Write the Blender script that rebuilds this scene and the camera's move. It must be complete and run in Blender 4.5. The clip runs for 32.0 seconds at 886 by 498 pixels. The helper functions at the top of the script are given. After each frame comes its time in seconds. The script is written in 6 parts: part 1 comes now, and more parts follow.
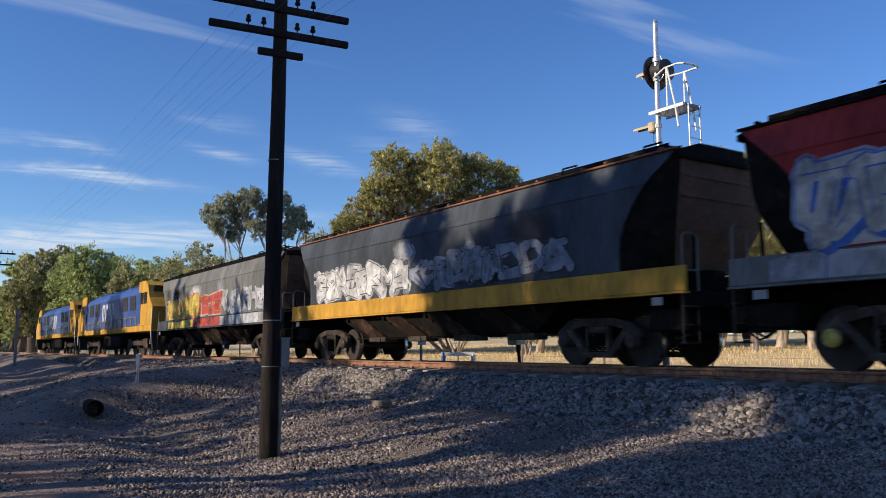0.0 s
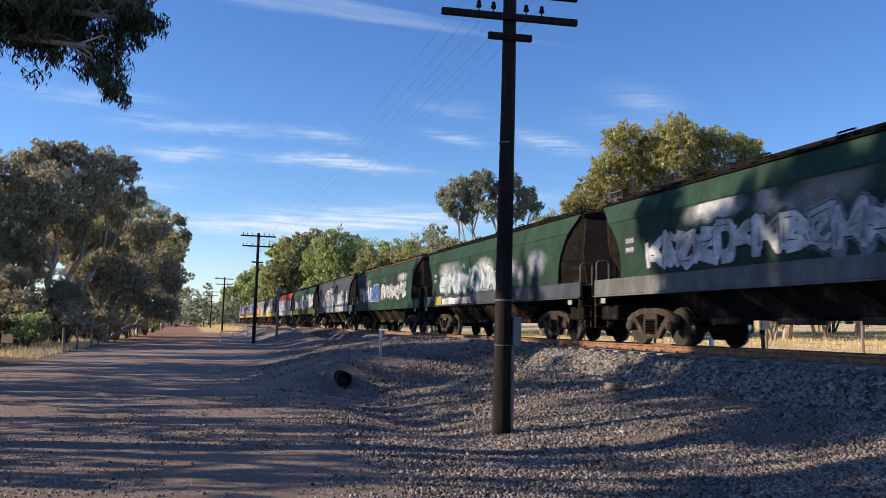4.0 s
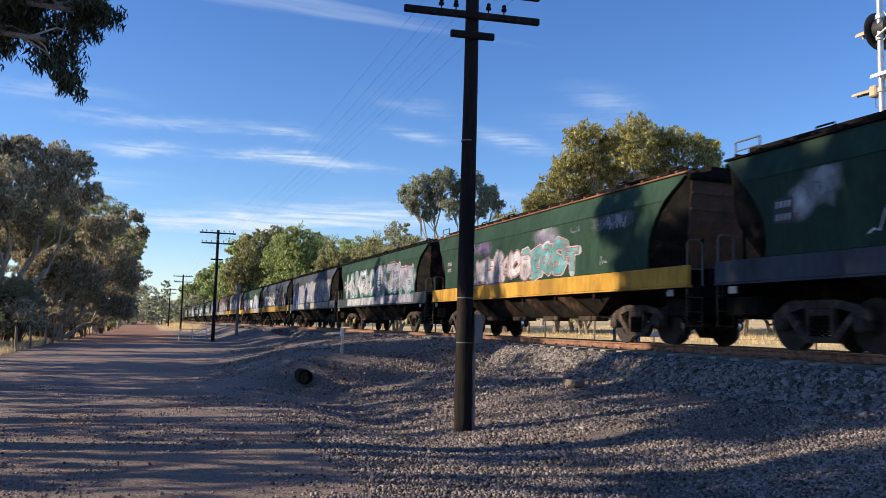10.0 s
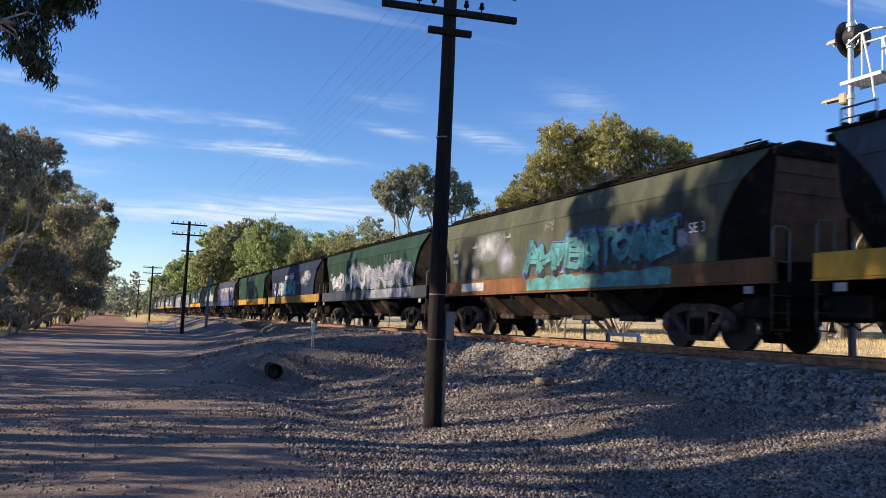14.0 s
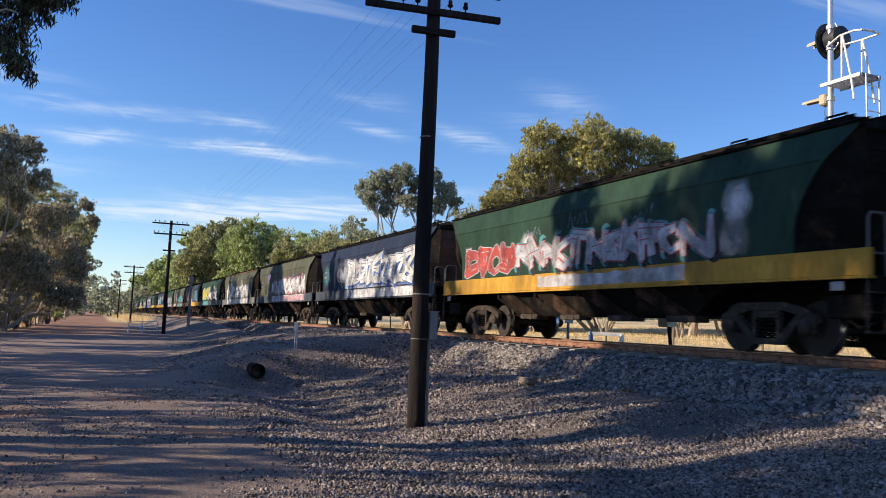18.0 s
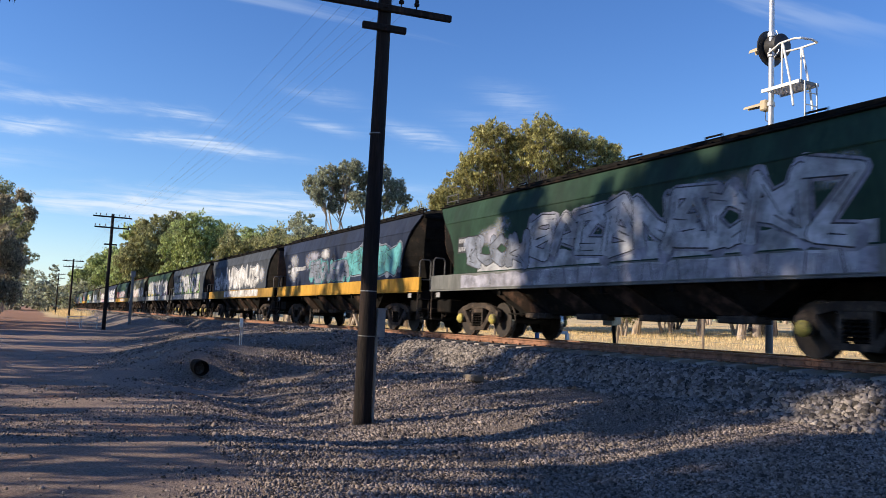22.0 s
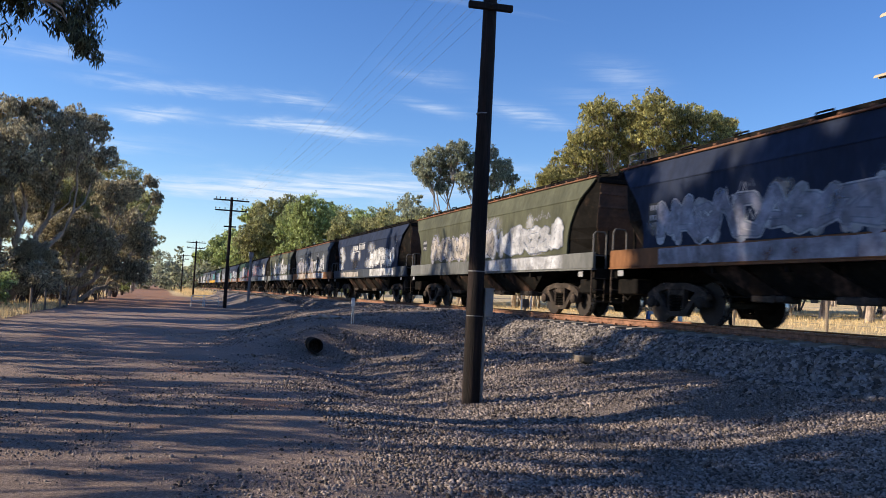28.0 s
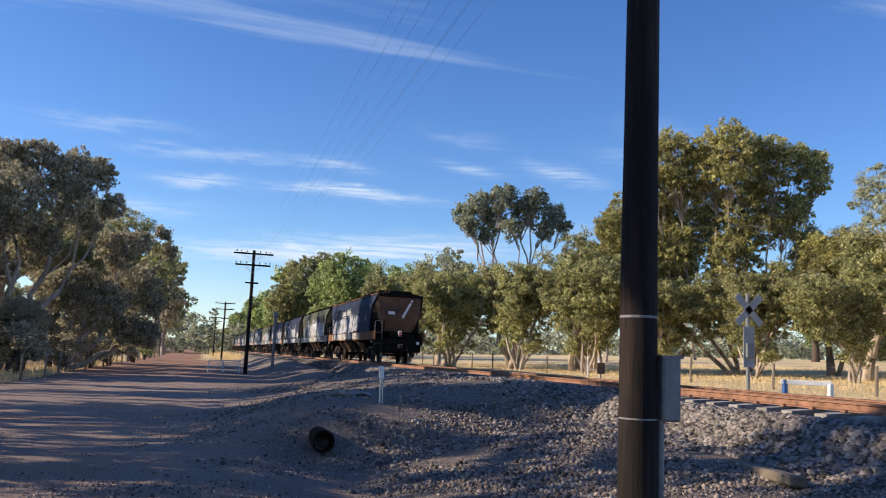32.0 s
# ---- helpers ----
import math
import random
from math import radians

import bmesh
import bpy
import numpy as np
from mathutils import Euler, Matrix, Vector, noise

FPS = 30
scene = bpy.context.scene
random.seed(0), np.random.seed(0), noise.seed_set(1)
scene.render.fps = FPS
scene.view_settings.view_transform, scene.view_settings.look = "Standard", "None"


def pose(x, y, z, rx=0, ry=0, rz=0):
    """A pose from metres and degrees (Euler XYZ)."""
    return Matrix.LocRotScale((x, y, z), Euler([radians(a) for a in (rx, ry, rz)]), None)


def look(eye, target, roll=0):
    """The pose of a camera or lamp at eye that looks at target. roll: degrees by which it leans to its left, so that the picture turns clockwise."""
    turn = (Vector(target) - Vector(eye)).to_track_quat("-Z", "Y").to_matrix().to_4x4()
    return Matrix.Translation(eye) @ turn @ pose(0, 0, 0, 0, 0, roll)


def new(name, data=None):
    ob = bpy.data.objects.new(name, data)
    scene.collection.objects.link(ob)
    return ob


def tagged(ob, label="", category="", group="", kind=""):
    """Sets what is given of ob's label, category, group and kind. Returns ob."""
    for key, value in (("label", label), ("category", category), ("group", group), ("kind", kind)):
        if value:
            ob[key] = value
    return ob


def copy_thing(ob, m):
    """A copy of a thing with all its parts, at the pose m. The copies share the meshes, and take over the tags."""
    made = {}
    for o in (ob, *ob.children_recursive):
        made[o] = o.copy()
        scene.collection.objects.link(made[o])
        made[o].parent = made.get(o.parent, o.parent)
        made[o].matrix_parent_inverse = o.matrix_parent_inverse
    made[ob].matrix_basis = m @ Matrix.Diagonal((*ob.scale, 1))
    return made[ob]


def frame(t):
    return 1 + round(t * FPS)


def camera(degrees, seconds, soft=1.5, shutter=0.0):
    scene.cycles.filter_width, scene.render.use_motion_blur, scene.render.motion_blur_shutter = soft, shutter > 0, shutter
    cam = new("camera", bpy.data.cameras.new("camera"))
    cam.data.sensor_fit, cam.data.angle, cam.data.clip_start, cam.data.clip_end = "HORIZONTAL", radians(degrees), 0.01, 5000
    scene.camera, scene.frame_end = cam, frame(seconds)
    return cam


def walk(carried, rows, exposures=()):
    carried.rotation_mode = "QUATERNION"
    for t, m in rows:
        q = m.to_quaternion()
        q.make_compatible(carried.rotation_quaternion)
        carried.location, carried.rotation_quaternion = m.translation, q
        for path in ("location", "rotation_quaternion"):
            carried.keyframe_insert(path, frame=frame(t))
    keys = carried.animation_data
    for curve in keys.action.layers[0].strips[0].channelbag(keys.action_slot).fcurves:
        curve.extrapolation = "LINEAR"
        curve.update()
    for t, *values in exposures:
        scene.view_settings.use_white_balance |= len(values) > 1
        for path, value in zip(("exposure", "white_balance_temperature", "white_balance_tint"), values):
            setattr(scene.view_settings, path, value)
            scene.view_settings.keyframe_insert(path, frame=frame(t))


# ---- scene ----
cam = camera(57.12, 32.0, soft=0.75, shutter=0.1)
# seconds, eye x y z, yaw, pitch, roll: x across the track, y along it, z up
ROWS = [
    (0, 0.00, 0.00, 1.55, -33.33, 7.08, -0.03),
    (0.1, 0.00, 0.00, 1.55, -32.54, 7.23, -0.44),
    (0.5, 0.00, 0.00, 1.55, -29.70, 6.73, -0.64),
    (1, 0.00, 0.00, 1.55, -25.42, 6.15, -0.91),
    (1.5, 0.00, 0.00, 1.55, -22.19, 5.62, -0.62),
    (2, 0.00, 0.00, 1.55, -20.55, 5.24, -0.51),
    (2.5, 0.00, 0.00, 1.55, -19.20, 4.91, -0.85),
    (3, 0.00, 0.00, 1.55, -17.89, 5.00, -0.98),
    (3.5, 0.00, 0.00, 1.55, -17.21, 5.30, -1.38),
    (5.5, 0.00, 0.00, 1.55, -17.19, 5.89, -1.52),
    (6, 0.00, 0.00, 1.55, -17.71, 5.95, -1.28),
    (6.5, 0.00, 0.00, 1.55, -17.89, 5.91, -1.17),
    (7, 0.00, 0.00, 1.55, -17.95, 5.90, -1.20),
    (7.5, 0.00, 0.00, 1.55, -18.15, 5.95, -1.20),
    (8, 0.00, 0.00, 1.55, -18.46, 5.91, -1.26),
    (8.5, 0.00, 0.00, 1.55, -18.77, 5.67, -1.15),
    (9, 0.00, 0.00, 1.55, -19.01, 5.37, -1.03),
    (9.5, 0.00, 0.00, 1.55, -19.37, 5.30, -1.14),
    (10, 0.00, 0.00, 1.55, -19.83, 5.41, -1.32),
    (10.5, 0.00, 0.00, 1.55, -20.42, 5.41, -1.44),
    (11, 0.00, 0.00, 1.55, -20.82, 5.18, -1.41),
    (11.5, 0.00, 0.00, 1.55, -20.98, 5.03, -1.59),
    (12, 0.00, 0.00, 1.55, -21.08, 5.07, -1.82),
    (12.5, 0.00, 0.00, 1.55, -21.16, 5.16, -1.98),
    (13, 0.00, 0.00, 1.55, -21.37, 5.15, -2.16),
    (13.5, 0.00, 0.00, 1.55, -21.56, 5.18, -2.19),
    (14, 0.00, 0.00, 1.55, -21.74, 5.22, -2.28),
    (14.5, 0.00, 0.00, 1.55, -21.87, 5.27, -2.23),
    (16.5, 0.00, 0.00, 1.55, -22.48, 5.32, -2.34),
    (17, 0.00, 0.00, 1.55, -22.60, 5.33, -2.12),
    (17.5, 0.00, 0.00, 1.55, -22.77, 5.43, -2.16),
    (18, 0.00, 0.00, 1.55, -22.90, 5.24, -2.23),
    (18.5, 0.00, 0.00, 1.55, -23.38, 5.11, -2.12),
    (19, 0.00, 0.00, 1.55, -23.84, 5.14, -2.19),
    (19.5, 0.00, 0.00, 1.55, -24.33, 5.27, -2.14),
    (20, 0.00, 0.00, 1.55, -25.18, 5.35, -1.90),
    (20.5, 0.00, 0.00, 1.55, -25.86, 5.17, -1.89),
    (21, 0.00, 0.00, 1.55, -26.43, 5.09, -2.00),
    (21.5, 0.00, 0.00, 1.55, -26.51, 5.17, -2.23),
    (22, 0.00, 0.00, 1.55, -26.55, 5.21, -2.56),
    (22.5, 0.00, 0.00, 1.55, -26.61, 5.07, -2.47),
    (23, 0.00, 0.00, 1.55, -25.94, 5.00, -2.48),
    (23.5, 0.00, 0.00, 1.55, -24.54, 5.10, -2.80),
    (24, 0.00, 0.00, 1.55, -23.49, 5.35, -3.30),
    (24.5, 0.00, 0.00, 1.55, -22.91, 5.61, -3.42),
    (26.5, 0.00, 0.00, 1.55, -21.57, 5.83, -1.89),
    (27, 0.00, 0.00, 1.55, -19.52, 5.60, -2.47),
    (27.5, 0.00, 0.00, 1.55, -18.91, 4.52, -2.86),
    (28, 0.00, 0.00, 1.55, -19.04, 3.46, -2.82),
    (28.5, 0.00, 0.00, 1.55, -19.75, 2.98, -2.53),
    (29, 0.00, 0.00, 1.55, -20.85, 3.20, -2.66),
    (29.5, 0.00, 0.00, 1.55, -21.96, 3.60, -2.84),
    (30, 0.00, 0.00, 1.55, -22.38, 3.75, -2.83),
    (30.5, 0.00, 0.00, 1.55, -22.00, 3.76, -2.93),
    (31, 0.82, 3.10, 1.62, -22.97, 4.75, -2.85),
    (31.5, 1.48, 5.60, 1.65, -22.40, 6.60, -2.62),
    (32, 1.75, 6.80, 1.66, -16.20, 7.60, -2.39),
]
walk(cam, [(t, pose(x, y, z, 90 + pitch, 0, yaw) @ pose(0, 0, 0, 0, 0, -roll)) for t, x, y, z, yaw, pitch, roll in ROWS], exposures=((0, -0.02, 6150, 10), (1.0, -0.06, 6150, 10), (2.0, 0.23, 6250, 10), (3, 0.26, 6250, 10), (32, 0.26, 6250, 10)))

# ---- world, sun ----
SUN_TO = Vector((-0.90, 0.22, 0.40)).normalized()   # towards the sun


def make_world():
    w = bpy.data.worlds.new("sky")
    scene.world = w
    w.use_nodes = True
    nt = w.node_tree
    nt.nodes.clear()
    N = nt.nodes.new
    L = nt.links.new
    out, bg = N("ShaderNodeOutputWorld"), N("ShaderNodeBackground")
    sky = N("ShaderNodeTexSky")
    sky.sky_type, sky.sun_disc = "NISHITA", False
    sky.sun_elevation = math.asin(SUN_TO.z)
    sky.sun_rotation = math.atan2(SUN_TO.x, SUN_TO.y)
    sky.air_density, sky.dust_density, sky.ozone_density = 1.0, 0.05, 4.0
    bg.inputs["Strength"].default_value = 0.112
    # thin streaks of high cloud: noise on a plane far overhead, stretched
    geo = N("ShaderNodeTexCoord")
    sep = N("ShaderNodeSeparateXYZ")
    L(geo.outputs["Generated"], sep.inputs[0])

    def mth(op, a, b=None):
        m = N("ShaderNodeMath")
        m.operation = op
        for i, v in enumerate((a, b)):
            if v is None:
                continue
            if isinstance(v, (int, float)):
                m.inputs[i].default_value = v
            else:
                L(v, m.inputs[i])
        return m.outputs[0]

    zc = mth("MAXIMUM", sep.outputs[2], 0.012)
    px, py = mth("DIVIDE", sep.outputs[0], zc), mth("DIVIDE", sep.outputs[1], zc)
    com = N("ShaderNodeCombineXYZ")
    L(px, com.inputs[0]), L(py, com.inputs[1])

    def streak(scale_x, scale_y, turn, lo, hi, seed, detail=5.0):
        mp = N("ShaderNodeMapping")
        L(com.outputs[0], mp.inputs[0])
        mp.inputs["Location"].default_value = (seed, seed * 0.7, 0)
        mp.inputs["Rotation"].default_value = (0, 0, radians(turn))
        mp.inputs["Scale"].default_value = (scale_x, scale_y, 1)
        nz = N("ShaderNodeTexNoise")
        nz.inputs["Scale"].default_value = 1.0
        nz.inputs["Detail"].default_value = detail
        nz.inputs["Roughness"].default_value = 0.55
        nz.inputs["Distortion"].default_value = 0.35
        L(mp.outputs[0], nz.inputs["Vector"])
        rg = N("ShaderNodeMapRange")
        rg.interpolation_type = "SMOOTHSTEP"
        L(nz.outputs["Fac"], rg.inputs[0])
        rg.inputs[1].default_value, rg.inputs[2].default_value = lo, hi
        return rg.outputs[0]

    def band(a, b, c, d):
        up = N("ShaderNodeMapRange")
        up.interpolation_type = "SMOOTHSTEP"
        L(sep.outputs[2], up.inputs[0])
        up.inputs[1].default_value, up.inputs[2].default_value = a, b
        dn = N("ShaderNodeMapRange")
        dn.interpolation_type = "SMOOTHSTEP"
        L(sep.outputs[2], dn.inputs[0])
        dn.inputs[1].default_value, dn.inputs[2].default_value = c, d
        dn.inputs[3].default_value, dn.inputs[4].default_value = 1.0, 0.0
        return mth("MULTIPLY", up.outputs[0], dn.outputs[0])

    # wisps: bearing and height of the middle, half length, tilt, half thickness (degrees), strength
    az = mth("MULTIPLY", mth("ARCTAN2", sep.outputs[0], sep.outputs[1]), 57.2958)
    el = mth("MULTIPLY", mth("ARCSINE", sep.outputs[2]), 57.2958)
    flat = N("ShaderNodeCombineXYZ")
    L(az, flat.inputs[0]), L(el, flat.inputs[1])

    def fleece(sx, sy, lo, hi, a, c, rough=0.6):
        mp = N("ShaderNodeMapping")
        mp.inputs["Scale"].default_value = (sx, sy, 1)
        mp.inputs["Rotation"].default_value = (0, 0, radians(3))
        L(flat.outputs[0], mp.inputs[0])
        nz = N("ShaderNodeTexNoise")
        nz.inputs["Scale"].default_value, nz.inputs["Detail"].default_value, nz.inputs["Roughness"].default_value = 1.0, 7.0, rough
        nz.inputs["Distortion"].default_value = 0.6
        L(mp.outputs[0], nz.inputs["Vector"])
        rg = N("ShaderNodeMapRange")
        L(nz.outputs["Fac"], rg.inputs[0])
        for i, v in enumerate((lo, hi, a, c)):
            rg.inputs[i + 1].default_value = v
        return rg.outputs[0]

    drift = fleece(0.22, 0.5, 0.2, 0.8, -0.55, 0.55)
    total = None
    for ca, ce, half, tilt, thick, amount in (
            (-0.9, 11.1, 2.4, -1, 0.34, 0.95), (7.0, 11.4, 2.9, -1, 0.32, 0.80), (12.0, 11.1, 3.2, -4, 0.34, 0.90), (8.2, 13.0, 1.9, -4, 0.36, 0.85),
            (3.2, 13.2, 3.6, 0, 0.36, 0.45), (-2.3, 13.0, 3.2, 0, 0.30, 0.45), (17.7, 13.3, 1.9, -8, 0.34, 0.60), (24.6, 13.0, 2.2, -10, 0.50, 0.75),
            (17.3, 15.4, 2.2, -9, 0.38, 0.36), (31.2, 15.7, 2.2, -14, 0.75, 0.38), (30.0, 14.0, 3.0, -8, 0.6, 0.25), (3.5, 6.7, 6.0, 2, 0.55, 1.15), (12.5, 7.1, 6.5, 3, 0.60, 1.45),
            (8.9, 7.9, 4.4, 0, 0.34, 0.55), (16.0, 8.3, 3.4, -4, 0.45, 0.50), (22.0, 9.0, 4.0, 2, 0.55, 0.45), (-6.0, 9.0, 5.0, 2, 0.5, 0.5), (-7.0, 14.2, 4.0, 2, 0.4, 0.4)):
        ct, st = math.cos(radians(tilt)), math.sin(radians(tilt))
        du, dv = mth("SUBTRACT", az, ca), mth("ADD", mth("SUBTRACT", el, ce), drift)
        u = mth("ADD", mth("MULTIPLY", du, ct / half), mth("MULTIPLY", dv, st / half))
        v = mth("ADD", mth("MULTIPLY", du, -st / thick), mth("MULTIPLY", dv, ct / thick))
        g = mth("MULTIPLY", mth("POWER", 0.40, mth("ADD", mth("MULTIPLY", u, u), mth("MULTIPLY", v, v))), amount)
        total = g if total is None else mth("ADD", total, g)
    wisp = mth("MULTIPLY", total, fleece(0.24, 3.4, 0.32, 0.68, 0.10, 1.15, 0.55))
    high = mth("MULTIPLY", streak(0.42, 2.2, -8, 0.52, 0.68, 3.1), band(0.30, 0.36, 0.6, 0.8))
    haze = mth("MULTIPLY", band(-0.3, 0.0, 0.0, 0.12), 0.36)
    cover = mth("MINIMUM", mth("ADD", mth("MULTIPLY", high, 0.25), mth("ADD", mth("MULTIPLY", wisp, 0.78), haze)), 0.92)
    mix = N("ShaderNodeMix")
    mix.data_type = "RGBA"
    L(cover, mix.inputs[0])
    vivid = N("ShaderNodeHueSaturation")
    vivid.inputs["Hue"].default_value = 0.512
    vivid.inputs["Saturation"].default_value, vivid.inputs["Value"].default_value = 1.16, 1.30
    L(sky.outputs[0], vivid.inputs["Color"])
    L(vivid.outputs[0], mix.inputs[6])
    mix.inputs[7].default_value = (5.8, 6.5, 7.4, 1)
    L(mix.outputs[2], bg.inputs[0])
    L(bg.outputs[0], out.inputs[0])


make_world()
sun = bpy.data.lights.new("sun", "SUN")
sun.energy, sun.angle, sun.color = 5.6, radians(0.55), (1.0, 0.82, 0.60)
sun_ob = new("sun", sun)
sun_ob.matrix_world = look((0, 0, 60), Vector((0, 0, 60)) - SUN_TO)

# ---- materials ----
MATS = {}


def material(name, colour, rough=0.8, metal=0.0, scale=3.0, vary=0.25, second=None, second_amount=0.0, second_scale=1.0,
             bump=0.0, bump_scale=60.0, stretch=(1, 1, 1), island=False, per_object=0.0, spec=0.5, translucent=0.0, spread=0.7):
    """Two scales of noise over a base colour, with an optional second colour in patches (dirt, rust, dust) and fine relief."""
    if name in MATS:
        return MATS[name]
    m = bpy.data.materials.new(name)
    MATS[name] = m
    m.use_nodes = True
    nt = m.node_tree
    N, L = nt.nodes.new, nt.links.new
    b = nt.nodes["Principled BSDF"]
    b.inputs["Roughness"].default_value, b.inputs["Metallic"].default_value = rough, metal
    b.inputs["Specular IOR Level"].default_value = spec
    tc, mp, oi = N("ShaderNodeTexCoord"), N("ShaderNodeMapping"), N("ShaderNodeObjectInfo")
    mp.inputs["Scale"].default_value = stretch
    off = N("ShaderNodeVectorMath")
    off.operation = "ADD"
    sc = N("ShaderNodeMath")
    sc.operation = "MULTIPLY"
    sc.inputs[1].default_value = 37.0
    L(oi.outputs["Random"], sc.inputs[0])
    L(tc.outputs["Object"], off.inputs[0]), L(sc.outputs[0], off.inputs[1])
    L(off.outputs[0], mp.inputs[0])

    def noise_tex(s, d=6.0, r=0.6):
        n = N("ShaderNodeTexNoise")
        n.inputs["Scale"].default_value, n.inputs["Detail"].default_value, n.inputs["Roughness"].default_value = s, d, r
        L(mp.outputs[0], n.inputs["Vector"])
        return n.outputs["Fac"]

    def ramp(src, lo, hi, a, c):
        r = N("ShaderNodeMapRange")
        L(src, r.inputs[0])
        for i, v in enumerate((lo, hi, a, c)):
            r.inputs[i + 1].default_value = v
        return r.outputs[0]

    def times(a, c):
        t = N("ShaderNodeMath")
        t.operation = "MULTIPLY"
        L(a, t.inputs[0]), L(c, t.inputs[1])
        return t.outputs[0]

    val = times(ramp(noise_tex(scale), 0.3, 0.7, 1 - vary, 1 + vary), ramp(noise_tex(scale * 9, 4), 0.3, 0.7, 1 - vary * 0.6, 1 + vary * 0.6))
    if per_object:
        val = times(val, ramp(oi.outputs["Random"], 0, 1, 1 - per_object, 1 + per_object))
    if island:
        g = N("ShaderNodeNewGeometry")
        val = times(val, ramp(g.outputs["Random Per Island"], 0, 1, 1 - spread, 1 + spread))
    hsv = N("ShaderNodeHueSaturation")
    hsv.inputs["Color"].default_value = (*colour, 1)
    L(val, hsv.inputs["Value"])
    col = hsv.outputs[0]
    if second:
        mx = N("ShaderNodeMix")
        mx.data_type = "RGBA"
        L(ramp(noise_tex(second_scale, 8, 0.65), 0.62 - 0.3 * second_amount, 0.78 - 0.3 * second_amount, 0, 0.85), mx.inputs[0])
        L(col, mx.inputs[6])
        mx.inputs[7].default_value = (*second, 1)
        col = mx.outputs[2]
    L(col, b.inputs["Base Color"])
    L(ramp(noise_tex(scale * 3), 0.3, 0.7, max(0.05, rough - 0.12), min(1, rough + 0.1)), b.inputs["Roughness"])
    if bump:
        bp = N("ShaderNodeBump")
        bp.inputs["Strength"].default_value, bp.inputs["Distance"].default_value = min(1, bump), 0.02
        L(noise_tex(bump_scale, 5), bp.inputs["Height"])
        L(bp.outputs[0], b.inputs["Normal"])
    if translucent:
        tr, mixs = N("ShaderNodeBsdfTranslucent"), N("ShaderNodeMixShader")
        L(col, tr.inputs[0])
        mixs.inputs[0].default_value = translucent
        L(b.outputs[0], mixs.inputs[1]), L(tr.outputs[0], mixs.inputs[2])
        L(mixs.outputs[0], nt.nodes["Material Output"].inputs[0])
    return m


def ground_material():
    """Dirt road, grey gravel by the line, litter under the trees and dry grass beyond the line, blended over the plan."""
    m = bpy.data.materials.new("ground_soil")
    m.use_nodes = True
    nt = m.node_tree
    N, L = nt.nodes.new, nt.links.new
    b = nt.nodes["Principled BSDF"]
    b.inputs["Roughness"].default_value = 0.95
    b.inputs["Specular IOR Level"].default_value = 0.2
    tc, sep = N("ShaderNodeTexCoord"), N("ShaderNodeSeparateXYZ")
    L(tc.outputs["Object"], sep.inputs[0])

    def nz(s, d=6.0, r=0.6):
        n = N("ShaderNodeTexNoise")
        n.inputs["Scale"].default_value, n.inputs["Detail"].default_value, n.inputs["Roughness"].default_value = s, d, r
        L(tc.outputs["Object"], n.inputs["Vector"])
        return n.outputs["Fac"]

    def mth(op, a, c=None):
        t = N("ShaderNodeMath")
        t.operation = op
        for i, v in enumerate((a, c)):
            if v is None:
                continue
            if isinstance(v, (int, float)):
                t.inputs[i].default_value = v
            else:
                L(v, t.inputs[i])
        return t.outputs[0]

    def rng(src, lo, hi, a=0.0, c=1.0):
        r = N("ShaderNodeMapRange")
        r.interpolation_type = "SMOOTHSTEP"
        L(src, r.inputs[0])
        for i, v in enumerate((lo, hi, a, c)):
            r.inputs[i + 1].default_value = v
        return r.outputs[0]

    def blend(f, c1, c2):
        mx = N("ShaderNodeMix")
        mx.data_type = "RGBA"
        L(f, mx.inputs[0])
        for i, c in ((6, c1), (7, c2)):
            if isinstance(c, tuple):
                mx.inputs[i].default_value = (*c, 1)
            else:
                L(c, mx.inputs[i])
        return mx.outputs[2]

    wob = mth("MULTIPLY", mth("SUBTRACT", nz(0.35), 0.5), 5.0)
    x = mth("ADD", sep.outputs[0], wob)
    y = mth("ADD", sep.outputs[1], mth("MULTIPLY", wob, 3.0))
    grain = nz(34, 8, 0.8)
    dirt = blend(rng(grain, 0.35, 0.7), (0.185, 0.142, 0.122), (0.50, 0.39, 0.33))
    red = blend(rng(grain, 0.35, 0.7), (0.30, 0.16, 0.10), (0.52, 0.29, 0.18))
    gravel = blend(rng(nz(42, 6, 0.9), 0.43, 0.57), (0.044, 0.037, 0.033), (0.36, 0.30, 0.26))
    grass = blend(rng(nz(3.0, 8, 0.7), 0.3, 0.7), (0.58, 0.43, 0.22), (0.84, 0.66, 0.37))
    litter = blend(rng(nz(9, 8, 0.7), 0.3, 0.7), (0.10, 0.07, 0.045), (0.25, 0.17, 0.10))
    road = blend(rng(nz(0.5, 5), 0.54, 0.70), dirt, red)
    road = blend(rng(y, 45, 75), road, red)
    col = blend(rng(x, 1.8, 4.4), road, gravel)
    patch = mth("MULTIPLY", rng(nz(0.22, 4), 0.52, 0.62), rng(x, 3.0, 5.0, 1.0, 0.55))
    col = blend(mth("MULTIPLY", patch, 0.55), col, dirt)
    col = blend(mth("MULTIPLY", rng(y, 105, 140), rng(x, 1.6, 2.6)), col, grass)
    col = blend(mth("MULTIPLY", rng(sep.outputs[0], 6.8, 7.8), rng(y, 95, 110)), col, gravel)
    col = blend(rng(x, -4.5, -6.5), col, litter)
    col = blend(rng(x, 14.6, 16.0), col, grass)
    # strip under the ballast coloured near black, painting in the shade between the stones
    bed_gap_shade = mth("MULTIPLY", rng(sep.outputs[0], 8.9, 9.3), rng(sep.outputs[0], 14.6, 14.2))
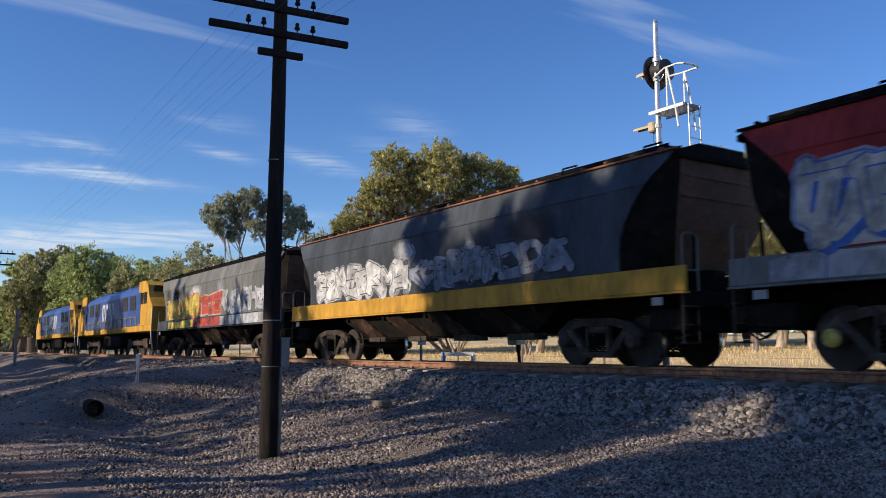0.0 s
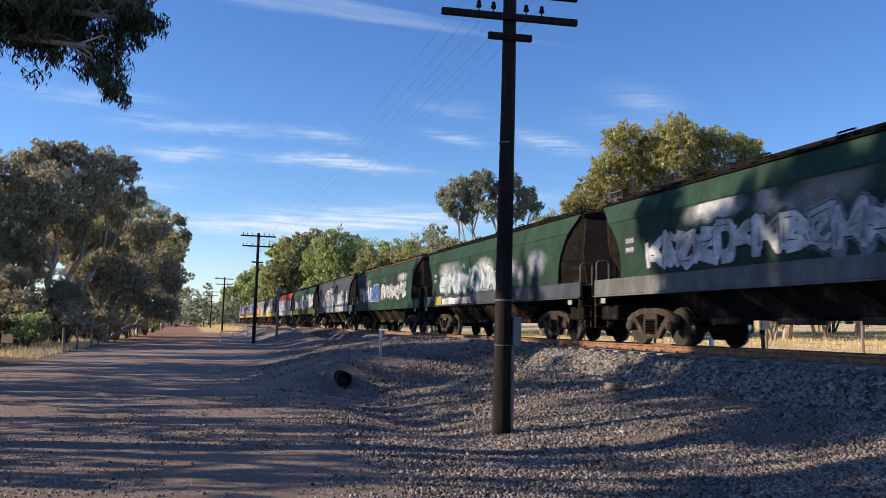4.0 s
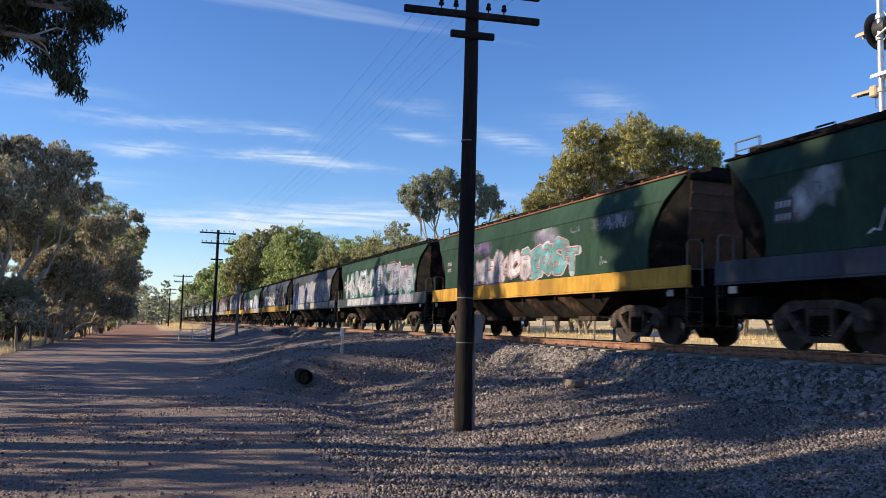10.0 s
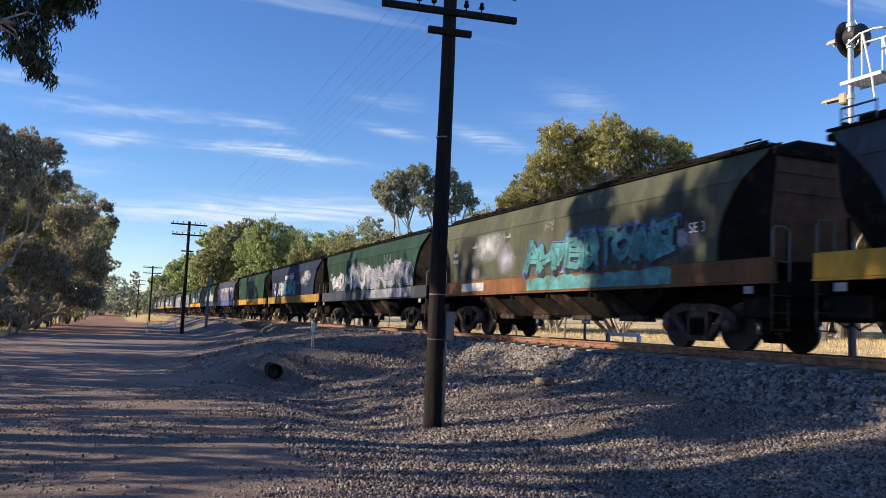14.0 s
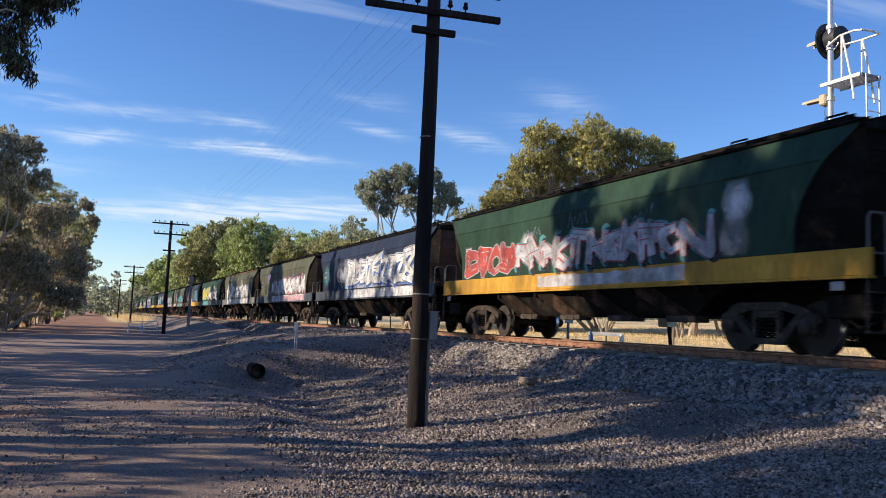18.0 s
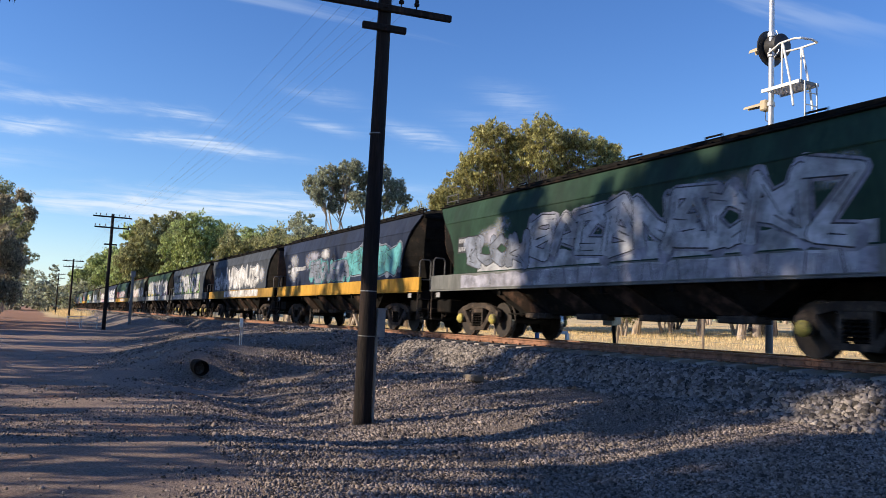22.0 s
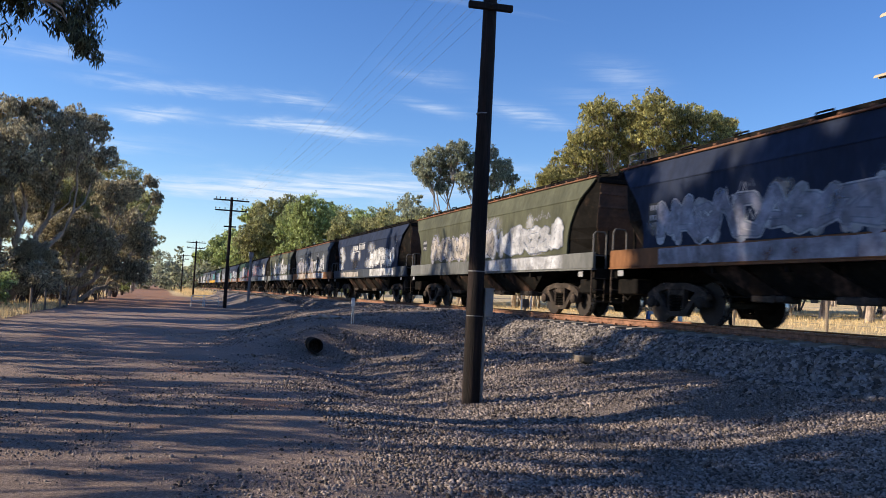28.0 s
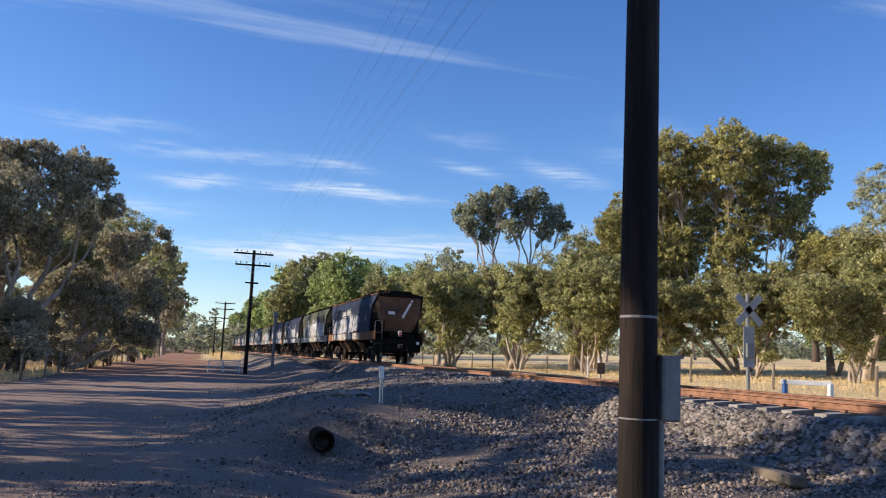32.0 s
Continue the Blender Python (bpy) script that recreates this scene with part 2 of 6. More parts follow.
    col = blend(bed_gap_shade, col, (0.045, 0.038, 0.033))
    L(col, b.inputs["Base Color"])
    bp = N("ShaderNodeBump")
    bp.inputs["Strength"].default_value, bp.inputs["Distance"].default_value = 1.0, 0.05
    L(mth("ADD", nz(26, 9, 0.8), mth("MULTIPLY", nz(4, 4), 0.8)), bp.inputs["Height"])
    L(bp.outputs[0], b.inputs["Normal"])
    return m


M_SOIL = ground_material()
M_STONE = material("ballast_stone", (0.19, 0.168, 0.153), 0.92, scale=5.0, vary=0.35, island=True, spec=0.15, spread=0.75)
M_GRAVEL = material("loose_gravel", (0.215, 0.180, 0.158), 0.95, scale=2.0, vary=0.35, island=True, spec=0.15, spread=0.75)
M_RAIL = material("rail_rust", (0.27, 0.135, 0.08), 0.8, 0.0, scale=4, vary=0.3, second=(0.12, 0.06, 0.035), second_amount=0.45, second_scale=6, bump=0.3)
M_RAILTOP = material("rail_polish", (0.45, 0.43, 0.41), 0.28, 1.0, scale=2, vary=0.1)
M_CONC = material("concrete", (0.30, 0.28, 0.26), 0.9, scale=3, vary=0.2, second=(0.2, 0.17, 0.14), second_amount=0.4, second_scale=4, bump=0.4, per_object=0.25)
M_POLE = material("tarred_timber", (0.014, 0.010, 0.009), 0.8, scale=2.5, vary=0.4, stretch=(4, 4, 0.25), second=(0.045, 0.028, 0.022), second_amount=0.3, second_scale=3, spec=0.25, bump=0.6, bump_scale=25)
M_GALV = material("galvanised_steel", (0.55, 0.56, 0.57), 0.45, 0.7, scale=5, vary=0.15, bump=0.05)
M_WHITE = material("white_paint", (0.75, 0.75, 0.73), 0.6, scale=3, vary=0.12, second=(0.45, 0.38, 0.3), second_amount=0.15, second_scale=5)
M_BLACK = material("black_paint", (0.018, 0.018, 0.02), 0.55, scale=4, vary=0.3)
M_GREYBOX = material("grey_box_paint", (0.20, 0.20, 0.20), 0.6, scale=4, vary=0.2)
M_DULL = material("dull_sheet_metal", (0.30, 0.30, 0.30), 0.7, scale=4, vary=0.15)
M_PORC = material("brown_porcelain", (0.10, 0.045, 0.025), 0.25, scale=3, vary=0.2)
M_WIRE = material("wire", (0.16, 0.16, 0.17), 0.5, 0.6)
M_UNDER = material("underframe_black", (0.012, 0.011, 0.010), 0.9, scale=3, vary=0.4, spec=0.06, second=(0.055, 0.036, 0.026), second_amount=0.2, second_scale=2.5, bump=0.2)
M_BOGIE = material("bogie_dusty_steel", (0.055, 0.045, 0.038), 0.9, 0.0, scale=3, vary=0.4, spec=0.06, second=(0.17, 0.125, 0.095), second_amount=0.3, second_scale=4, bump=0.3)
M_WHEEL = material("wheel_steel", (0.035, 0.028, 0.024), 0.8, 0.2, scale=4, vary=0.3)
M_TREAD = material("wheel_tread", (0.5, 0.48, 0.46), 0.3, 1.0)
M_CAPYEL = material("yellow_axle_cap", (0.40, 0.33, 0.07), 0.7, scale=6, vary=0.35, second=(0.07, 0.055, 0.03), second_amount=0.4, second_scale=7)
M_RUSTSHEET = material("end_sheet_rust_brown", (0.13, 0.072, 0.045), 0.85, scale=1.5, vary=0.35, second=(0.05, 0.035, 0.03), second_amount=0.4, second_scale=1.2)
M_ROOFRUST = material("roof_edge_rust", (0.24, 0.10, 0.045), 0.85, scale=2, vary=0.4, second=(0.06, 0.045, 0.04), second_amount=0.45, second_scale=1.5)
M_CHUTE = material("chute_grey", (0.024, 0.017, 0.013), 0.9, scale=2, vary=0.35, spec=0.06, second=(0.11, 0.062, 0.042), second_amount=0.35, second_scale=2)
M_BARK = material("gum_bark", (0.42, 0.345, 0.27), 0.9, scale=1.2, vary=0.35, stretch=(3, 3, 0.6), second=(0.10, 0.07, 0.05), second_amount=0.45, second_scale=1.0, bump=0.6, bump_scale=14)
M_BARKDARK = material("ironbark", (0.09, 0.065, 0.05), 0.95, scale=1.5, vary=0.35, stretch=(4, 4, 0.5), bump=0.9, bump_scale=12)
M_FENCE = material("fence_timber", (0.20, 0.16, 0.12), 0.9, scale=2, vary=0.3, per_object=0.3)
M_TAN = material("tan_box_paint", (0.50, 0.40, 0.26), 0.65, scale=3, vary=0.15)
M_RED = material("red_lamp_paint", (0.55, 0.03, 0.02), 0.4, scale=3, vary=0.15)
M_BLUE = material("blue_post_paint", (0.05, 0.13, 0.35), 0.6, scale=3, vary=0.2)
M_GLASS = material("dark_window_glass", (0.02, 0.025, 0.03), 0.08, scale=3, vary=0.1)


def leaf_mat(name, colour):
    return material(name, colour, 0.55, scale=0.35, vary=0.3, island=True, per_object=0.12, spec=0.35, translucent=0.40)


LEAF_OLIVE = leaf_mat("leaf_olive", (0.36, 0.355, 0.16))
LEAF_GREEN = leaf_mat("leaf_green", (0.37, 0.425, 0.17))
LEAF_GREY = leaf_mat("leaf_grey_green", (0.37, 0.385, 0.26))
LEAF_GOLD = leaf_mat("leaf_golden_olive", (0.36, 0.335, 0.13))
LEAF_DARK = leaf_mat("leaf_dark", (0.41, 0.37, 0.25))
# overhanging branch seen against the light: its shade is put into this darker colour
LEAF_NEAR_SHADED = material("leaf_near_shade", (0.085, 0.09, 0.05), 0.6, scale=0.35, vary=0.3, island=True, spec=0.2, translucent=0.2)
M_GRASSBLADE = material("dry_grass", (0.80, 0.62, 0.33), 0.8, scale=0.4, vary=0.2, island=True, translucent=0.35, spread=0.3)


# ---- mesh tools ----
class Shape:
    """Collects vertices, faces and material slots of one mesh."""

    def __init__(self):
        self.v, self.f, self.mi = [], [], []

    def add(self, verts, faces, mi=0):
        n = len(self.v)
        self.v += [tuple(p) for p in verts]
        self.f += [tuple(i + n for i in q) for q in faces]
        self.mi += [mi] * len(faces)
        return self

    def box(self, lo, hi, m=None, mi=0, cham=0.0):
        (x0, y0, z0), (x1, y1, z1) = lo, hi
        c = min(cham, (x1 - x0) / 3, (y1 - y0) / 3, (z1 - z0) / 3)
        if c > 0:
            ring = [(x0 + c, y0), (x1 - c, y0), (x1, y0 + c), (x1, y1 - c), (x1 - c, y1), (x0 + c, y1), (x0, y1 - c), (x0, y0 + c)]
            inner = [(x0 + c, y0 + c), (x1 - c, y0 + c), (x1 - c, y0 + c), (x1 - c, y1 - c), (x1 - c, y1 - c), (x0 + c, y1 - c), (x0 + c, y1 - c), (x0 + c, y0 + c)]
            vs = [(*p, z0) for p in inner] + [(*p, z0 + c) for p in ring] + [(*p, z1 - c) for p in ring] + [(*p, z1) for p in inner]
            fs = [tuple(reversed((0, 1, 3, 5))), (24, 25, 27, 29)]
            for k in range(3):
                for i in range(8):
                    j = (i + 1) % 8
                    fs.append((k * 8 + i, k * 8 + j, k * 8 + 8 + j, k * 8 + 8 + i))
        else:
            vs = [(x, y, z) for z in (z0, z1) for x, y in ((x0, y0), (x1, y0), (x1, y1), (x0, y1))]
            fs = [(3, 2, 1, 0), (4, 5, 6, 7), (0, 1, 5, 4), (1, 2, 6, 5), (2, 3, 7, 6), (3, 0, 4, 7)]
        if m is not None:
            vs = [m @ Vector(p) for p in vs]
        return self.add(vs, fs, mi)

    def tube(self, pts, radii, n=8, mi=0, caps=True):
        pts = [Vector(p) for p in pts]
        if isinstance(radii, (int, float)):
            radii = [radii] * len(pts)
        vs, fs = [], []
        for i, p in enumerate(pts):
            d = (pts[min(i + 1, len(pts) - 1)] - pts[max(i - 1, 0)]).normalized()
            a = d.orthogonal().normalized() if i == 0 else (prev - d * prev.dot(d)).normalized()
            prev = a
            b = d.cross(a)
            for k in range(n):
                t = 2 * math.pi * k / n
                vs.append(p + (a * math.cos(t) + b * math.sin(t)) * radii[i])
        for i in range(len(pts) - 1):
            for k in range(n):
                j = (k + 1) % n
                fs.append((i * n + k, i * n + j, (i + 1) * n + j, (i + 1) * n + k))
        if caps:
            fs.append(tuple(reversed(range(n))))
            fs.append(tuple(range((len(pts) - 1) * n, len(pts) * n)))
        return self.add(vs, fs, mi)

    def prism(self, outline, x0, x1, axis="x", mi=0):
        """Outline (a, b) pairs extruded along an axis."""
        def put(a, b, c):
            return {"x": (c, a, b), "y": (a, c, b), "z": (a, b, c)}[axis]
        n = len(outline)
        vs = [put(a, b, x0) for a, b in outline] + [put(a, b, x1) for a, b in outline]
        fs = [tuple(reversed(range(n))), tuple(range(n, 2 * n))] + [(i, (i + 1) % n, n + (i + 1) % n, n + i) for i in range(n)]
        return self.add(vs, fs, mi)

    def lathe(self, profile, m, n=16, mi=0):
        """(radius, height) pairs turned about z, then set by m."""
        vs, fs = [], []
        for r, z in profile:
            for k in range(n):
                t = 2 * math.pi * k / n
                vs.append(m @ Vector((r * math.cos(t), r * math.sin(t), z)))
        for i in range(len(profile) - 1):
            for k in range(n):
                j = (k + 1) % n
                fs.append((i * n + k, i * n + j, (i + 1) * n + j, (i + 1) * n + k))
        fs.append(tuple(reversed(range(n))))
        fs.append(tuple(range((len(profile) - 1) * n, len(profile) * n)))
        return self.add(vs, fs, mi)

    def mesh(self, name, *mats, smooth=False):
        me = bpy.data.meshes.new(name)
        me.from_pydata([tuple(p) for p in self.v], [], self.f)
        for m in mats:
            me.materials.append(m)
        if len(mats) > 1:
            me.polygons.foreach_set("material_index", self.mi)
        me.validate()
        bm = bmesh.new()
        bm.from_mesh(me)
        bmesh.ops.recalc_face_normals(bm, faces=bm.faces)
        bm.to_mesh(me)
        bm.free()
        if smooth:
            me.shade_smooth()
            me.set_sharp_from_angle(angle=radians(40))
        return me


def part(name, shape, mats, parent, label="", smooth=False):
    me = shape if isinstance(shape, bpy.types.Mesh) else shape.mesh(name, *(mats if isinstance(mats, (list, tuple)) else [mats]), smooth=smooth)
    ob = new(name, me)
    ob.parent = parent
    if label:
        ob["label"] = label
    return ob


def raw_mesh(name, verts, faces_n, mat, n_per=4):
    """A mesh from numpy arrays: verts (k, 3), faces (m, n_per)."""
    me = bpy.data.meshes.new(name)
    faces_n = np.asarray(faces_n, dtype=np.int32)
    me.vertices.add(len(verts))
    me.vertices.foreach_set("co", np.asarray(verts, dtype=np.float32).ravel())
    me.loops.add(faces_n.size)
    me.loops.foreach_set("vertex_index", faces_n.ravel())
    me.polygons.add(len(faces_n))
    me.polygons.foreach_set("loop_start", np.arange(0, faces_n.size, n_per, dtype=np.int32))
    me.materials.append(mat)
    me.update(calc_edges=True)
    me.validate()
    return me


# ---- ground ----
RAIL_Z = 1.25
TRACK_X = 12.0


def sstep(a, b, x):
    t = np.clip((x - a) / (b - a), 0, 1)
    return t * t * (3 - 2 * t)


def wave(x, y, s, k):
    return np.sin(x / s + 1.7 * k + 1.3 * np.sin(y / s * 0.8 + k)) * np.cos(y / s * 1.1 - 0.6 * k + 0.9 * np.sin(x / s * 0.7 + 2 * k))


def height(x, y):
    x, y = np.asarray(x, dtype=float), np.asarray(y, dtype=float)
    z = 0.46 * sstep(5.0, 9.2, x)
    z = np.where(x > 9.2, 0.46 + 0.50 * sstep(9.2, 10.25, x), z)
    z = np.where(x > 13.8, 0.96 - 0.08 * sstep(13.8, 15.4, x), z)
    ramp = sstep(20.0, 24.0, y) * (1 - sstep(38, 45, y))
    z = np.maximum(z, 1.10 * sstep(1.8, 9.6, x) * ramp * (x < 14))
    z = z + 0.5 * sstep(45, 70, y) * sstep(5.6, 8.6, x) * (1 - sstep(8.6, 9.6, x))
    bumps = 0.013 * wave(x, y, 1.1, 1) + 0.010 * wave(x, y, 0.43, 2) + 0.035 * wave(x, y, 3.7, 3)
    z = z + 0.036 * np.clip(x - 20, 0, 90)      # the paddock climbs gently away from the line
    quiet = 1 - 0.85 * sstep(9.8, 10.3, x) * (1 - sstep(13.7, 14.2, x))
    z = z + bumps * quiet
    z = z - 0.22 * np.exp(-((x - 3.9) / 0.9) ** 2) * sstep(8, 14, y) * (1 - sstep(19.8, 21.5, y))
    z = z + 0.40 * np.exp(-((x - 4.2) / 1.9) ** 2) * sstep(20.7, 21.7, y) * (1 - sstep(26, 31, y))
    return z


def ground_z(x, y):
    return float(height(x, y))


def make_ground():
    def steps(lo, hi, fine_lo, fine_hi, d, grow=1.16):
        a = list(np.arange(fine_lo, fine_hi, d))
        s, p = d, fine_hi
        while p < hi:
            a.append(p)
            s *= grow
            p += s
        a.append(hi)
        s, p = d, fine_lo - d
        while p > lo:
            a.insert(0, p)
            s *= grow
            p -= s
        a.insert(0, lo)
        return np.array(a)
    xs, ys = steps(-2600, 2600, -7, 17, 0.2), steps(-600, 4200, -3, 46, 0.22, 1.1)
    X, Y = np.meshgrid(xs, ys)
    Z = height(X, Y)
    nx, ny = len(xs), len(ys)
    i = (np.arange(ny - 1)[:, None] * nx + np.arange(nx - 1)[None]).ravel()
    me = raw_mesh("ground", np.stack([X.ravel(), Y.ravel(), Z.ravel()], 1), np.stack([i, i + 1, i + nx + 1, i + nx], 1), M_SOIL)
    me.shade_smooth()
    return tagged(new("ground", me), "brown dirt and grey gravel ground with dry grass", "ground", kind="structure")


ground = make_ground()


def stones(name, label, mat, xy, size, seed, sink=0.35):
    """Many small broken stones, joined."""
    rs = np.random.RandomState(seed)
    n = len(xy)
    cube = np.array([(x, y, z) for z in (-1, 1) for x, y in ((-1, -1), (1, -1), (1, 1), (-1, 1))], float) * 0.5
    quads = np.array([(3, 2, 1, 0), (4, 5, 6, 7), (0, 1, 5, 4), (1, 2, 6, 5), (2, 3, 7, 6), (3, 0, 4, 7)])
    v = cube[None] * (1 + rs.uniform(-0.38, 0.38, (n, 8, 3)))
    s = size * rs.uniform(0.5, 1.35, (n, 1, 1)) * rs.uniform(0.75, 1.2, (n, 1, 3))
    v = v * s
    q = rs.normal(size=(n, 4))
    q /= np.linalg.norm(q, axis=1, keepdims=True)
    w, a, b, c = q.T
    R = np.stack([np.stack([1 - 2 * (b * b + c * c), 2 * (a * b - c * w), 2 * (a * c + b * w)], 1),
                  np.stack([2 * (a * b + c * w), 1 - 2 * (a * a + c * c), 2 * (b * c - a * w)], 1),
                  np.stack([2 * (a * c - b * w), 2 * (b * c + a * w), 1 - 2 * (a * a + b * b)], 1)], 1)
    v = np.einsum("nij,nkj->nki", R, v)
    z = height(xy[:, 0], xy[:, 1]) + s[:, 0, 2] * (0.5 - sink)
    v += np.stack([xy[:, 0], xy[:, 1], z], 1)[:, None]
    f = (quads[None] + 8 * np.arange(n)[:, None, None]).reshape(-1, 4)
    return tagged(new(name, raw_mesh(name, v.reshape(-1, 3), f, mat)), label, "stones", kind="stuff")


def scatter_all():
    rs = np.random.RandomState(5)
    # ballast shoulder on the near side, denser close by
    y = np.concatenate([rs.uniform(3, 24, 27000), rs.uniform(24, 60, 11000), rs.uniform(60, 120, 3000)])
    x = 9.05 + 1.55 * rs.beta(1.2, 1.0, len(y))
    stones("ballast", "grey crushed stone ballast along the track", M_STONE, np.stack([x, y], 1), 0.062, 1)
    y = rs.uniform(3, 60, 7000)
    x = rs.uniform(10.4, 13.9, len(y))
    keep = (np.abs(x - 11.25) > 0.12) & (np.abs(x - 12.75) > 0.12)
    stones("ballast", "grey crushed stone ballast between the sleepers", M_STONE, np.stack([x, y], 1)[keep], 0.06, 2, 0.7)
    def patchy(n, ys, xs, cut):
        y, x = ys(n), xs(n)
        w = wave(x, y, 0.9, 4) + 0.8 * wave(x, y, 0.37, 5) + 0.6 * wave(x, y, 2.3, 6)
        return np.stack([x, y], 1)[w > cut + rs.normal(0, 0.5, n)]
    stones("gravel", "loose grey gravel scattered over the dirt", M_GRAVEL, patchy(90000, lambda n: 2.2 + 34 * rs.beta(1.0, 2.1, n), lambda n: np.clip(rs.normal(5.4, 2.4, n), -5.5, 9.3), 0.1), 0.021, 3)
    stones("gravel", "coarse grey stones below the ballast", M_GRAVEL, patchy(30000, lambda n: 8 + 34 * rs.beta(1.0, 1.2, n), lambda n: np.clip(rs.normal(7.0, 2.0, n), 2.2, 9.4), 0.2), 0.042, 6)
    stones("gravel", "fine gravel on the dirt road", M_GRAVEL, patchy(60000, lambda n: 2.2 + 20 * rs.beta(1.0, 1.6, n), lambda n: rs.uniform(-7, 9, n), 0.2), 0.016, 4)
    stones("gravel", "grey gravel covering the ground before the ballast", M_GRAVEL, patchy(90000, lambda n: 3.2 + 13 * rs.beta(1.0, 1.5, n), lambda n: 2.0 + 7.2 * rs.beta(1.2, 1.2, n), -0.5), 0.024, 8)


scatter_all()


# ---- track ----
def make_track():
    track = tagged(new("railway_track"), "single railway track with rusty rails on concrete sleepers", "railway", kind="structure")
    prof = [(-0.070, -0.150), (0.070, -0.150), (0.070, -0.136), (0.014, -0.118), (0.010, -0.045), (0.035, -0.034), (0.035, -0.006), (0.026, 0.0), (-0.026, 0.0), (-0.035, -0.006), (-0.035, -0.034), (-0.010, -0.045), (-0.014, -0.118), (-0.070, -0.136)]
    for x in (TRACK_X - 0.75, TRACK_X + 0.75):
        s = Shape().prism([(a + x, b + RAIL_Z) for a, b in prof], -400, 1500, "y")
        s.box((x - 0.027, -400, RAIL_Z + 0.0005), (x + 0.027, 1500, RAIL_Z + 0.004), mi=1)
        part("rail", s, [M_RAIL, M_RAILTOP], track)
        for y in (9.0, 22.7):
            f = Shape()
            for sx in (-1, 1):
                f.box((x + sx * 0.030 - 0.014, y - 0.3, RAIL_Z - 0.115), (x + sx * 0.030 + 0.014, y + 0.3, RAIL_Z - 0.045), cham=0.005)
                for k in (-0.2, -0.07, 0.07, 0.2):
                    f.box((x + sx * 0.050 - 0.012, y + k - 0.016, RAIL_Z - 0.095), (x + sx * 0.050 + 0.012, y + k + 0.016, RAIL_Z - 0.063))
            part("fishplate", f, M_RAIL, track)
    sl = Shape()
    sl.prism([(-1.3, -0.36), (1.3, -0.36), (1.3, -0.19), (0.95, -0.165), (0.5, -0.165), (0.3, -0.20), (-0.3, -0.20), (-0.5, -0.165), (-0.95, -0.165), (-1.3, -0.19)], -0.125, 0.125, "y")
    me = sl.mesh("sleeper", M_CONC)
    clip = Shape()
    for sx in (-1, 1):
        clip.box((sx * 0.095 - 0.035, -0.05, -0.165), (sx * 0.095 + 0.035, 0.05, -0.115), cham=0.012)
    clip_me = clip.mesh("rail_clip", M_RAIL)
    rs = random.Random(3)
    for i in range(110):
        y = -4 + i * 0.68
        o = part("sleeper", me, None, track)
        o.matrix_basis = pose(TRACK_X + rs.uniform(-0.03, 0.03), y, RAIL_Z, 0, 0, rs.uniform(-0.8, 0.8))
        if 3 < y < 40:
            for sx in (-0.75, 0.75):
                c = part("rail_clip", clip_me, None, track)
                c.matrix_basis = pose(TRACK_X + sx, y, RAIL_Z)
    far = Shape()
    for i in range(330):
        y = 71.5 + i * 0.68
        far.box((TRACK_X - 1.3, y - 0.12, RAIL_Z - 0.34), (TRACK_X + 1.3, y + 0.12, RAIL_Z - 0.165))
    o = part("far_sleepers", far, M_CONC, track)
    o["kind"] = "stuff"


make_track()


# ---- telegraph poles and wires ----
ARM_Z = (7.62, 6.92, 6.45)


def telegraph_pole(x, y, arms, tall, near):
    z0 = ground_z(x, y)
    lab = "tall dark tarred timber telegraph pole with cross-arms" if near else "dark timber telegraph pole with cross-arms beside the dirt road"
    p = tagged(new("telegraph_pole"), lab, "pole", "telegraph poles")
    p.matrix_basis = pose(x, y, z0, 0, 0, 0)
    sh = Shape()
    n = 14
    sh.tube([(0, 0, -0.3), (0, 0, 0.05), (0.0, 0, 2.5), (0.02, 0, 5.5), (0.02, 0, tall)], [0.145, 0.14, 0.128, 0.114, 0.105], n)
    part("shaft", sh, M_POLE, p, smooth=True)
    for az, half, pins in arms:
        a = Shape().box((-half, -0.165, az - 0.055), (half, -0.085, az + 0.055), cham=0.012)
        for k in (-1, 1):
            a.tube([(k * 0.02, -0.14, az), (k * 0.02, -0.19, az)], 0.018, 6)
        part("cross_arm", a, M_POLE, p)
        if half > 0.7 and not near:
            b = Shape()
            for k in (-1, 1):
                b.tube([(k * half * 0.55, -0.075, az - 0.03), (0.0, -0.13, az - 0.55)], 0.012, 5)
            part("brace", b, M_GALV, p)
        for q in pins:
            i = Shape().tube([(q, -0.125, az + 0.05), (q, -0.125, az + 0.13)], 0.010, 6)
            i.lathe([(0.012, 0.115), (0.042, 0.118), (0.046, 0.15), (0.030, 0.165), (0.036, 0.20), (0.022, 0.225)], pose(q, -0.125, az), 10)
            part("insulator", i, M_POLE if near else M_PORC, p, smooth=True)
    return p


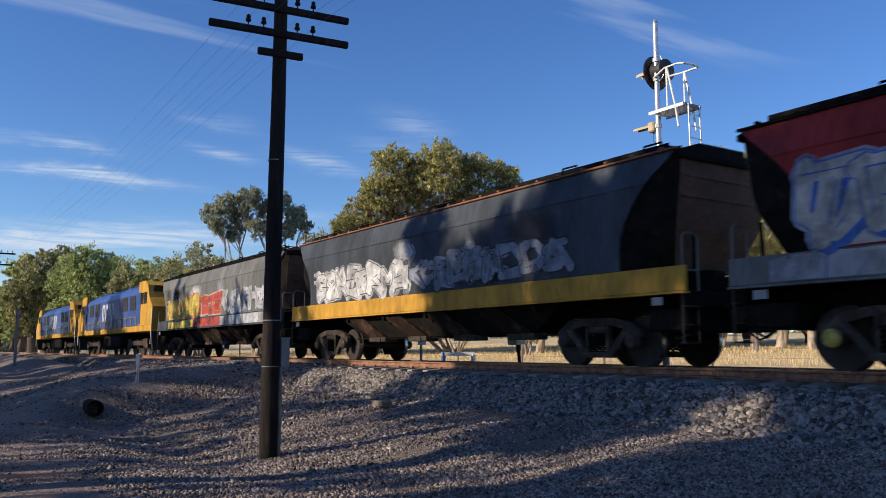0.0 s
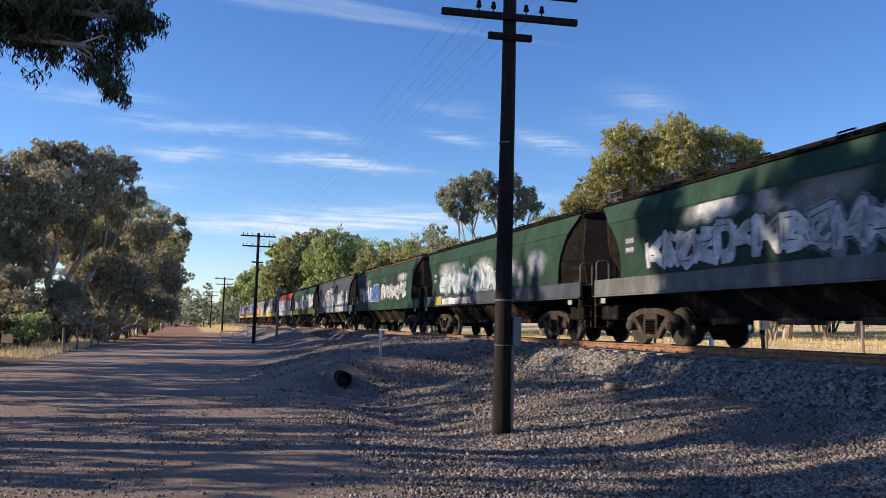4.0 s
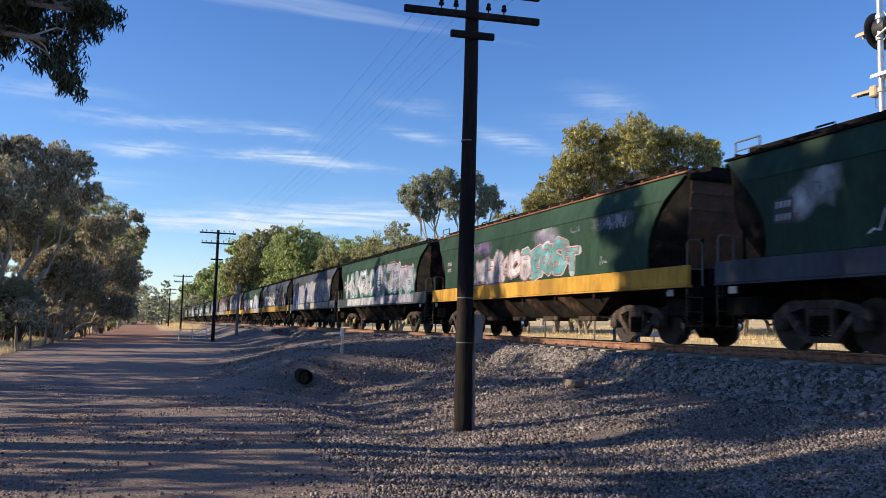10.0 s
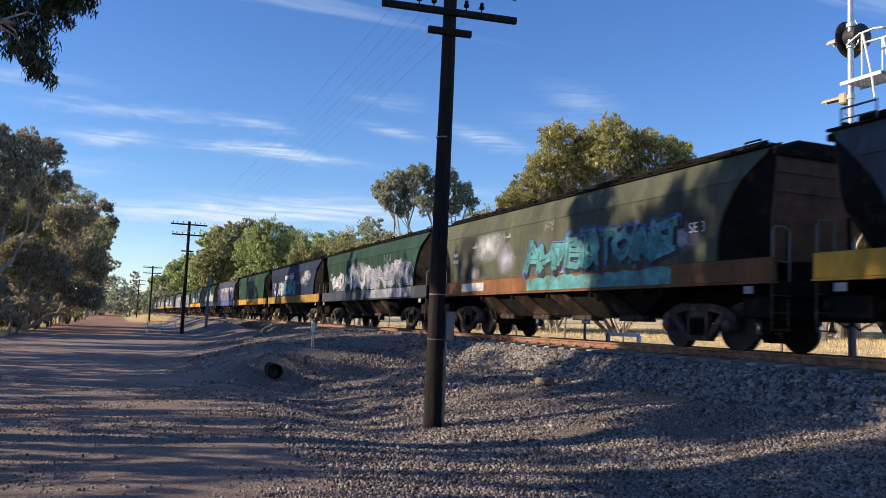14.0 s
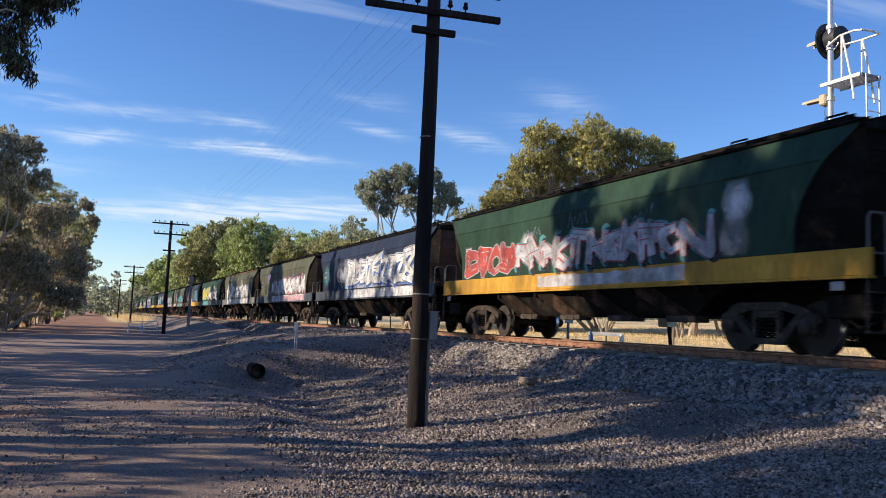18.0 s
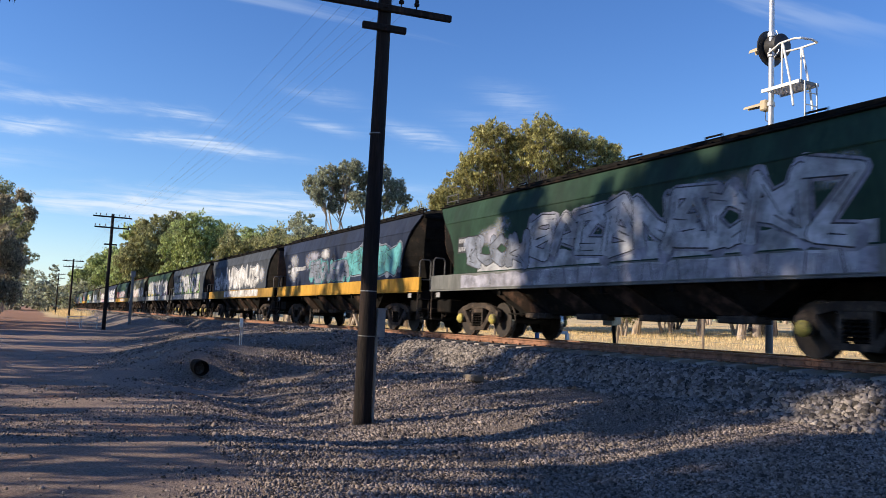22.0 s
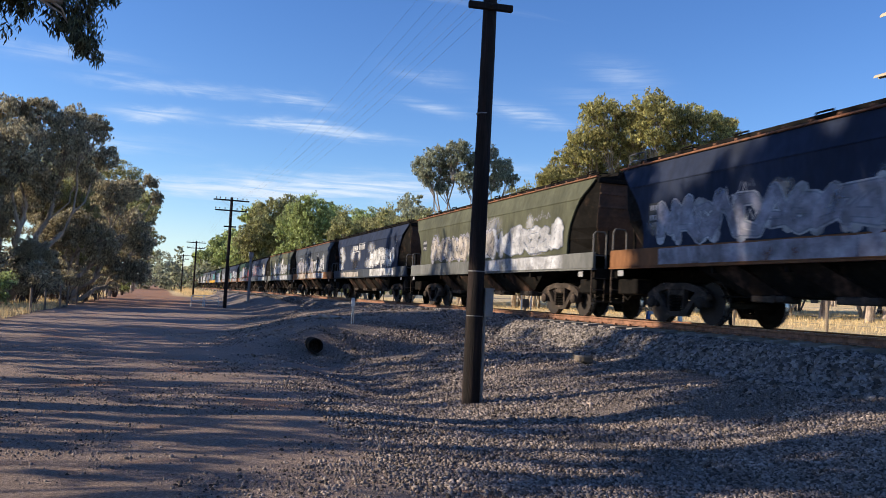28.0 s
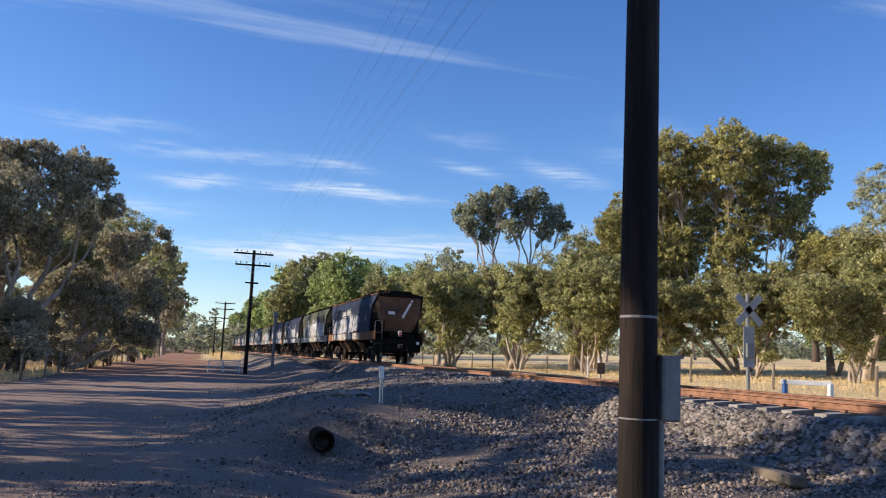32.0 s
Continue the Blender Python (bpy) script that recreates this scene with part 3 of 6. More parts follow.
def make_poles():
    pins = [k * 0.30 + s * 0.22 for s in (-1, 1) for k in (0, s, s * 2.0)]
    near_pins = [-0.52, -0.28, 0.26, 0.52]
    p = telegraph_pole(4.68, 11.9, [(7.00, 1.12, near_pins), (6.59, 1.12, near_pins), (6.26, 0.36, [])], 7.3, True)
    p.rotation_euler.z = radians(-7)
    for z in (1.35, 2.05, 4.55):
        b = Shape().tube([(0, 0, z), (0, 0, z + 0.018)], 0.139 - 0.004 * z, 14)
        part("wire_band", b, M_GREYBOX, p)
    c = Shape().tube([(0.16, -0.03, -0.1), (0.155, -0.03, 1.62)], 0.024, 8)
    part("cable_conduit", c, M_GREYBOX, p, smooth=True)
    bx = Shape().box((0.135, -0.11, 1.35), (0.27, 0.09, 1.80), cham=0.015)
    bx.box((0.128, -0.12, 1.78), (0.28, 0.10, 1.80))
    part("cable_box", bx, M_GREYBOX, p)
    far_pins = [-1.15, -0.85, -0.45, 0.45, 0.85, 1.15]
    for x, y, t in ((4.85, 65.0, 8.6), (4.6, 122.0, 8.0), (4.4, 183, 8.2), (4.0, 245, 8.2)):
        telegraph_pole(x, y, [(t - 0.25, 1.35, far_pins), (t - 1.05, 1.2, far_pins), (t - 2.3, 0.45, [])], t, False)
    lo, hi = (6.59, 7.00), (7.55, 8.35)
    for q, lvl in ((-0.52, 0), (-0.28, 0), (0.26, 0), (0.52, 0), (0.26, 1), (0.52, 1), (-0.52, 1)):
        for a, b, za, zb in (((4.75, 11.8), (4.85, 64.9), lo[lvl], hi[lvl]), ((4.85, 64.9), (4.6, 121.9), hi[lvl], hi[lvl] - 0.4), ((4.75, 11.8), (4.75, -45.0), lo[lvl], lo[lvl] + 0.3)):
            pts = []
            for i in range(13):
                t = i / 12
                sag = 0.75 * 4 * t * (1 - t)
                pts.append((a[0] + (b[0] - a[0]) * t + q, a[1] + (b[1] - a[1]) * t, za + (zb - za) * t + 0.22 - sag))
            w = new("telegraph_wire", Shape().tube(pts, 0.0017, 4, caps=False).mesh("telegraph_wire", M_WIRE))
            tagged(w, "thin dark telegraph wire strung between the poles", "wire", "telegraph wires")


make_poles()


# ---- railway signal ----
def make_signal():
    x, y = 15.5, 13.7
    z0 = ground_z(x, y)
    s = tagged(new("railway_signal"), "galvanised railway signal mast with round black target and railed platform", "signal")
    s.matrix_basis = pose(x, y, z0)
    H = lambda z: z - z0
    m = Shape().tube([(0, 0, -0.2), (0, 0, H(4.2))], 0.085, 14)
    part("lower_mast", m, M_GREYBOX, s, "dark grey lower mast", smooth=True)
    m = Shape().tube([(0, 0, H(4.2)), (0, 0, H(9.86))], [0.075, 0.065], 14)
    m.tube([(0, 0, H(9.86)), (0, 0, H(9.95))], [0.075, 0.03], 14)
    part("mast", m, M_GALV, s, smooth=True)
    b = Shape().lathe([(0.2, 0), (0.2, 0.04), (0.12, 0.06), (0.09, 0.3)], pose(0, 0, -0.02), 12)
    part("base_plate", b, M_GREYBOX, s)
    # target board and lamp case on the far side of the mast, hoods pointing along the line
    bx = 0.20
    z1, z2 = H(8.62), H(7.15)
    t = Shape().lathe([(0.435, -0.015), (0.45, 0.0), (0.435, 0.02)], pose(bx, 0.22, z1, 90, 0, 0), 36)
    part("target_board", t, M_BLACK, s, "round black target board")
    t = Shape().lathe([(0.29, 0.0), (0.31, 0.10), (0.29, 0.34), (0.18, 0.40)], pose(bx + 0.02, 0.20, z1, 90, 0, 0), 24)
    part("lamp_case", t, M_BLACK, s, smooth=True)
    for zc, rr, x0 in ((z1, 0.15, bx), (z2, 0.10, 0.0)):
        h = Shape()
        n, vs, fs = 12, [], []
        for r, yy, dz in ((rr, 0.23, 0.0), (rr * 0.8, 0.78, 0.02), (rr * 0.8 - 0.008, 0.78, 0.02), (rr - 0.008, 0.23, 0.0)):
            for k in range(n):
                a = math.pi * k / (n - 1)
                vs.append((x0 + r * math.cos(a), yy, r * math.sin(a) + dz + zc))
        for q in range(4):
            for k in range(n - 1):
                b0, b1 = q * n, (q + 1) % 4 * n
                fs.append((b0 + k, b0 + k + 1, b1 + k + 1, b1 + k))
        h.add(vs, fs)
        part("hood", h, M_TAN, s)
    part("marker_lamp", Shape().box((-0.12, 0.06, z2 - 0.13), (0.12, 0.26, z2 + 0.13), cham=0.03), M_TAN, s, "tan marker lamp case")
    for zc in (z1 + 0.25, z1 - 0.25, z2):
        part("bracket", Shape().tube([(0, 0, zc), (bx * 0.6, 0.2, zc)], 0.022, 8).tube([(0, 0, zc - 0.05), (0, 0, zc + 0.05)], 0.095, 12), M_GALV, s)
    part("cable", Shape().tube([(0.05, -0.09, z1 + 0.35), (0.10, -0.16, z1 + 0.15), (0.05, -0.17, z1 - 0.2), (0.0, -0.10, z1 - 0.32)], 0.016, 6), M_GALV, s)
    part("cable", Shape().tube([(0.0, 0.16, z2 - 0.12), (0.0, 0.17, z2 - 0.35), (0.0, 0.08, z2 - 0.42)], 0.010, 6), M_BLACK, s)
    # platform to the camera's side of the mast, along the line
    pz = H(7.42)
    for k in range(9):
        part("grating_bar", Shape().box((-0.32 + k * 0.07, -1.06, pz - 0.02), (-0.32 + k * 0.07 + 0.03, -0.05, pz + 0.02)), M_GALV, s)
    for xx in (-0.34, 0.29):
        part("platform_beam", Shape().box((xx, -1.08, pz - 0.05), (xx + 0.03, 0.0, pz + 0.03)), M_WHITE, s)
    part("platform_beam", Shape().box((-0.31, -1.10, pz - 0.05), (0.29, -1.07, pz + 0.02)), M_GREYBOX, s)
    top = pz + 1.0
    for xx in (-0.33, 0.31):
        r = Shape().tube([(xx * 0.25, 0.02, top - 0.02), (xx, -0.55, top + 0.02), (xx, -0.92, top + 0.02), (xx * 0.85, -1.08, top), (0, -1.14, top)], 0.026, 8)
        r.tube([(xx, -0.60, top), (xx, -0.60, pz)], 0.024, 8)
        r.tube([(xx, -0.62, top), (xx, -0.84, pz), (xx, -0.92, pz - 0.55)], 0.026, 8)
        part("guard_rail", r, M_WHITE, s, "white tubular guard rail", smooth=True)
    ld = Shape()
    for xx in (-0.2, 0.2):
        ld.tube([(xx, -1.12, pz), (xx, -1.22, 0)], 0.022, 8)
    for k in range(22):
        z = 0.2 + k * 0.29
        ld.tube([(-0.2, -1.22 + 0.1 * z / pz, z), (0.2, -1.22 + 0.1 * z / pz, z)], 0.012, 6)
    part("ladder", ld, M_GALV, s)
    part("ladder_stay", Shape().tube([(0, 0, H(5.4)), (0, -1.18, H(5.4))], 0.022, 8), M_GALV, s)


make_signal()


# ---- small things beside the line ----
def make_lineside():
    def at(name, x, y, label, cat, group="", rz=0):
        o = tagged(new(name), label, cat, group)
        o.matrix_basis = pose(x, y, ground_z(x, y), 0, 0, rz)
        return o
    # white marker post on the crossing's edge
    p = at("marker_post", 5.25, 22.9, "white marker post with a small plate on the gravel ramp", "post")
    part("post", Shape().tube([(0, 0, -0.2), (0, 0, 0.72)], 0.020, 10), M_GALV, p)
    part("post", Shape().tube([(0.07, 0.05, -0.2), (0.05, 0.05, 0.60)], 0.014, 10), M_GALV, p)
    part("plate", Shape().box((-0.05, -0.055, 0.50), (0.05, -0.037, 0.74), cham=0.006), M_WHITE, p)
    # tall grey post beyond the ramp
    p = at("steel_post", 6.9, 68, "tall weathered grey steel post beside the track", "post")
    part("post", Shape().tube([(0, 0, -0.2), (0.02, 0, 4.0)], [0.12, 0.10], 10), M_GREYBOX, p, smooth=True)
    part("cap", Shape().box((-0.16, -0.16, 3.7), (0.2, 0.16, 4.15), cham=0.03), M_GREYBOX, p)
    # culvert pipe under the ramp
    c = at("culvert_pipe", 3.85, 20.95, "dark round concrete culvert pipe in the drain", "pipe")
    s = Shape()
    n = 24
    for r0, r1, y0, y1 in ((0.19, 0.19, -0.25, 5.0), (0.155, 0.155, -0.25, 5.0)):
        vs = [(r * math.cos(2 * math.pi * k / n), y, 0.16 + r * math.sin(2 * math.pi * k / n)) for r, y in ((r0, y0), (r1, y1)) for k in range(n)]
        s.add(vs, [(k, (k + 1) % n, n + (k + 1) % n, n + k) for k in range(n)])
    vs = [(r * math.cos(2 * math.pi * k / n), -0.25, 0.16 + r * math.sin(2 * math.pi * k / n)) for r in (0.19, 0.155) for k in range(n)]
    s.add(vs, [(k, (k + 1) % n, n + (k + 1) % n, n + k) for k in range(n)])
    s.lathe([(0.16, 4.9), (0.16, 4.95)], pose(0, 0, 0.16, -90, 0, 0), 20)
    part("pipe", s, M_UNDER, c, smooth=True)
    # discarded sheets and rubble
    rs = random.Random(8)
    for x, y, w, nn in ((5.0, 24.6, 0.4, 6), (4.7, 29.5, 0.5, 5)):
        o = at("rubble_pile", x, y, "pale broken concrete rubble on the gravel", "rubble", "rubble piles")
        for k in range(nn):
            a, b, h = rs.uniform(0.1, 0.28), rs.uniform(0.06, 0.2), rs.uniform(0.03, 0.10)
            m = pose(rs.uniform(-w, w), rs.uniform(-0.25, 0.25), h * 0.4, rs.uniform(-14, 14), rs.uniform(-14, 14), rs.uniform(0, 180))
            part("slab", Shape().box((-a, -b, -h / 2), (a, b, h / 2), m, cham=0.02), M_CONC, o)
    o = at("old_sleeper", 8.55, 15.6, "weathered grey timber sleeper lying on the gravel", "sleeper", rz=72)
    part("beam", Shape().box((-1.1, -0.11, -0.05), (1.1, 0.11, 0.07), pose(0, 0, 0.02, 3, 2, 0), cham=0.02), M_FENCE, o)
    # white pipe gate by the road
    for x0, y0, wid in ((2.9, 66, 1.0), (3.95, 67.5, 1.2)):
        g = at("pipe_barrier", x0, y0, "white pipe barrier beside the dirt road", "barrier", "pipe barriers")
        s = Shape().tube([(-wid / 2, 0, -0.1), (-wid / 2, 0, 0.85), (wid / 2, 0, 0.85), (wid / 2, 0, -0.1)], 0.035, 8)
        part("hoop", s, M_WHITE, g)
        part("mid_rail", Shape().tube([(-wid / 2, 0, 0.45), (wid / 2, 0, 0.45)], 0.03, 8), M_WHITE, g)
    # crossing sign on the far side
    g = at("crossing_sign", 16.0, 25.8, "grey back of a crossbuck level crossing sign on post", "sign")
    part("post", Shape().tube([(0, 0, -0.2), (0, 0, 2.9)], 0.05, 10), M_GREYBOX, g, smooth=True)
    for a in (45, -45):
        part("blade", Shape().box((-0.55, -0.07, -0.10), (0.55, -0.05, 0.10), pose(0, 0, 2.45, 0, a, 0), cham=0.005), M_DULL, g)
    part("back_board", Shape().box((-0.18, -0.06, 0.9), (0.18, -0.035, 2.0), cham=0.01), M_DULL, g)
    part("lamp_box", Shape().box((-0.12, -0.14, 1.15), (0.12, -0.06, 1.55), cham=0.02), M_GREYBOX, g)
    # low white rail with a blue post
    g = at("low_barrier", 16.2, 24.6, "low white rail on a blue post beside the crossing", "barrier")
    part("post", Shape().box((-0.06, -0.06, -0.1), (0.06, 0.06, 0.62), cham=0.01), M_BLUE, g)
    part("rail", Shape().box((-0.1, -0.05, 0.5), (1.1, 0.05, 0.62), pose(0, 0, 0, 0, 0, -35), cham=0.01), M_WHITE, g)
    part("post", Shape().box((0.80, -0.69, -0.1), (0.92, -0.57, 0.55), cham=0.01), M_WHITE, g)
    # tan telephone box on a post
    g = at("relay_box", 16.0, 20.1, "tan metal relay box on a leaning dark post", "box")
    part("post", Shape().tube([(0.12, 0, -0.2), (0, 0, 1.2)], 0.055, 10), M_POLE, g)
    part("case", Shape().box((-0.26, -0.18, 0.85), (0.26, 0.16, 1.6), pose(0, 0, 0, 0, -4, 18), cham=0.02), M_TAN, g)
    part("door", Shape().box((-0.20, -0.20, 0.92), (0.22, -0.184, 1.54), pose(0, 0, 0, 0, -4, 18), cham=0.008), M_TAN, g)
    g = at("small_sign", 16.0, 34.3, "small dark sign board on a stake", "sign")
    part("stake", Shape().tube([(0, 0, -0.1), (0, 0, 0.8)], 0.03, 8), M_FENCE, g)
    part("board", Shape().box((-0.16, -0.03, 0.45), (0.16, 0.0, 0.85), cham=0.008), M_RUSTSHEET, g)
    g = at("white_frame", 20.0, 42.8, "white tubular frame standing in dry grass", "frame")
    part("frame", Shape().tube([(-0.3, 0, -0.1), (-0.3, 0, 1.1), (0.3, 0, 1.1), (0.3, 0, -0.1)], 0.03, 8), M_WHITE, g)
    part("rung", Shape().tube([(-0.3, 0, 0.5), (0.3, 0, 0.5)], 0.025, 8), M_WHITE, g)
    # post and wire fences: beyond the line, and along the trees by the road
    for nm, x0, y0, dx, dy, n, lab in (("fence", 23.0, 8, 0.0, 5.2, 26, "post and wire fence in the dry grass"), ("fence", -5.2, 40, 0.05, 4.2, 24, "old timber post and wire fence under the gum trees")):
        f = at(nm, x0, y0, lab, "fence", "fences")
        z0 = ground_z(x0, y0)
        for i in range(n):
            xx, yy = dx * i + rs.uniform(-0.15, 0.15), dy * i + rs.uniform(-0.4, 0.4)
            zz = ground_z(x0 + xx, y0 + yy) - z0
            part("post", Shape().tube([(xx, yy, zz - 0.2), (xx + rs.uniform(-0.06, 0.06), yy, zz + rs.uniform(1.0, 1.3))], 0.055, 7), M_FENCE, f)
        for h in (0.35, 0.65, 0.95):
            part("fence_wire", Shape().tube([(0, 0, h), (dx * n * 0.5, dy * n * 0.5, h - 0.04), (dx * n, dy * n, h)], 0.006, 4), M_WIRE, f)


make_lineside()


# ---- trees ----
def leaves_mesh(name, centres, radii, per, size, mat, seed, droop=0.75, slim=1.0):
    rs = np.random.RandomState(seed)
    c = np.repeat(np.array(centres), per, axis=0)
    rad = np.repeat(np.array(radii), per)
    n = len(c)
    d = rs.normal(size=(n, 3))
    d /= np.linalg.norm(d, axis=1, keepdims=True)
    tuft = rs.normal(size=(len(centres) * 9, 3))
    tuft *= (0.78 * rs.uniform(0.4, 1, len(tuft)) / np.linalg.norm(tuft, axis=1))[:, None]
    pick = np.repeat(np.arange(len(centres)) * 9, per) + rs.randint(0, 9, n)
    p = c + (tuft[pick] + d * (0.36 * rs.uniform(0, 1, n) ** 0.5)[:, None]) * rad[:, None] * np.array([1, 1, 0.75])
    a = rs.normal(size=(n, 3))
    a[:, 2] = -abs(a[:, 2]) * 0.6 - droop
    a /= np.linalg.norm(a, axis=1, keepdims=True)
    b = np.cross(a, rs.normal(size=(n, 3)))
    b /= np.linalg.norm(b, axis=1, keepdims=True)
    ln = size * rs.uniform(0.6, 1.35, n)[:, None]
    wd = ln * slim * rs.uniform(0.15, 0.26, n)[:, None]
    v = np.stack([p - a * ln * 0.5, p + b * wd - a * ln * 0.08, p + a * ln * 0.5, p - b * wd - a * ln * 0.08], 1).reshape(-1, 3)
    return raw_mesh(name, v, np.arange(4 * n).reshape(-1, 4), mat)


def gum_tree(seed, tall, base_r, fork, spread, leaf, bark, label, per=190, size=0.30, stems=1, depth=3, clump=0.9, fill=0.55, low=0, name="gum_tree", bare=0.0):
    """A eucalypt: forked trunk and limbs, leaf clumps at the limb ends with gaps between them."""
    rs = random.Random(seed)
    t = tagged(new(name), label, "tree")
    s = Shape()
    ends, rad = [], []

    def limb(p, d, length, r, lev):
        pts, rr = [p], [r]
        q, dd = Vector(p), Vector(d).normalized()
        seg = 4
        for i in range(seg):
            dd = (dd + Vector((rs.uniform(-1, 1), rs.uniform(-1, 1), rs.uniform(-0.3, 0.7))) * 0.17).normalized()
            q = q + dd * length / seg
            pts.append(tuple(q))
            rr.append(r * (1 - 0.42 * (i + 1) / seg))
        s.tube(pts, rr, 9 if lev == 0 else 6 if lev == 1 else 5, caps=False)
        if lev >= 1:
            for m in pts[1 + (lev == 1):]:
                if rs.random() < fill:
                    ends.append((m[0] + rs.uniform(-0.8, 0.8), m[1] + rs.uniform(-0.8, 0.8), m[2] - rs.uniform(-0.2, 0.9)))
                    rad.append(clump * rs.uniform(0.5, 1.0))
        if lev >= depth:
            ends.append(tuple(q)), rad.append(clump * rs.uniform(0.7, 1.3))
            if rs.random() < 0.6:
                m = pts[-2]
                ends.append((m[0] + rs.uniform(-0.6, 0.6), m[1] + rs.uniform(-0.6, 0.6), m[2] - rs.uniform(0, 0.7)))
                rad.append(clump * rs.uniform(0.5, 0.9))
            return
        k = rs.choice((2, 3, 3)) if lev else rs.choice((3, 4))
        turn = rs.uniform(0, 6.28)
        for j in range(k):
            ang = turn + 6.28 * j / k + rs.uniform(-0.5, 0.5)
            lean = spread * rs.uniform(0.55, 1.2)
            nd = (dd + Vector((math.cos(ang), math.sin(ang), 0)) * lean).normalized()
            start = pts[-1] if rs.random() < 0.7 else pts[-2]
            limb(start, nd, length * rs.uniform(0.55, 0.8), rr[-1] * 0.72, lev + 1)

    for j in range(stems):
        ang = 6.28 * j / max(stems, 1) + rs.uniform(-0.4, 0.4)
        out = 0.12 if stems == 1 else 0.32
        d = Vector((math.cos(ang) * out * rs.uniform(0.3, 1), math.sin(ang) * out * rs.uniform(0.3, 1), 1))
        limb((0.12 * j * math.cos(ang), 0.12 * j * math.sin(ang), -0.25), d, tall * fork * rs.uniform(0.85, 1.1), base_r / (1 + 0.35 * (stems - 1)), 0)
    top = max(e[2] for e in ends)
    keep = [i for i, e in enumerate(ends) if e[2] > bare * top]
    ends, rad = [ends[i] for i in keep], [rad[i] for i in keep]
    wide = 0.16 * top
    for j in range(low):   # drooping growth low on the stems
        ang, f = rs.uniform(0, 6.28), rs.uniform(0.18, 0.75)
        q = (wide * rs.uniform(0.3, 1.1) * math.cos(ang), wide * rs.uniform(0.3, 1.1) * math.sin(ang), top * f)
        s.tube([(q[0] * 0.2, q[1] * 0.2, q[2] - 0.9), q], [0.03, 0.01], 4, caps=False)
        ends.append(q), rad.append(clump * rs.uniform(0.6, 1.1))
    k = tall / (top + 0.5 * clump)
    s.v = [(x * k, y * k, z * k) for x, y, z in s.v]
    ends = [(x * k, y * k, z * k) for x, y, z in ends]
    part("trunk", s, bark, t, smooth=True)
    part("crown", leaves_mesh("crown", ends, rad, per, size, leaf, seed), None, t)
    return t


def lobed_tree(seed, lobes, leaf, bark, label, base_r=0.2, stems=3, tuft=0.5, per=70, size=0.17, depth=0.8, droop=0.9, low=0.95):
    """A tree of rounded heads: each head (across, height, radius) carries many small tufts round its outside, on forked stems."""
    rs = random.Random(seed)
    t = tagged(new("gum_tree"), label, "tree")
    s, ends, rad = Shape(), [], []
    heads = []
    for u, z, r in lobes:
        heads.append((Vector((u, rs.uniform(-1, 1) * depth * r * 1.2, z)), r))
    order = sorted(heads, key=lambda h: h[0].x)
    size_g = max(1, math.ceil(len(order) / stems))
    groups = [order[i:i + size_g] for i in range(0, len(order), size_g)]
    def bent(p, q, r0, r1, sides, sway):
        pts, rr = [], []
        for k in range(6):
            f = k / 5
            j = sway * math.sin(math.pi * f)
            pts.append(p.lerp(q, f) + Vector((rs.uniform(-1, 1) * j, rs.uniform(-1, 1) * j, rs.uniform(0, 0.6) * j)))
            rr.append(r0 + (r1 - r0) * f)
        s.tube(pts, rr, sides, caps=False)
        return pts

    for g in groups:
        mean = sum((h[0] for h in g), Vector()) / len(g)
        foot = Vector((rs.uniform(-0.25, 0.25) + 0.03 * mean.x, rs.uniform(-0.25, 0.25), -0.3))
        fork = Vector((mean.x * 0.62, mean.y * 0.6, max(1.2, min(h[0].z for h in g) * rs.uniform(0.45, 0.65))))
        bent(foot, fork, base_r, base_r * 0.62, 8, 0.35)
        for c, r in g:
            q = max(0.25, min(1, r / 1.8))
            path = bent(fork, c, base_r * 0.55 * q, base_r * 0.14, 6, 0.5)
            n = int(14 + 13 * (r / tuft) ** 1.9)
            for k in range(n):
                d = Vector((rs.gauss(0, 1), rs.gauss(0, 1), rs.gauss(0, 1))).normalized()
                lump = 0.86 + 0.22 * noise.noise(d * 2.3 + c)
                e = c + Vector((d.x, d.y, d.z * (0.9 if d.z > 0 else 1.2))) * r * lump * rs.uniform(0.12, 1.0) ** 0.42
                ends.append(tuple(e)), rad.append(tuft * rs.uniform(0.5, 1.2))
                if k % 5 == 0:
                    bent(path[rs.randint(3, 5)], e, 0.035, 0.01, 4, 0.15)
    part("trunk", s, bark, t, smooth=True)
    part("crown", leaves_mesh("crown", ends, rad, per, size, leaf, seed, droop=droop), None, t)
    return t


def plant(src, x, y, scale=1.0, turn=0.0, z=None, sx=1.0, label=""):
    t = copy_thing(src, pose(x, y, ground_z(x, y) if z is None else z, 0, 0, turn) @ Matrix.Diagonal((scale * sx, scale * sx, scale, 1)))
    if label:
        t["label"] = label
    return t


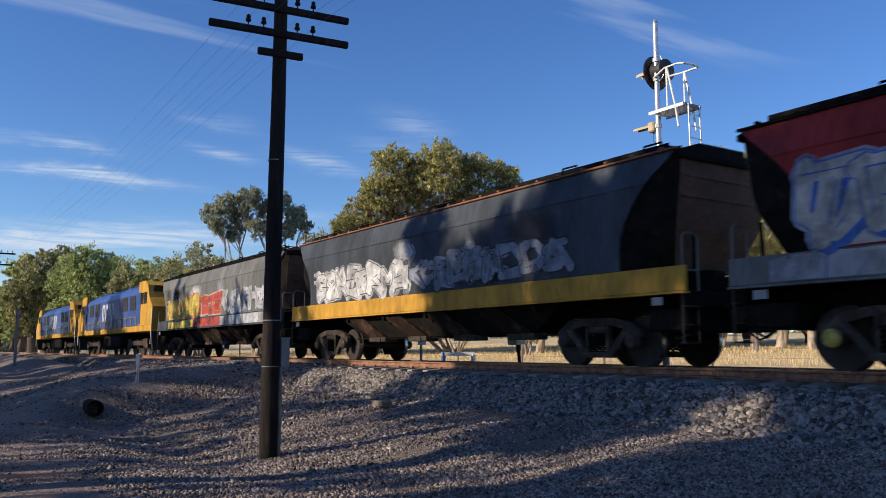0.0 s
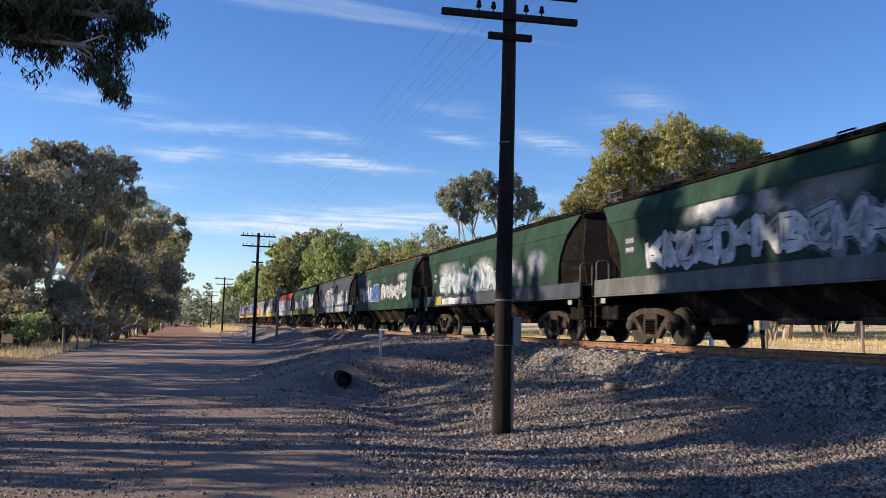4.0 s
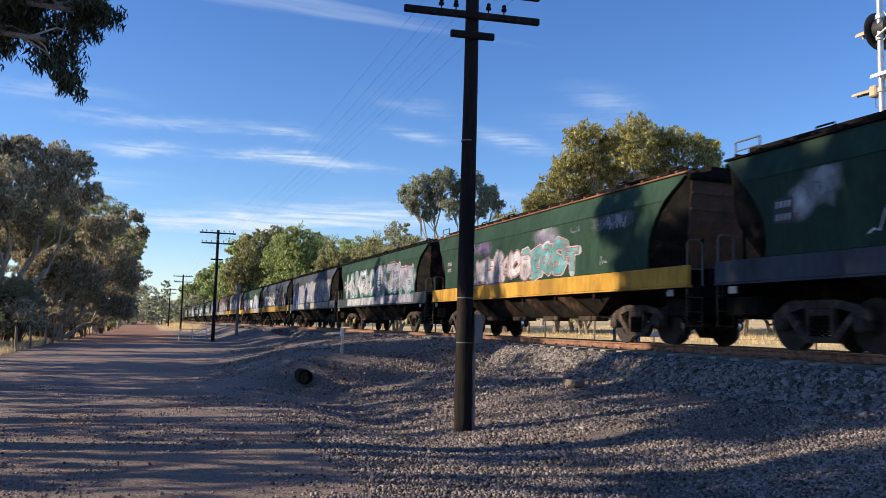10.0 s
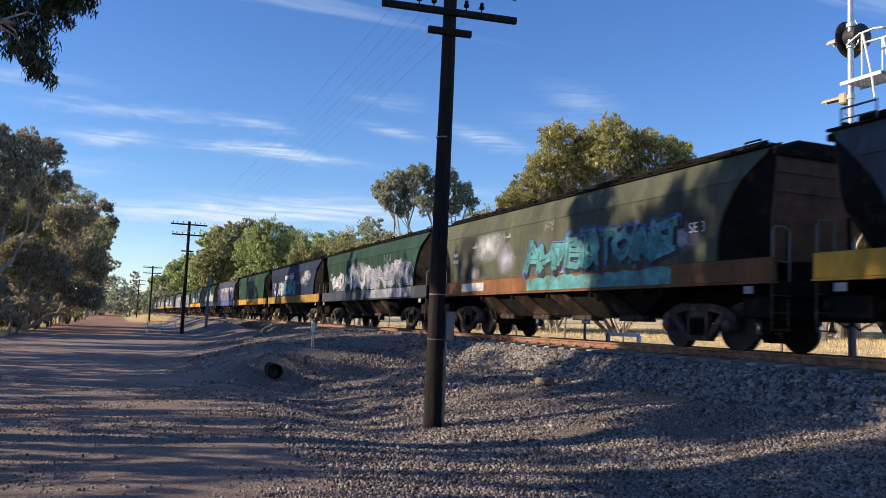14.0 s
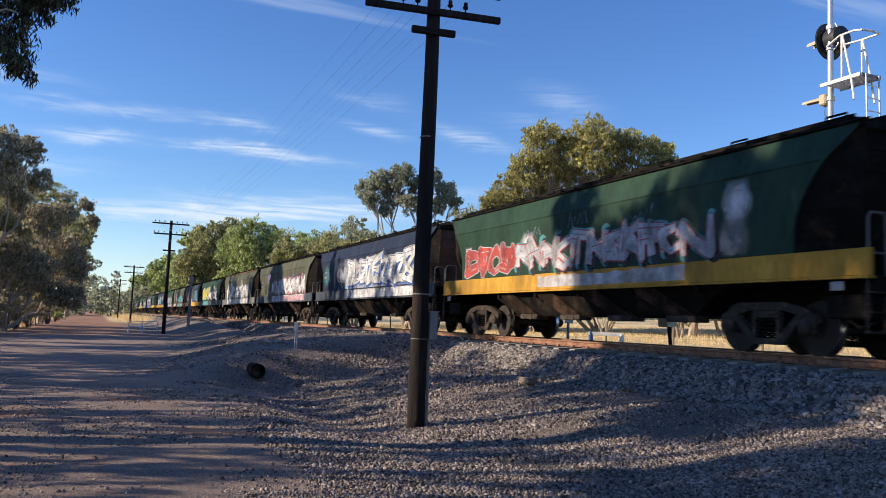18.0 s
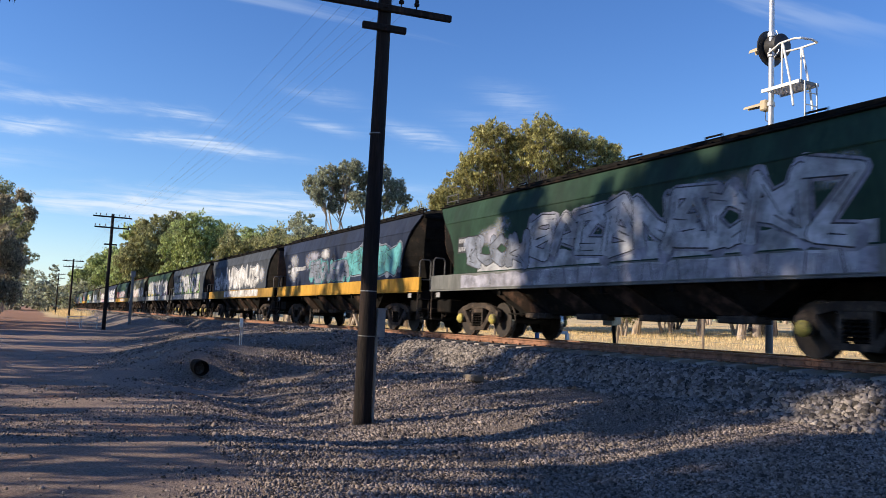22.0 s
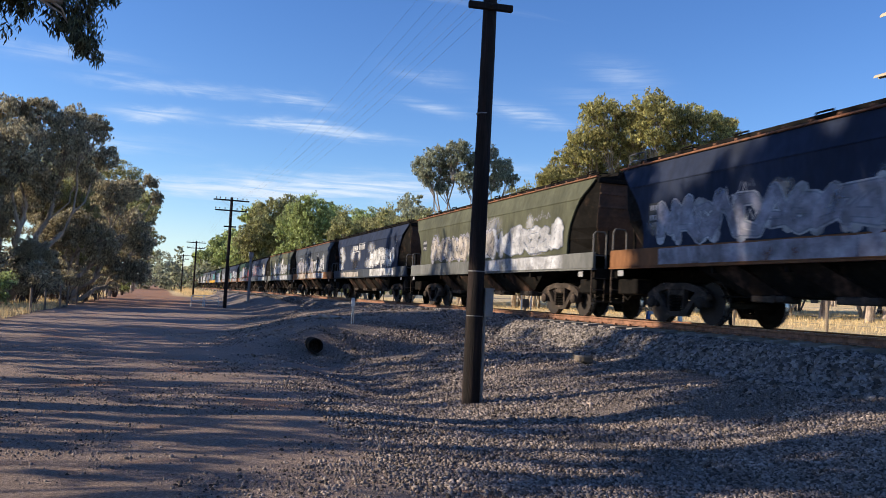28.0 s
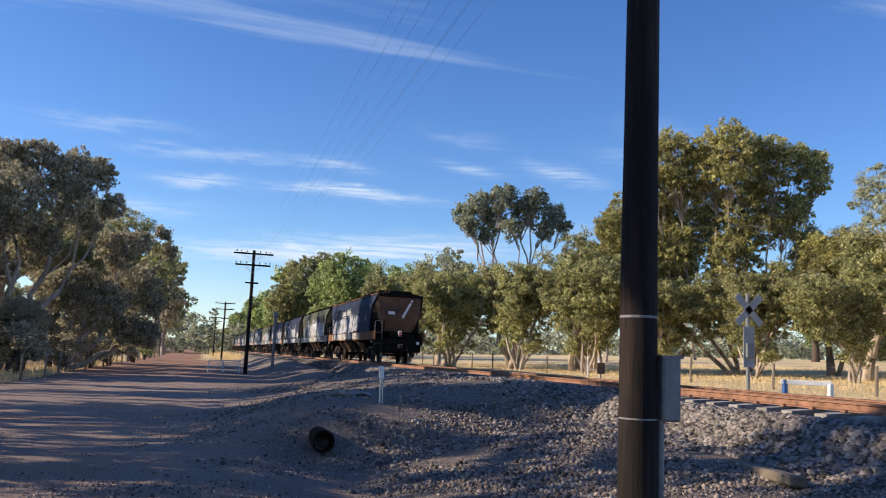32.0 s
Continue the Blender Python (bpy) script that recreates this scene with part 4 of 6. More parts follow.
def make_trees():
    olive = gum_tree(11, 15, 0.30, 0.28, 0.60, LEAF_OLIVE, M_BARK, "gum tree with pale forked limbs and olive leaves", per=560, clump=1.25, size=0.16)
    multi = gum_tree(23, 13, 0.26, 0.34, 0.42, LEAF_GOLD, M_BARK, "many-stemmed gum tree with golden olive leaves", per=620, stems=4, depth=2, clump=1.4, size=0.17, fill=0.85, low=5)
    grey = gum_tree(31, 15, 0.32, 0.34, 0.55, LEAF_GREY, M_BARK, "tall thin grey-green gum tree with open limbs", per=420, clump=0.95, size=0.155, fill=0.4)
    round_ = gum_tree(47, 14, 0.40, 0.20, 0.72, LEAF_GREEN, M_BARKDARK, "dense round green tree beyond the railway line", per=520, clump=1.6, size=0.3, fill=0.8)
    dark = gum_tree(59, 14, 0.32, 0.27, 0.52, LEAF_DARK, M_BARKDARK, "dark leafy gum tree beside the dirt road", per=560, clump=1.2, size=0.16, fill=0.7, low=7)
    young = gum_tree(67, 8, 0.13, 0.30, 0.36, LEAF_OLIVE, M_BARK, "slender young gum tree in the dry grass", per=280, clump=0.85, size=0.19, depth=2, stems=3, fill=0.9, low=14)
    tall = gum_tree(83, 17, 0.34, 0.50, 0.52, LEAF_DARK, M_BARK, "tall gum tree with a high crown beside the dirt road", per=380, clump=1.5, size=0.28, fill=0.7)
    high = gum_tree(83, 17, 0.30, 0.66, 0.40, LEAF_DARK, M_BARK, "tall gum tree with a high thin crown beside the dirt road", per=260, clump=1.25, size=0.28, fill=0.6, bare=0.72)
    sap = gum_tree(71, 8, 0.10, 0.34, 0.34, LEAF_OLIVE, M_BARK, "thin young gum tree beside the dirt road", per=90, clump=0.6, size=0.19, depth=2, stems=2, fill=0.35, low=4)
    # the same kinds with fewer, larger leaves for the far distance
    far_olive = gum_tree(11, 15, 0.30, 0.28, 0.60, LEAF_OLIVE, M_BARK, "distant gum tree with pale limbs and olive leaves", per=90, clump=1.25, size=0.42)
    far_multi = gum_tree(23, 13, 0.26, 0.34, 0.42, LEAF_GOLD, M_BARK, "distant golden olive gum tree", per=110, stems=4, depth=2, clump=1.4, size=0.42, fill=0.8, low=5)
    far_grey = gum_tree(31, 15, 0.32, 0.34, 0.55, LEAF_GREY, M_BARK, "distant thin grey-green gum tree", per=75, clump=0.95, size=0.40, fill=0.4)
    far_round = gum_tree(47, 14, 0.40, 0.20, 0.72, LEAF_GREEN, M_BARKDARK, "distant dense round green tree", per=110, clump=1.6, size=0.60, fill=0.8)
    far_dark = gum_tree(59, 14, 0.32, 0.27, 0.52, LEAF_DARK, M_BARKDARK, "distant dark leafy gum tree", per=80, clump=1.2, size=0.45, fill=0.75, low=7)
    far_kind = {olive: far_olive, multi: far_multi, grey: far_grey, round_: far_round, dark: far_dark}
    masters = (far_olive, far_multi, far_grey, far_round, far_dark, sap, high, tall, olive, multi, grey, round_, dark, young)
    spots = []
    # behind the line, by the crossing
    plan = [
        (multi, 37, 46, 0.80, 200), (grey, 34, 40.5, 0.74, 40), (olive, 35, 36, 0.66, 280),
        (grey, 38, 34.5, 0.70, 160), (grey, 38, 30, 0.72, 95), (olive, 41, 26, 0.70, 15), (olive, 40, 35, 0.72, 130), (grey, 33, 31, 0.62, 10), (grey, 44, 30, 0.9, 70), (grey, 46, 37, 0.95, 250), (olive, 36, 26, 0.55, 200), (olive, 47, 24, 0.9, 300), (grey, 44, 19, 0.8, 60), (round_, 52, 33, 0.7, 60), (round_, 56, 24, 0.7, 160), (multi, 30, 53.5, 0.85, 300),
        (young, 20, 66, 1.05, 40), (young, 23, 60, 1.05, 140), (young, 22, 73, 1.1, 260), (multi, 25, 66, 0.60, 80),
        (grey, 26, 58, 0.62, 10), (young, 26.5, 55.5, 1.15, 75), (olive, 28, 61, 0.60, 210), (young, 25, 53.5, 0.95, 300), (grey, 29.5, 56, 0.70, 140), (young, 28, 49, 0.8, 30), (young, 30, 44, 0.8, 130), (young, 31, 38, 0.7, 230), (young, 37, 41, 1.0, 15), (young, 39.5, 37.5, 1.1, 95), (young, 42, 33, 1.1, 190), (multi, 43, 38, 0.7, 260), (young, 45, 28, 1.15, 300), (multi, 49, 27, 0.75, 40), (dark, 52, 38, 0.62, 120), (dark, 58, 30, 0.62, 220), (dark, 50, 46, 0.60, 320), (young, 48, 21, 1.1, 80),
        (olive, 23, 80, 0.66, 45), (young, 21, 84, 1.25, 10), (grey, 25, 88, 0.72, 95),
        (olive, 19, 150, 1.15, 50), (grey, 30, 105, 0.95, 70), (olive, 29, 96, 0.80, 0), (round_, 27, 116, 1.0, 70),
    ]
    rs = random.Random(77)
    for i in range(26):   # the wood along the line, going away
        y = 150 + i * 11 + rs.uniform(-4, 4)
        plan.append((rs.choice((round_, round_, olive, round_)), 18.0 + rs.uniform(0, 6), y, rs.uniform(1.05, 1.4), rs.uniform(0, 360)))
    for i in range(34):   # scattered behind, in the paddock
        a = rs.uniform(0.35, 1.5)
        d = rs.uniform(95, 190)
        plan.append((rs.choice((olive, grey, multi, round_)), d * math.sin(a), d * math.cos(a), rs.uniform(0.6, 0.95), rs.uniform(0, 360)))
    # left of the road
    plan += [(dark, -7.6, 53, 0.30, 0), (dark, -9.0, 50, 0.34, 100), (dark, -6.8, 61, 0.36, 200), (young, -6.0, 72, 0.8, 90), (dark, -5.6, 80, 0.42, 40), (olive, -6.2, 68, 0.74, 260), (dark, -7.2, 66, 0.70, 90), (grey, -6.8, 84, 1.0, 250), (olive, -5.4, 98, 0.95, 10), (olive, -5.6, 112, 1.12, 160), (grey, -8.2, 76, 0.9, 20), (dark, -6.6, 90, 0.7, 200),
             (dark, -10.5, 52, 0.55, 60), (olive, -12, 72, 0.95, 140), (grey, -5.0, 128, 1.05, 20), (dark, -6, 145, 1.0, 300), (olive, -5, 170, 1.1, 80), (dark, -7, 200, 1.0, 33), (grey, -9, 240, 1.0, 120), (olive, -6, 290, 1.0, 12), (round_, -2, 420, 0.9, 12), (olive, 8, 480, 0.8, 12)]
    for src, x, y, k, turn in plan:
        away = math.hypot(x, y)
        plant(far_kind[src] if src in far_kind and (away > 150 or (away > 90 and src is not round_)) else src, x, y, k, turn)
    # unseen row to the west, added and spaced only to throw the shade
    shade = [(high, -14.2, 11.4, 0.78, 70, 0.7), (high, -13.5, 17.0, 0.95, 44, 0.85), (high, -13.6, 22.8, 0.97, 110, 0.8), (high, -14, 12.5, 0.98, 190, 0.9), (high, -17, 15.5, 1.08, 140, 1), (high, -14, 7.5, 0.95, 260, 0.9), (high, -20, 17.0, 1.12, 300, 0.8),
             (grey, -19, 46, 1.05, 60, 1), (grey, -16, 0, 1.1, 310, 1), (dark, -26, 46, 0.7, 90, 1), (grey, -15.5, 37, 1.02, 100, 0.6), (grey, -14.6, 31.8, 1.03, 15, 0.55), (grey, -15.2, 43.5, 1.08, 215, 0.7),
             (dark, -12.6, 27.6, 0.82, 40, 0.9), (dark, -13.0, 32.5, 0.82, 140, 1), (dark, -13.6, 38.5, 0.66, 20, 1), (grey, -12.5, 24.5, 0.60, 170, 0.8),
             (sap, -9.2, 7.8, 0.85, 30, 0.9), (sap, -9.0, 11.4, 0.75, 130, 0.7), (sap, -9.3, 14.0, 0.95, 220, 0.8), (sap, -9.2, 19.5, 1.15, 60, 0.8),
             (sap, -9.3, 20.9, 1.1, 300, 1.0), (sap, -10.4, 22.4, 1.2, 30, 1.0), (sap, -9.4, 24.6, 1.1, 250, 0.8), (sap, -9.2, 29.3, 1.0, 20, 0.8), (sap, -9.0, 33.5, 0.9, 140, 0.8), (sap, -9.0, 5.2, 1.1, 90, 0.8), (sap, -9.0, 2.0, 1.1, 0, 0.8), (young, -8.6, -1.5, 1.2, 50, 0.7), (sap, -12.4, 23.0, 1.0, 80, 0.9),
             (dark, -18, -6, 1.1, 21, 1), (grey, -20, 74, 0.98, 77, 1), (olive, -21, 86, 0.95, 45, 1)]
    for src, x, y, k, turn, slim in shade:
        plant(far_kind[src] if src in far_kind and y > 40 else src, x, y, k, turn, sx=slim, label="unseen gum tree west of the dirt road, added for its shade")
    for m in masters:
        for o in (*m.children_recursive, m):
            bpy.data.objects.remove(o)
    def hero(x, y, seed, drop, lobes, leaf, bark, label, **kw):
        t = lobed_tree(seed, [(u, h - drop, r) for u, h, r in lobes], leaf, bark, label, **kw)
        t.matrix_basis = pose(x, y, ground_z(x, y), 0, 0, -math.degrees(math.atan2(x, y)))
    hero(33.4, 49.8, 201, 1.4, [(-4.1, 14.9, 2.0), (-2.3, 14.2, 1.8), (-0.6, 14.8, 2.3), (1.6, 14.4, 2.1), (3.6, 15.2, 0.8), (4.6, 14.8, 0.6), (4.3, 13.6, 1.3), (-6.3, 11.9, 2.0), (-7.6, 10.7, 1.4), (-3.0, 12.0, 2.8), (0.3, 11.6, 2.8), (-5.2, 13.2, 1.6),
                           (-4.2, 9.3, 2.1), (-0.5, 8.6, 2.2), (2.8, 11.4, 1.7), (-6.0, 7.4, 1.5), (-2.6, 6.2, 1.5), (2.2, 7.0, 1.4), (4.4, 9.2, 1.2)],
         LEAF_GOLD, M_BARK, "many-stemmed gum tree with golden olive domed crown", base_r=0.15, stems=6, tuft=0.50, per=44, size=0.20)
    hero(23.6, 63, 202, 0.9, [(-3.8, 12.4, 1.1), (-2.6, 13.2, 1.2), (-0.9, 13.6, 1.3), (-3.3, 11.4, 0.9), (0.6, 12.7, 1.3), (-1.6, 12.1, 1.2), (1.4, 13.5, 1.2), (2.9, 12.6, 1.1), (-0.3, 11.2, 0.9), (2.2, 11.4, 0.9), (-2.2, 10.6, 0.6), (3.6, 11.6, 0.7)],
         LEAF_GREY, M_BARK, "tall open gum tree with pale forked limbs and grey-green leaf heads", base_r=0.22, stems=2, tuft=0.36, per=26, size=0.18)
    hero(24, 128, 203, 0.9, [(-1.9, 13.0, 4.4), (1.8, 13.4, 2.8), (-4.9, 11.5, 3.2), (-0.9, 9.8, 4.8), (3.2, 11.0, 2.2), (3.0, 7.5, 2.6), (-5.2, 7.0, 3.0), (0.0, 5.0, 3.4)],
         LEAF_GREEN, M_BARKDARK, "dense round bright green tree beyond the railway line", base_r=0.4, stems=3, tuft=0.95, per=48, size=0.38)
    hero(20, 141, 204, 0.9, [(-2.4, 15.0, 3.0), (-4.1, 11.7, 3.0), (0.3, 16.5, 1.8), (-5.8, 9.7, 3.0), (-1.0, 11.0, 3.4), (-4.5, 6.5, 3.0), (1.6, 13.0, 2.4)],
         LEAF_OLIVE, M_BARKDARK, "dark olive gum tree beyond the railway line", base_r=0.4, stems=3, tuft=0.9, per=46, size=0.38)
    hero(-9.0, 56, 205, 0.9, [(-4.4, 11.0, 2.2), (-1.9, 11.5, 1.8), (-0.3, 12.2, 1.7), (1.3, 12.5, 1.6), (3.1, 12.6, 1.5), (4.5, 12.3, 1.0), (5.3, 10.6, 0.9), (3.0, 10.7, 1.7), (0.1, 10.1, 2.2), (1.5, 8.2, 1.7), (-1.6, 8.3, 2.2),
                         (4.1, 9.3, 0.9), (-0.6, 6.2, 1.8), (-4.0, 7.5, 2.2)],
         LEAF_DARK, M_BARK, "large gum tree with brownish grey-green drooping leaf heads", base_r=0.24, stems=5, tuft=0.46, per=38, size=0.19)
    hero(-6.4, 60, 206, 0.6, [(2.8, 8.0, 1.4), (4.1, 8.6, 0.9), (5.4, 9.4, 0.5), (5.9, 8.3, 0.45), (4.1, 6.1, 1.7), (5.2, 4.9, 1.0), (2.4, 4.9, 1.5), (0.9, 5.9, 1.4), (5.0, 3.0, 1.0), (3.6, 3.4, 1.3), (-0.3, 5.4, 1.3)],
         LEAF_DARK, M_BARK, "leaning gum tree with drooping grey-green leaves beside the road", base_r=0.18, stems=4, tuft=0.40, per=38, size=0.18)
    # overhanging branch of a near gum
    t = tagged(new("gum_tree"), "near gum tree with a low overhanging leafy branch", "tree")
    t.matrix_basis = pose(-7.6, 12.6, ground_z(-7.6, 12.6))
    s = Shape()
    s.tube([(0, 0, -0.3), (0.1, 0, 2.5), (0.4, 0.1, 5.5), (0.9, 0.2, 8.5)], [0.34, 0.28, 0.22, 0.14], 12, caps=False)
    rr = random.Random(4)
    ends, rad = [], []
    for z0, tip, r in ((3.9, (6.1, -0.6, 5.3), 0.12), (4.4, (6.4, -0.2, 5.9), 0.13), (4.2, (5.0, -1.2, 5.9), 0.10), (4.6, (5.9, 0.6, 6.7), 0.11), (4.8, (5.2, 0.2, 6.2), 0.11)):
        st = Vector((0.35, 0.1, z0))
        tp = Vector(tip)
        mid = st.lerp(tp, 0.5) + Vector((0, 0, 0.9))
        s.tube([st, mid, tp], [r, r * 0.6, r * 0.25], 7, caps=False)
        for k in range(26):
            f = rr.uniform(0.5, 1.0)
            b = (mid.lerp(tp, (f - 0.5) * 2) if f > 0.5 else st.lerp(mid, f * 2))
            e = b + Vector((rr.uniform(-0.8, 0.9), rr.uniform(-0.8, 0.8), rr.uniform(-0.6, 0.5)))
            s.tube([b, b.lerp(e, 0.5) + Vector((0, 0, 0.12)), e], [0.022, 0.014, 0.006], 4, caps=False)
            ends.append(tuple(e)), rad.append(rr.uniform(0.35, 0.7))
    part("trunk", s, M_BARK, t, smooth=True)
    part("crown", leaves_mesh("crown", ends, rad, 480, 0.13, LEAF_NEAR_SHADED, 9, droop=1.3, slim=0.5), None, t)


make_trees()


def make_far_woods():
    """Low woods along the horizon, too far to tell tree from tree."""
    rs = random.Random(91)
    ends, rad = [], []
    for i in range(2600):
        a = rs.uniform(-0.10, 1.75)
        d = rs.uniform(230, 300)
        r = rs.uniform(1.8, 3.6)
        ends.append((d * math.sin(a), d * math.cos(a), 1.0 + 0.036 * min(max(d * math.sin(a) - 20, 0), 90) + rs.random() ** 1.2 * rs.uniform(4.0, 12.0)))
        rad.append(r)
    me = leaves_mesh("far_woods", ends, rad, 60, 1.1, LEAF_GREY, 92, droop=0.3)
    tagged(new("far_woods", me), "distant line of grey-green woodland on the horizon", "woods", kind="stuff")


make_far_woods()


def make_undergrowth():
    rs = random.Random(15)
    src = []
    for k, (mat, lab) in enumerate(((LEAF_DARK, "dark green shrub below the gum trees"), (LEAF_GREEN, "bright green shrub beside the road"))):
        b = tagged(new("shrub"), lab, "shrub", "shrubs")
        s = Shape()
        ends, rad = [], []
        for j in range(14):
            a, r = rs.uniform(0, 6.28), rs.uniform(0.2, 1.0)
            e = (r * math.cos(a), r * math.sin(a), rs.uniform(0.5, 1.7))
            s.tube([(0.05 * math.cos(a), 0.05 * math.sin(a), -0.1), (e[0] * 0.4, e[1] * 0.4, e[2] * 0.6), e], [0.03, 0.02, 0.008], 5, caps=False)
            ends.append(e), rad.append(rs.uniform(0.35, 0.6))
        part("woody_base", s, M_BARKDARK, b)
        part("foliage", leaves_mesh("foliage", ends, rad, 260, 0.13, mat, 70 + k, droop=0.2), None, b)
        src.append(b)
    for x, y, k, w in ((-6.6, 50, 1.4, 0), (-8.4, 48, 1.7, 0), (-5.6, 58, 1.2, 0), (-5.2, 66, 1.3, 0), (-7.5, 44, 1.0, 1), (-4.9, 75, 1.3, 0), (-4.2, 90, 1.4, 0), (-4.2, 105, 1.3, 1), (-10.5, 50, 1.5, 0), (-9.4, 53, 1.9, 0), (-7.2, 55, 1.6, 0), (-12.2, 54, 2.0, 0), (-8.6, 60, 2.0, 0), (-6.6, 63, 1.7, 0), (-6.2, 70, 1.8, 0), (-11.5, 46, 1.7, 0), (-13.6, 50, 2.0, 0), (-5.8, 80, 1.7, 0), (-8.0, 68, 2.1, 0), (54, 34, 2.4, 0), (57, 27, 2.4, 0), (51, 42, 2.3, 0), (60, 38, 2.6, 0), (62, 22, 2.5, 0), (48, 52, 2.2, 0), (9.0, 300, 2.6, 1), (10.0, 315, 2.8, 1), (8.4, 285, 2.2, 1), (7.6, 330, 2.6, 0)):
        plant(src[w], x, y, k, rs.uniform(0, 360))
    for b in src:
        for o in (*b.children_recursive, b):
            bpy.data.objects.remove(o)
    # dry grass
    g = np.random.RandomState(21)
    def grass(n, xs, ys, h, seed):
        x, y = xs(n), ys(n)
        z = height(x, y)
        a = g.uniform(0, 6.28, n)
        hh = h * g.uniform(0.5, 1.3, n)
        w = 0.012 + 0.02 * hh
        lx, ly = g.normal(0, 0.25, n) * hh, g.normal(0, 0.25, n) * hh
        v = np.stack([np.stack([x - w * np.cos(a), y - w * np.sin(a), z - 0.03], 1), np.stack([x + w * np.cos(a), y + w * np.sin(a), z - 0.03], 1), np.stack([x + lx, y + ly, z + hh], 1)], 1).reshape(-1, 3)
        o = new("dry_grass", raw_mesh("dry_grass", v, np.arange(3 * n).reshape(-1, 3), M_GRASSBLADE, 3))
        tagged(o, "dry golden grass", "grass", kind="stuff")
    grass(14000, lambda n: 15.6 + 10 * g.beta(1, 1.2, n), lambda n: g.uniform(4, 80, n), 0.09, 1)
    grass(34000, lambda n: 25 + 30 * g.beta(1, 1.6, n), lambda n: g.uniform(4, 80, n), 0.17, 4)
    grass(14000, lambda n: g.normal(6.0, 0.9, n), lambda n: g.uniform(118, 360, n), 0.5, 2)
    grass(14000, lambda n: -5.3 - np.abs(g.normal(0, 1.6, n)), lambda n: g.uniform(34, 160, n), 0.28, 3)


make_undergrowth()


# ---- the train ----
M_HANDRAIL = material("handrail_grey_paint", (0.12, 0.118, 0.115), 0.6, scale=5, vary=0.2)
PITCH = 17.1          # length of a wagon over its couplers
PAINTS = {
    "green": (0.027, 0.056, 0.038), "navy": (0.025, 0.034, 0.063), "slate": (0.062, 0.072, 0.088), "grey": (0.16, 0.165, 0.16), "olive": (0.090, 0.095, 0.065),
    "moss": (0.065, 0.080, 0.024), "brown": (0.095, 0.070, 0.057), "red": (0.26, 0.035, 0.034), "yellow": (0.50, 0.28, 0.050), "dirty_yellow": (0.33, 0.20, 0.05), "rust": (0.20, 0.095, 0.045),
}
PAINT = {k: material("wagon_paint_" + k, c, 0.68, scale=1.1, vary=0.28, stretch=(1, 1, 0.35), spec=0.07, second=tuple(0.5 * q + 0.010 for q in c), second_amount=0.42, second_scale=0.9, bump=0.08, bump_scale=5) for k, c in PAINTS.items()}
SPRAYS = {
    "silver": (0.52, 0.53, 0.56), "white": (0.70, 0.70, 0.70), "ink": (0.012, 0.012, 0.018), "violet": (0.17, 0.12, 0.27), "teal": (0.10, 0.36, 0.38), "pink": (0.58, 0.26, 0.32), "red": (0.46, 0.06, 0.045),
    "blue": (0.05, 0.14, 0.45), "lilac": (0.35, 0.35, 0.42), "green": (0.20, 0.38, 0.10), "yellow": (0.62, 0.50, 0.08), "orange": (0.60, 0.24, 0.06), "skin": (0.50, 0.45, 0.40), "steel": (0.22, 0.25, 0.32),
}


def worn(m, amount=0.5):
    """Lets the paint below show through where the spray has faded."""
    nt = m.node_tree
    N, L = nt.nodes.new, nt.links.new
    tc, nz, rg, tr, mx = N("ShaderNodeTexCoord"), N("ShaderNodeTexNoise"), N("ShaderNodeMapRange"), N("ShaderNodeBsdfTransparent"), N("ShaderNodeMixShader")
    nz.inputs["Scale"].default_value, nz.inputs["Detail"].default_value, nz.inputs["Roughness"].default_value = 1.6, 6.0, 0.62
    L(tc.outputs["Object"], nz.inputs["Vector"])
    L(nz.outputs["Fac"], rg.inputs[0])
    for i, v in enumerate((0.42, 0.62, 0.0, amount)):
        rg.inputs[i + 1].default_value = v
    L(rg.outputs[0], mx.inputs[0])
    L(nt.nodes["Principled BSDF"].outputs[0], mx.inputs[1]), L(tr.outputs[0], mx.inputs[2])
    L(mx.outputs[0], nt.nodes["Material Output"].inputs[0])
    return m


SPRAY = {k: worn(material("spray_" + k, c, 0.6, scale=1.3, vary=0.25, second=tuple(0.5 * q + 0.02 for q in c), second_amount=0.6, second_scale=2.2)) for k, c in SPRAYS.items()}

SIDE = 1.40           # half width over the side sheets


def end_y(z):
    """Half length of the side sheet at a height above the rail."""
    t = max(0.0, min(1.0, (z - 2.05) / 1.6))
    return 6.66 + 1.22 * t ** 1.8


def side_x(z):
    return SIDE if z < 3.18 else SIDE - 0.15 * (z - 3.18) / 0.52


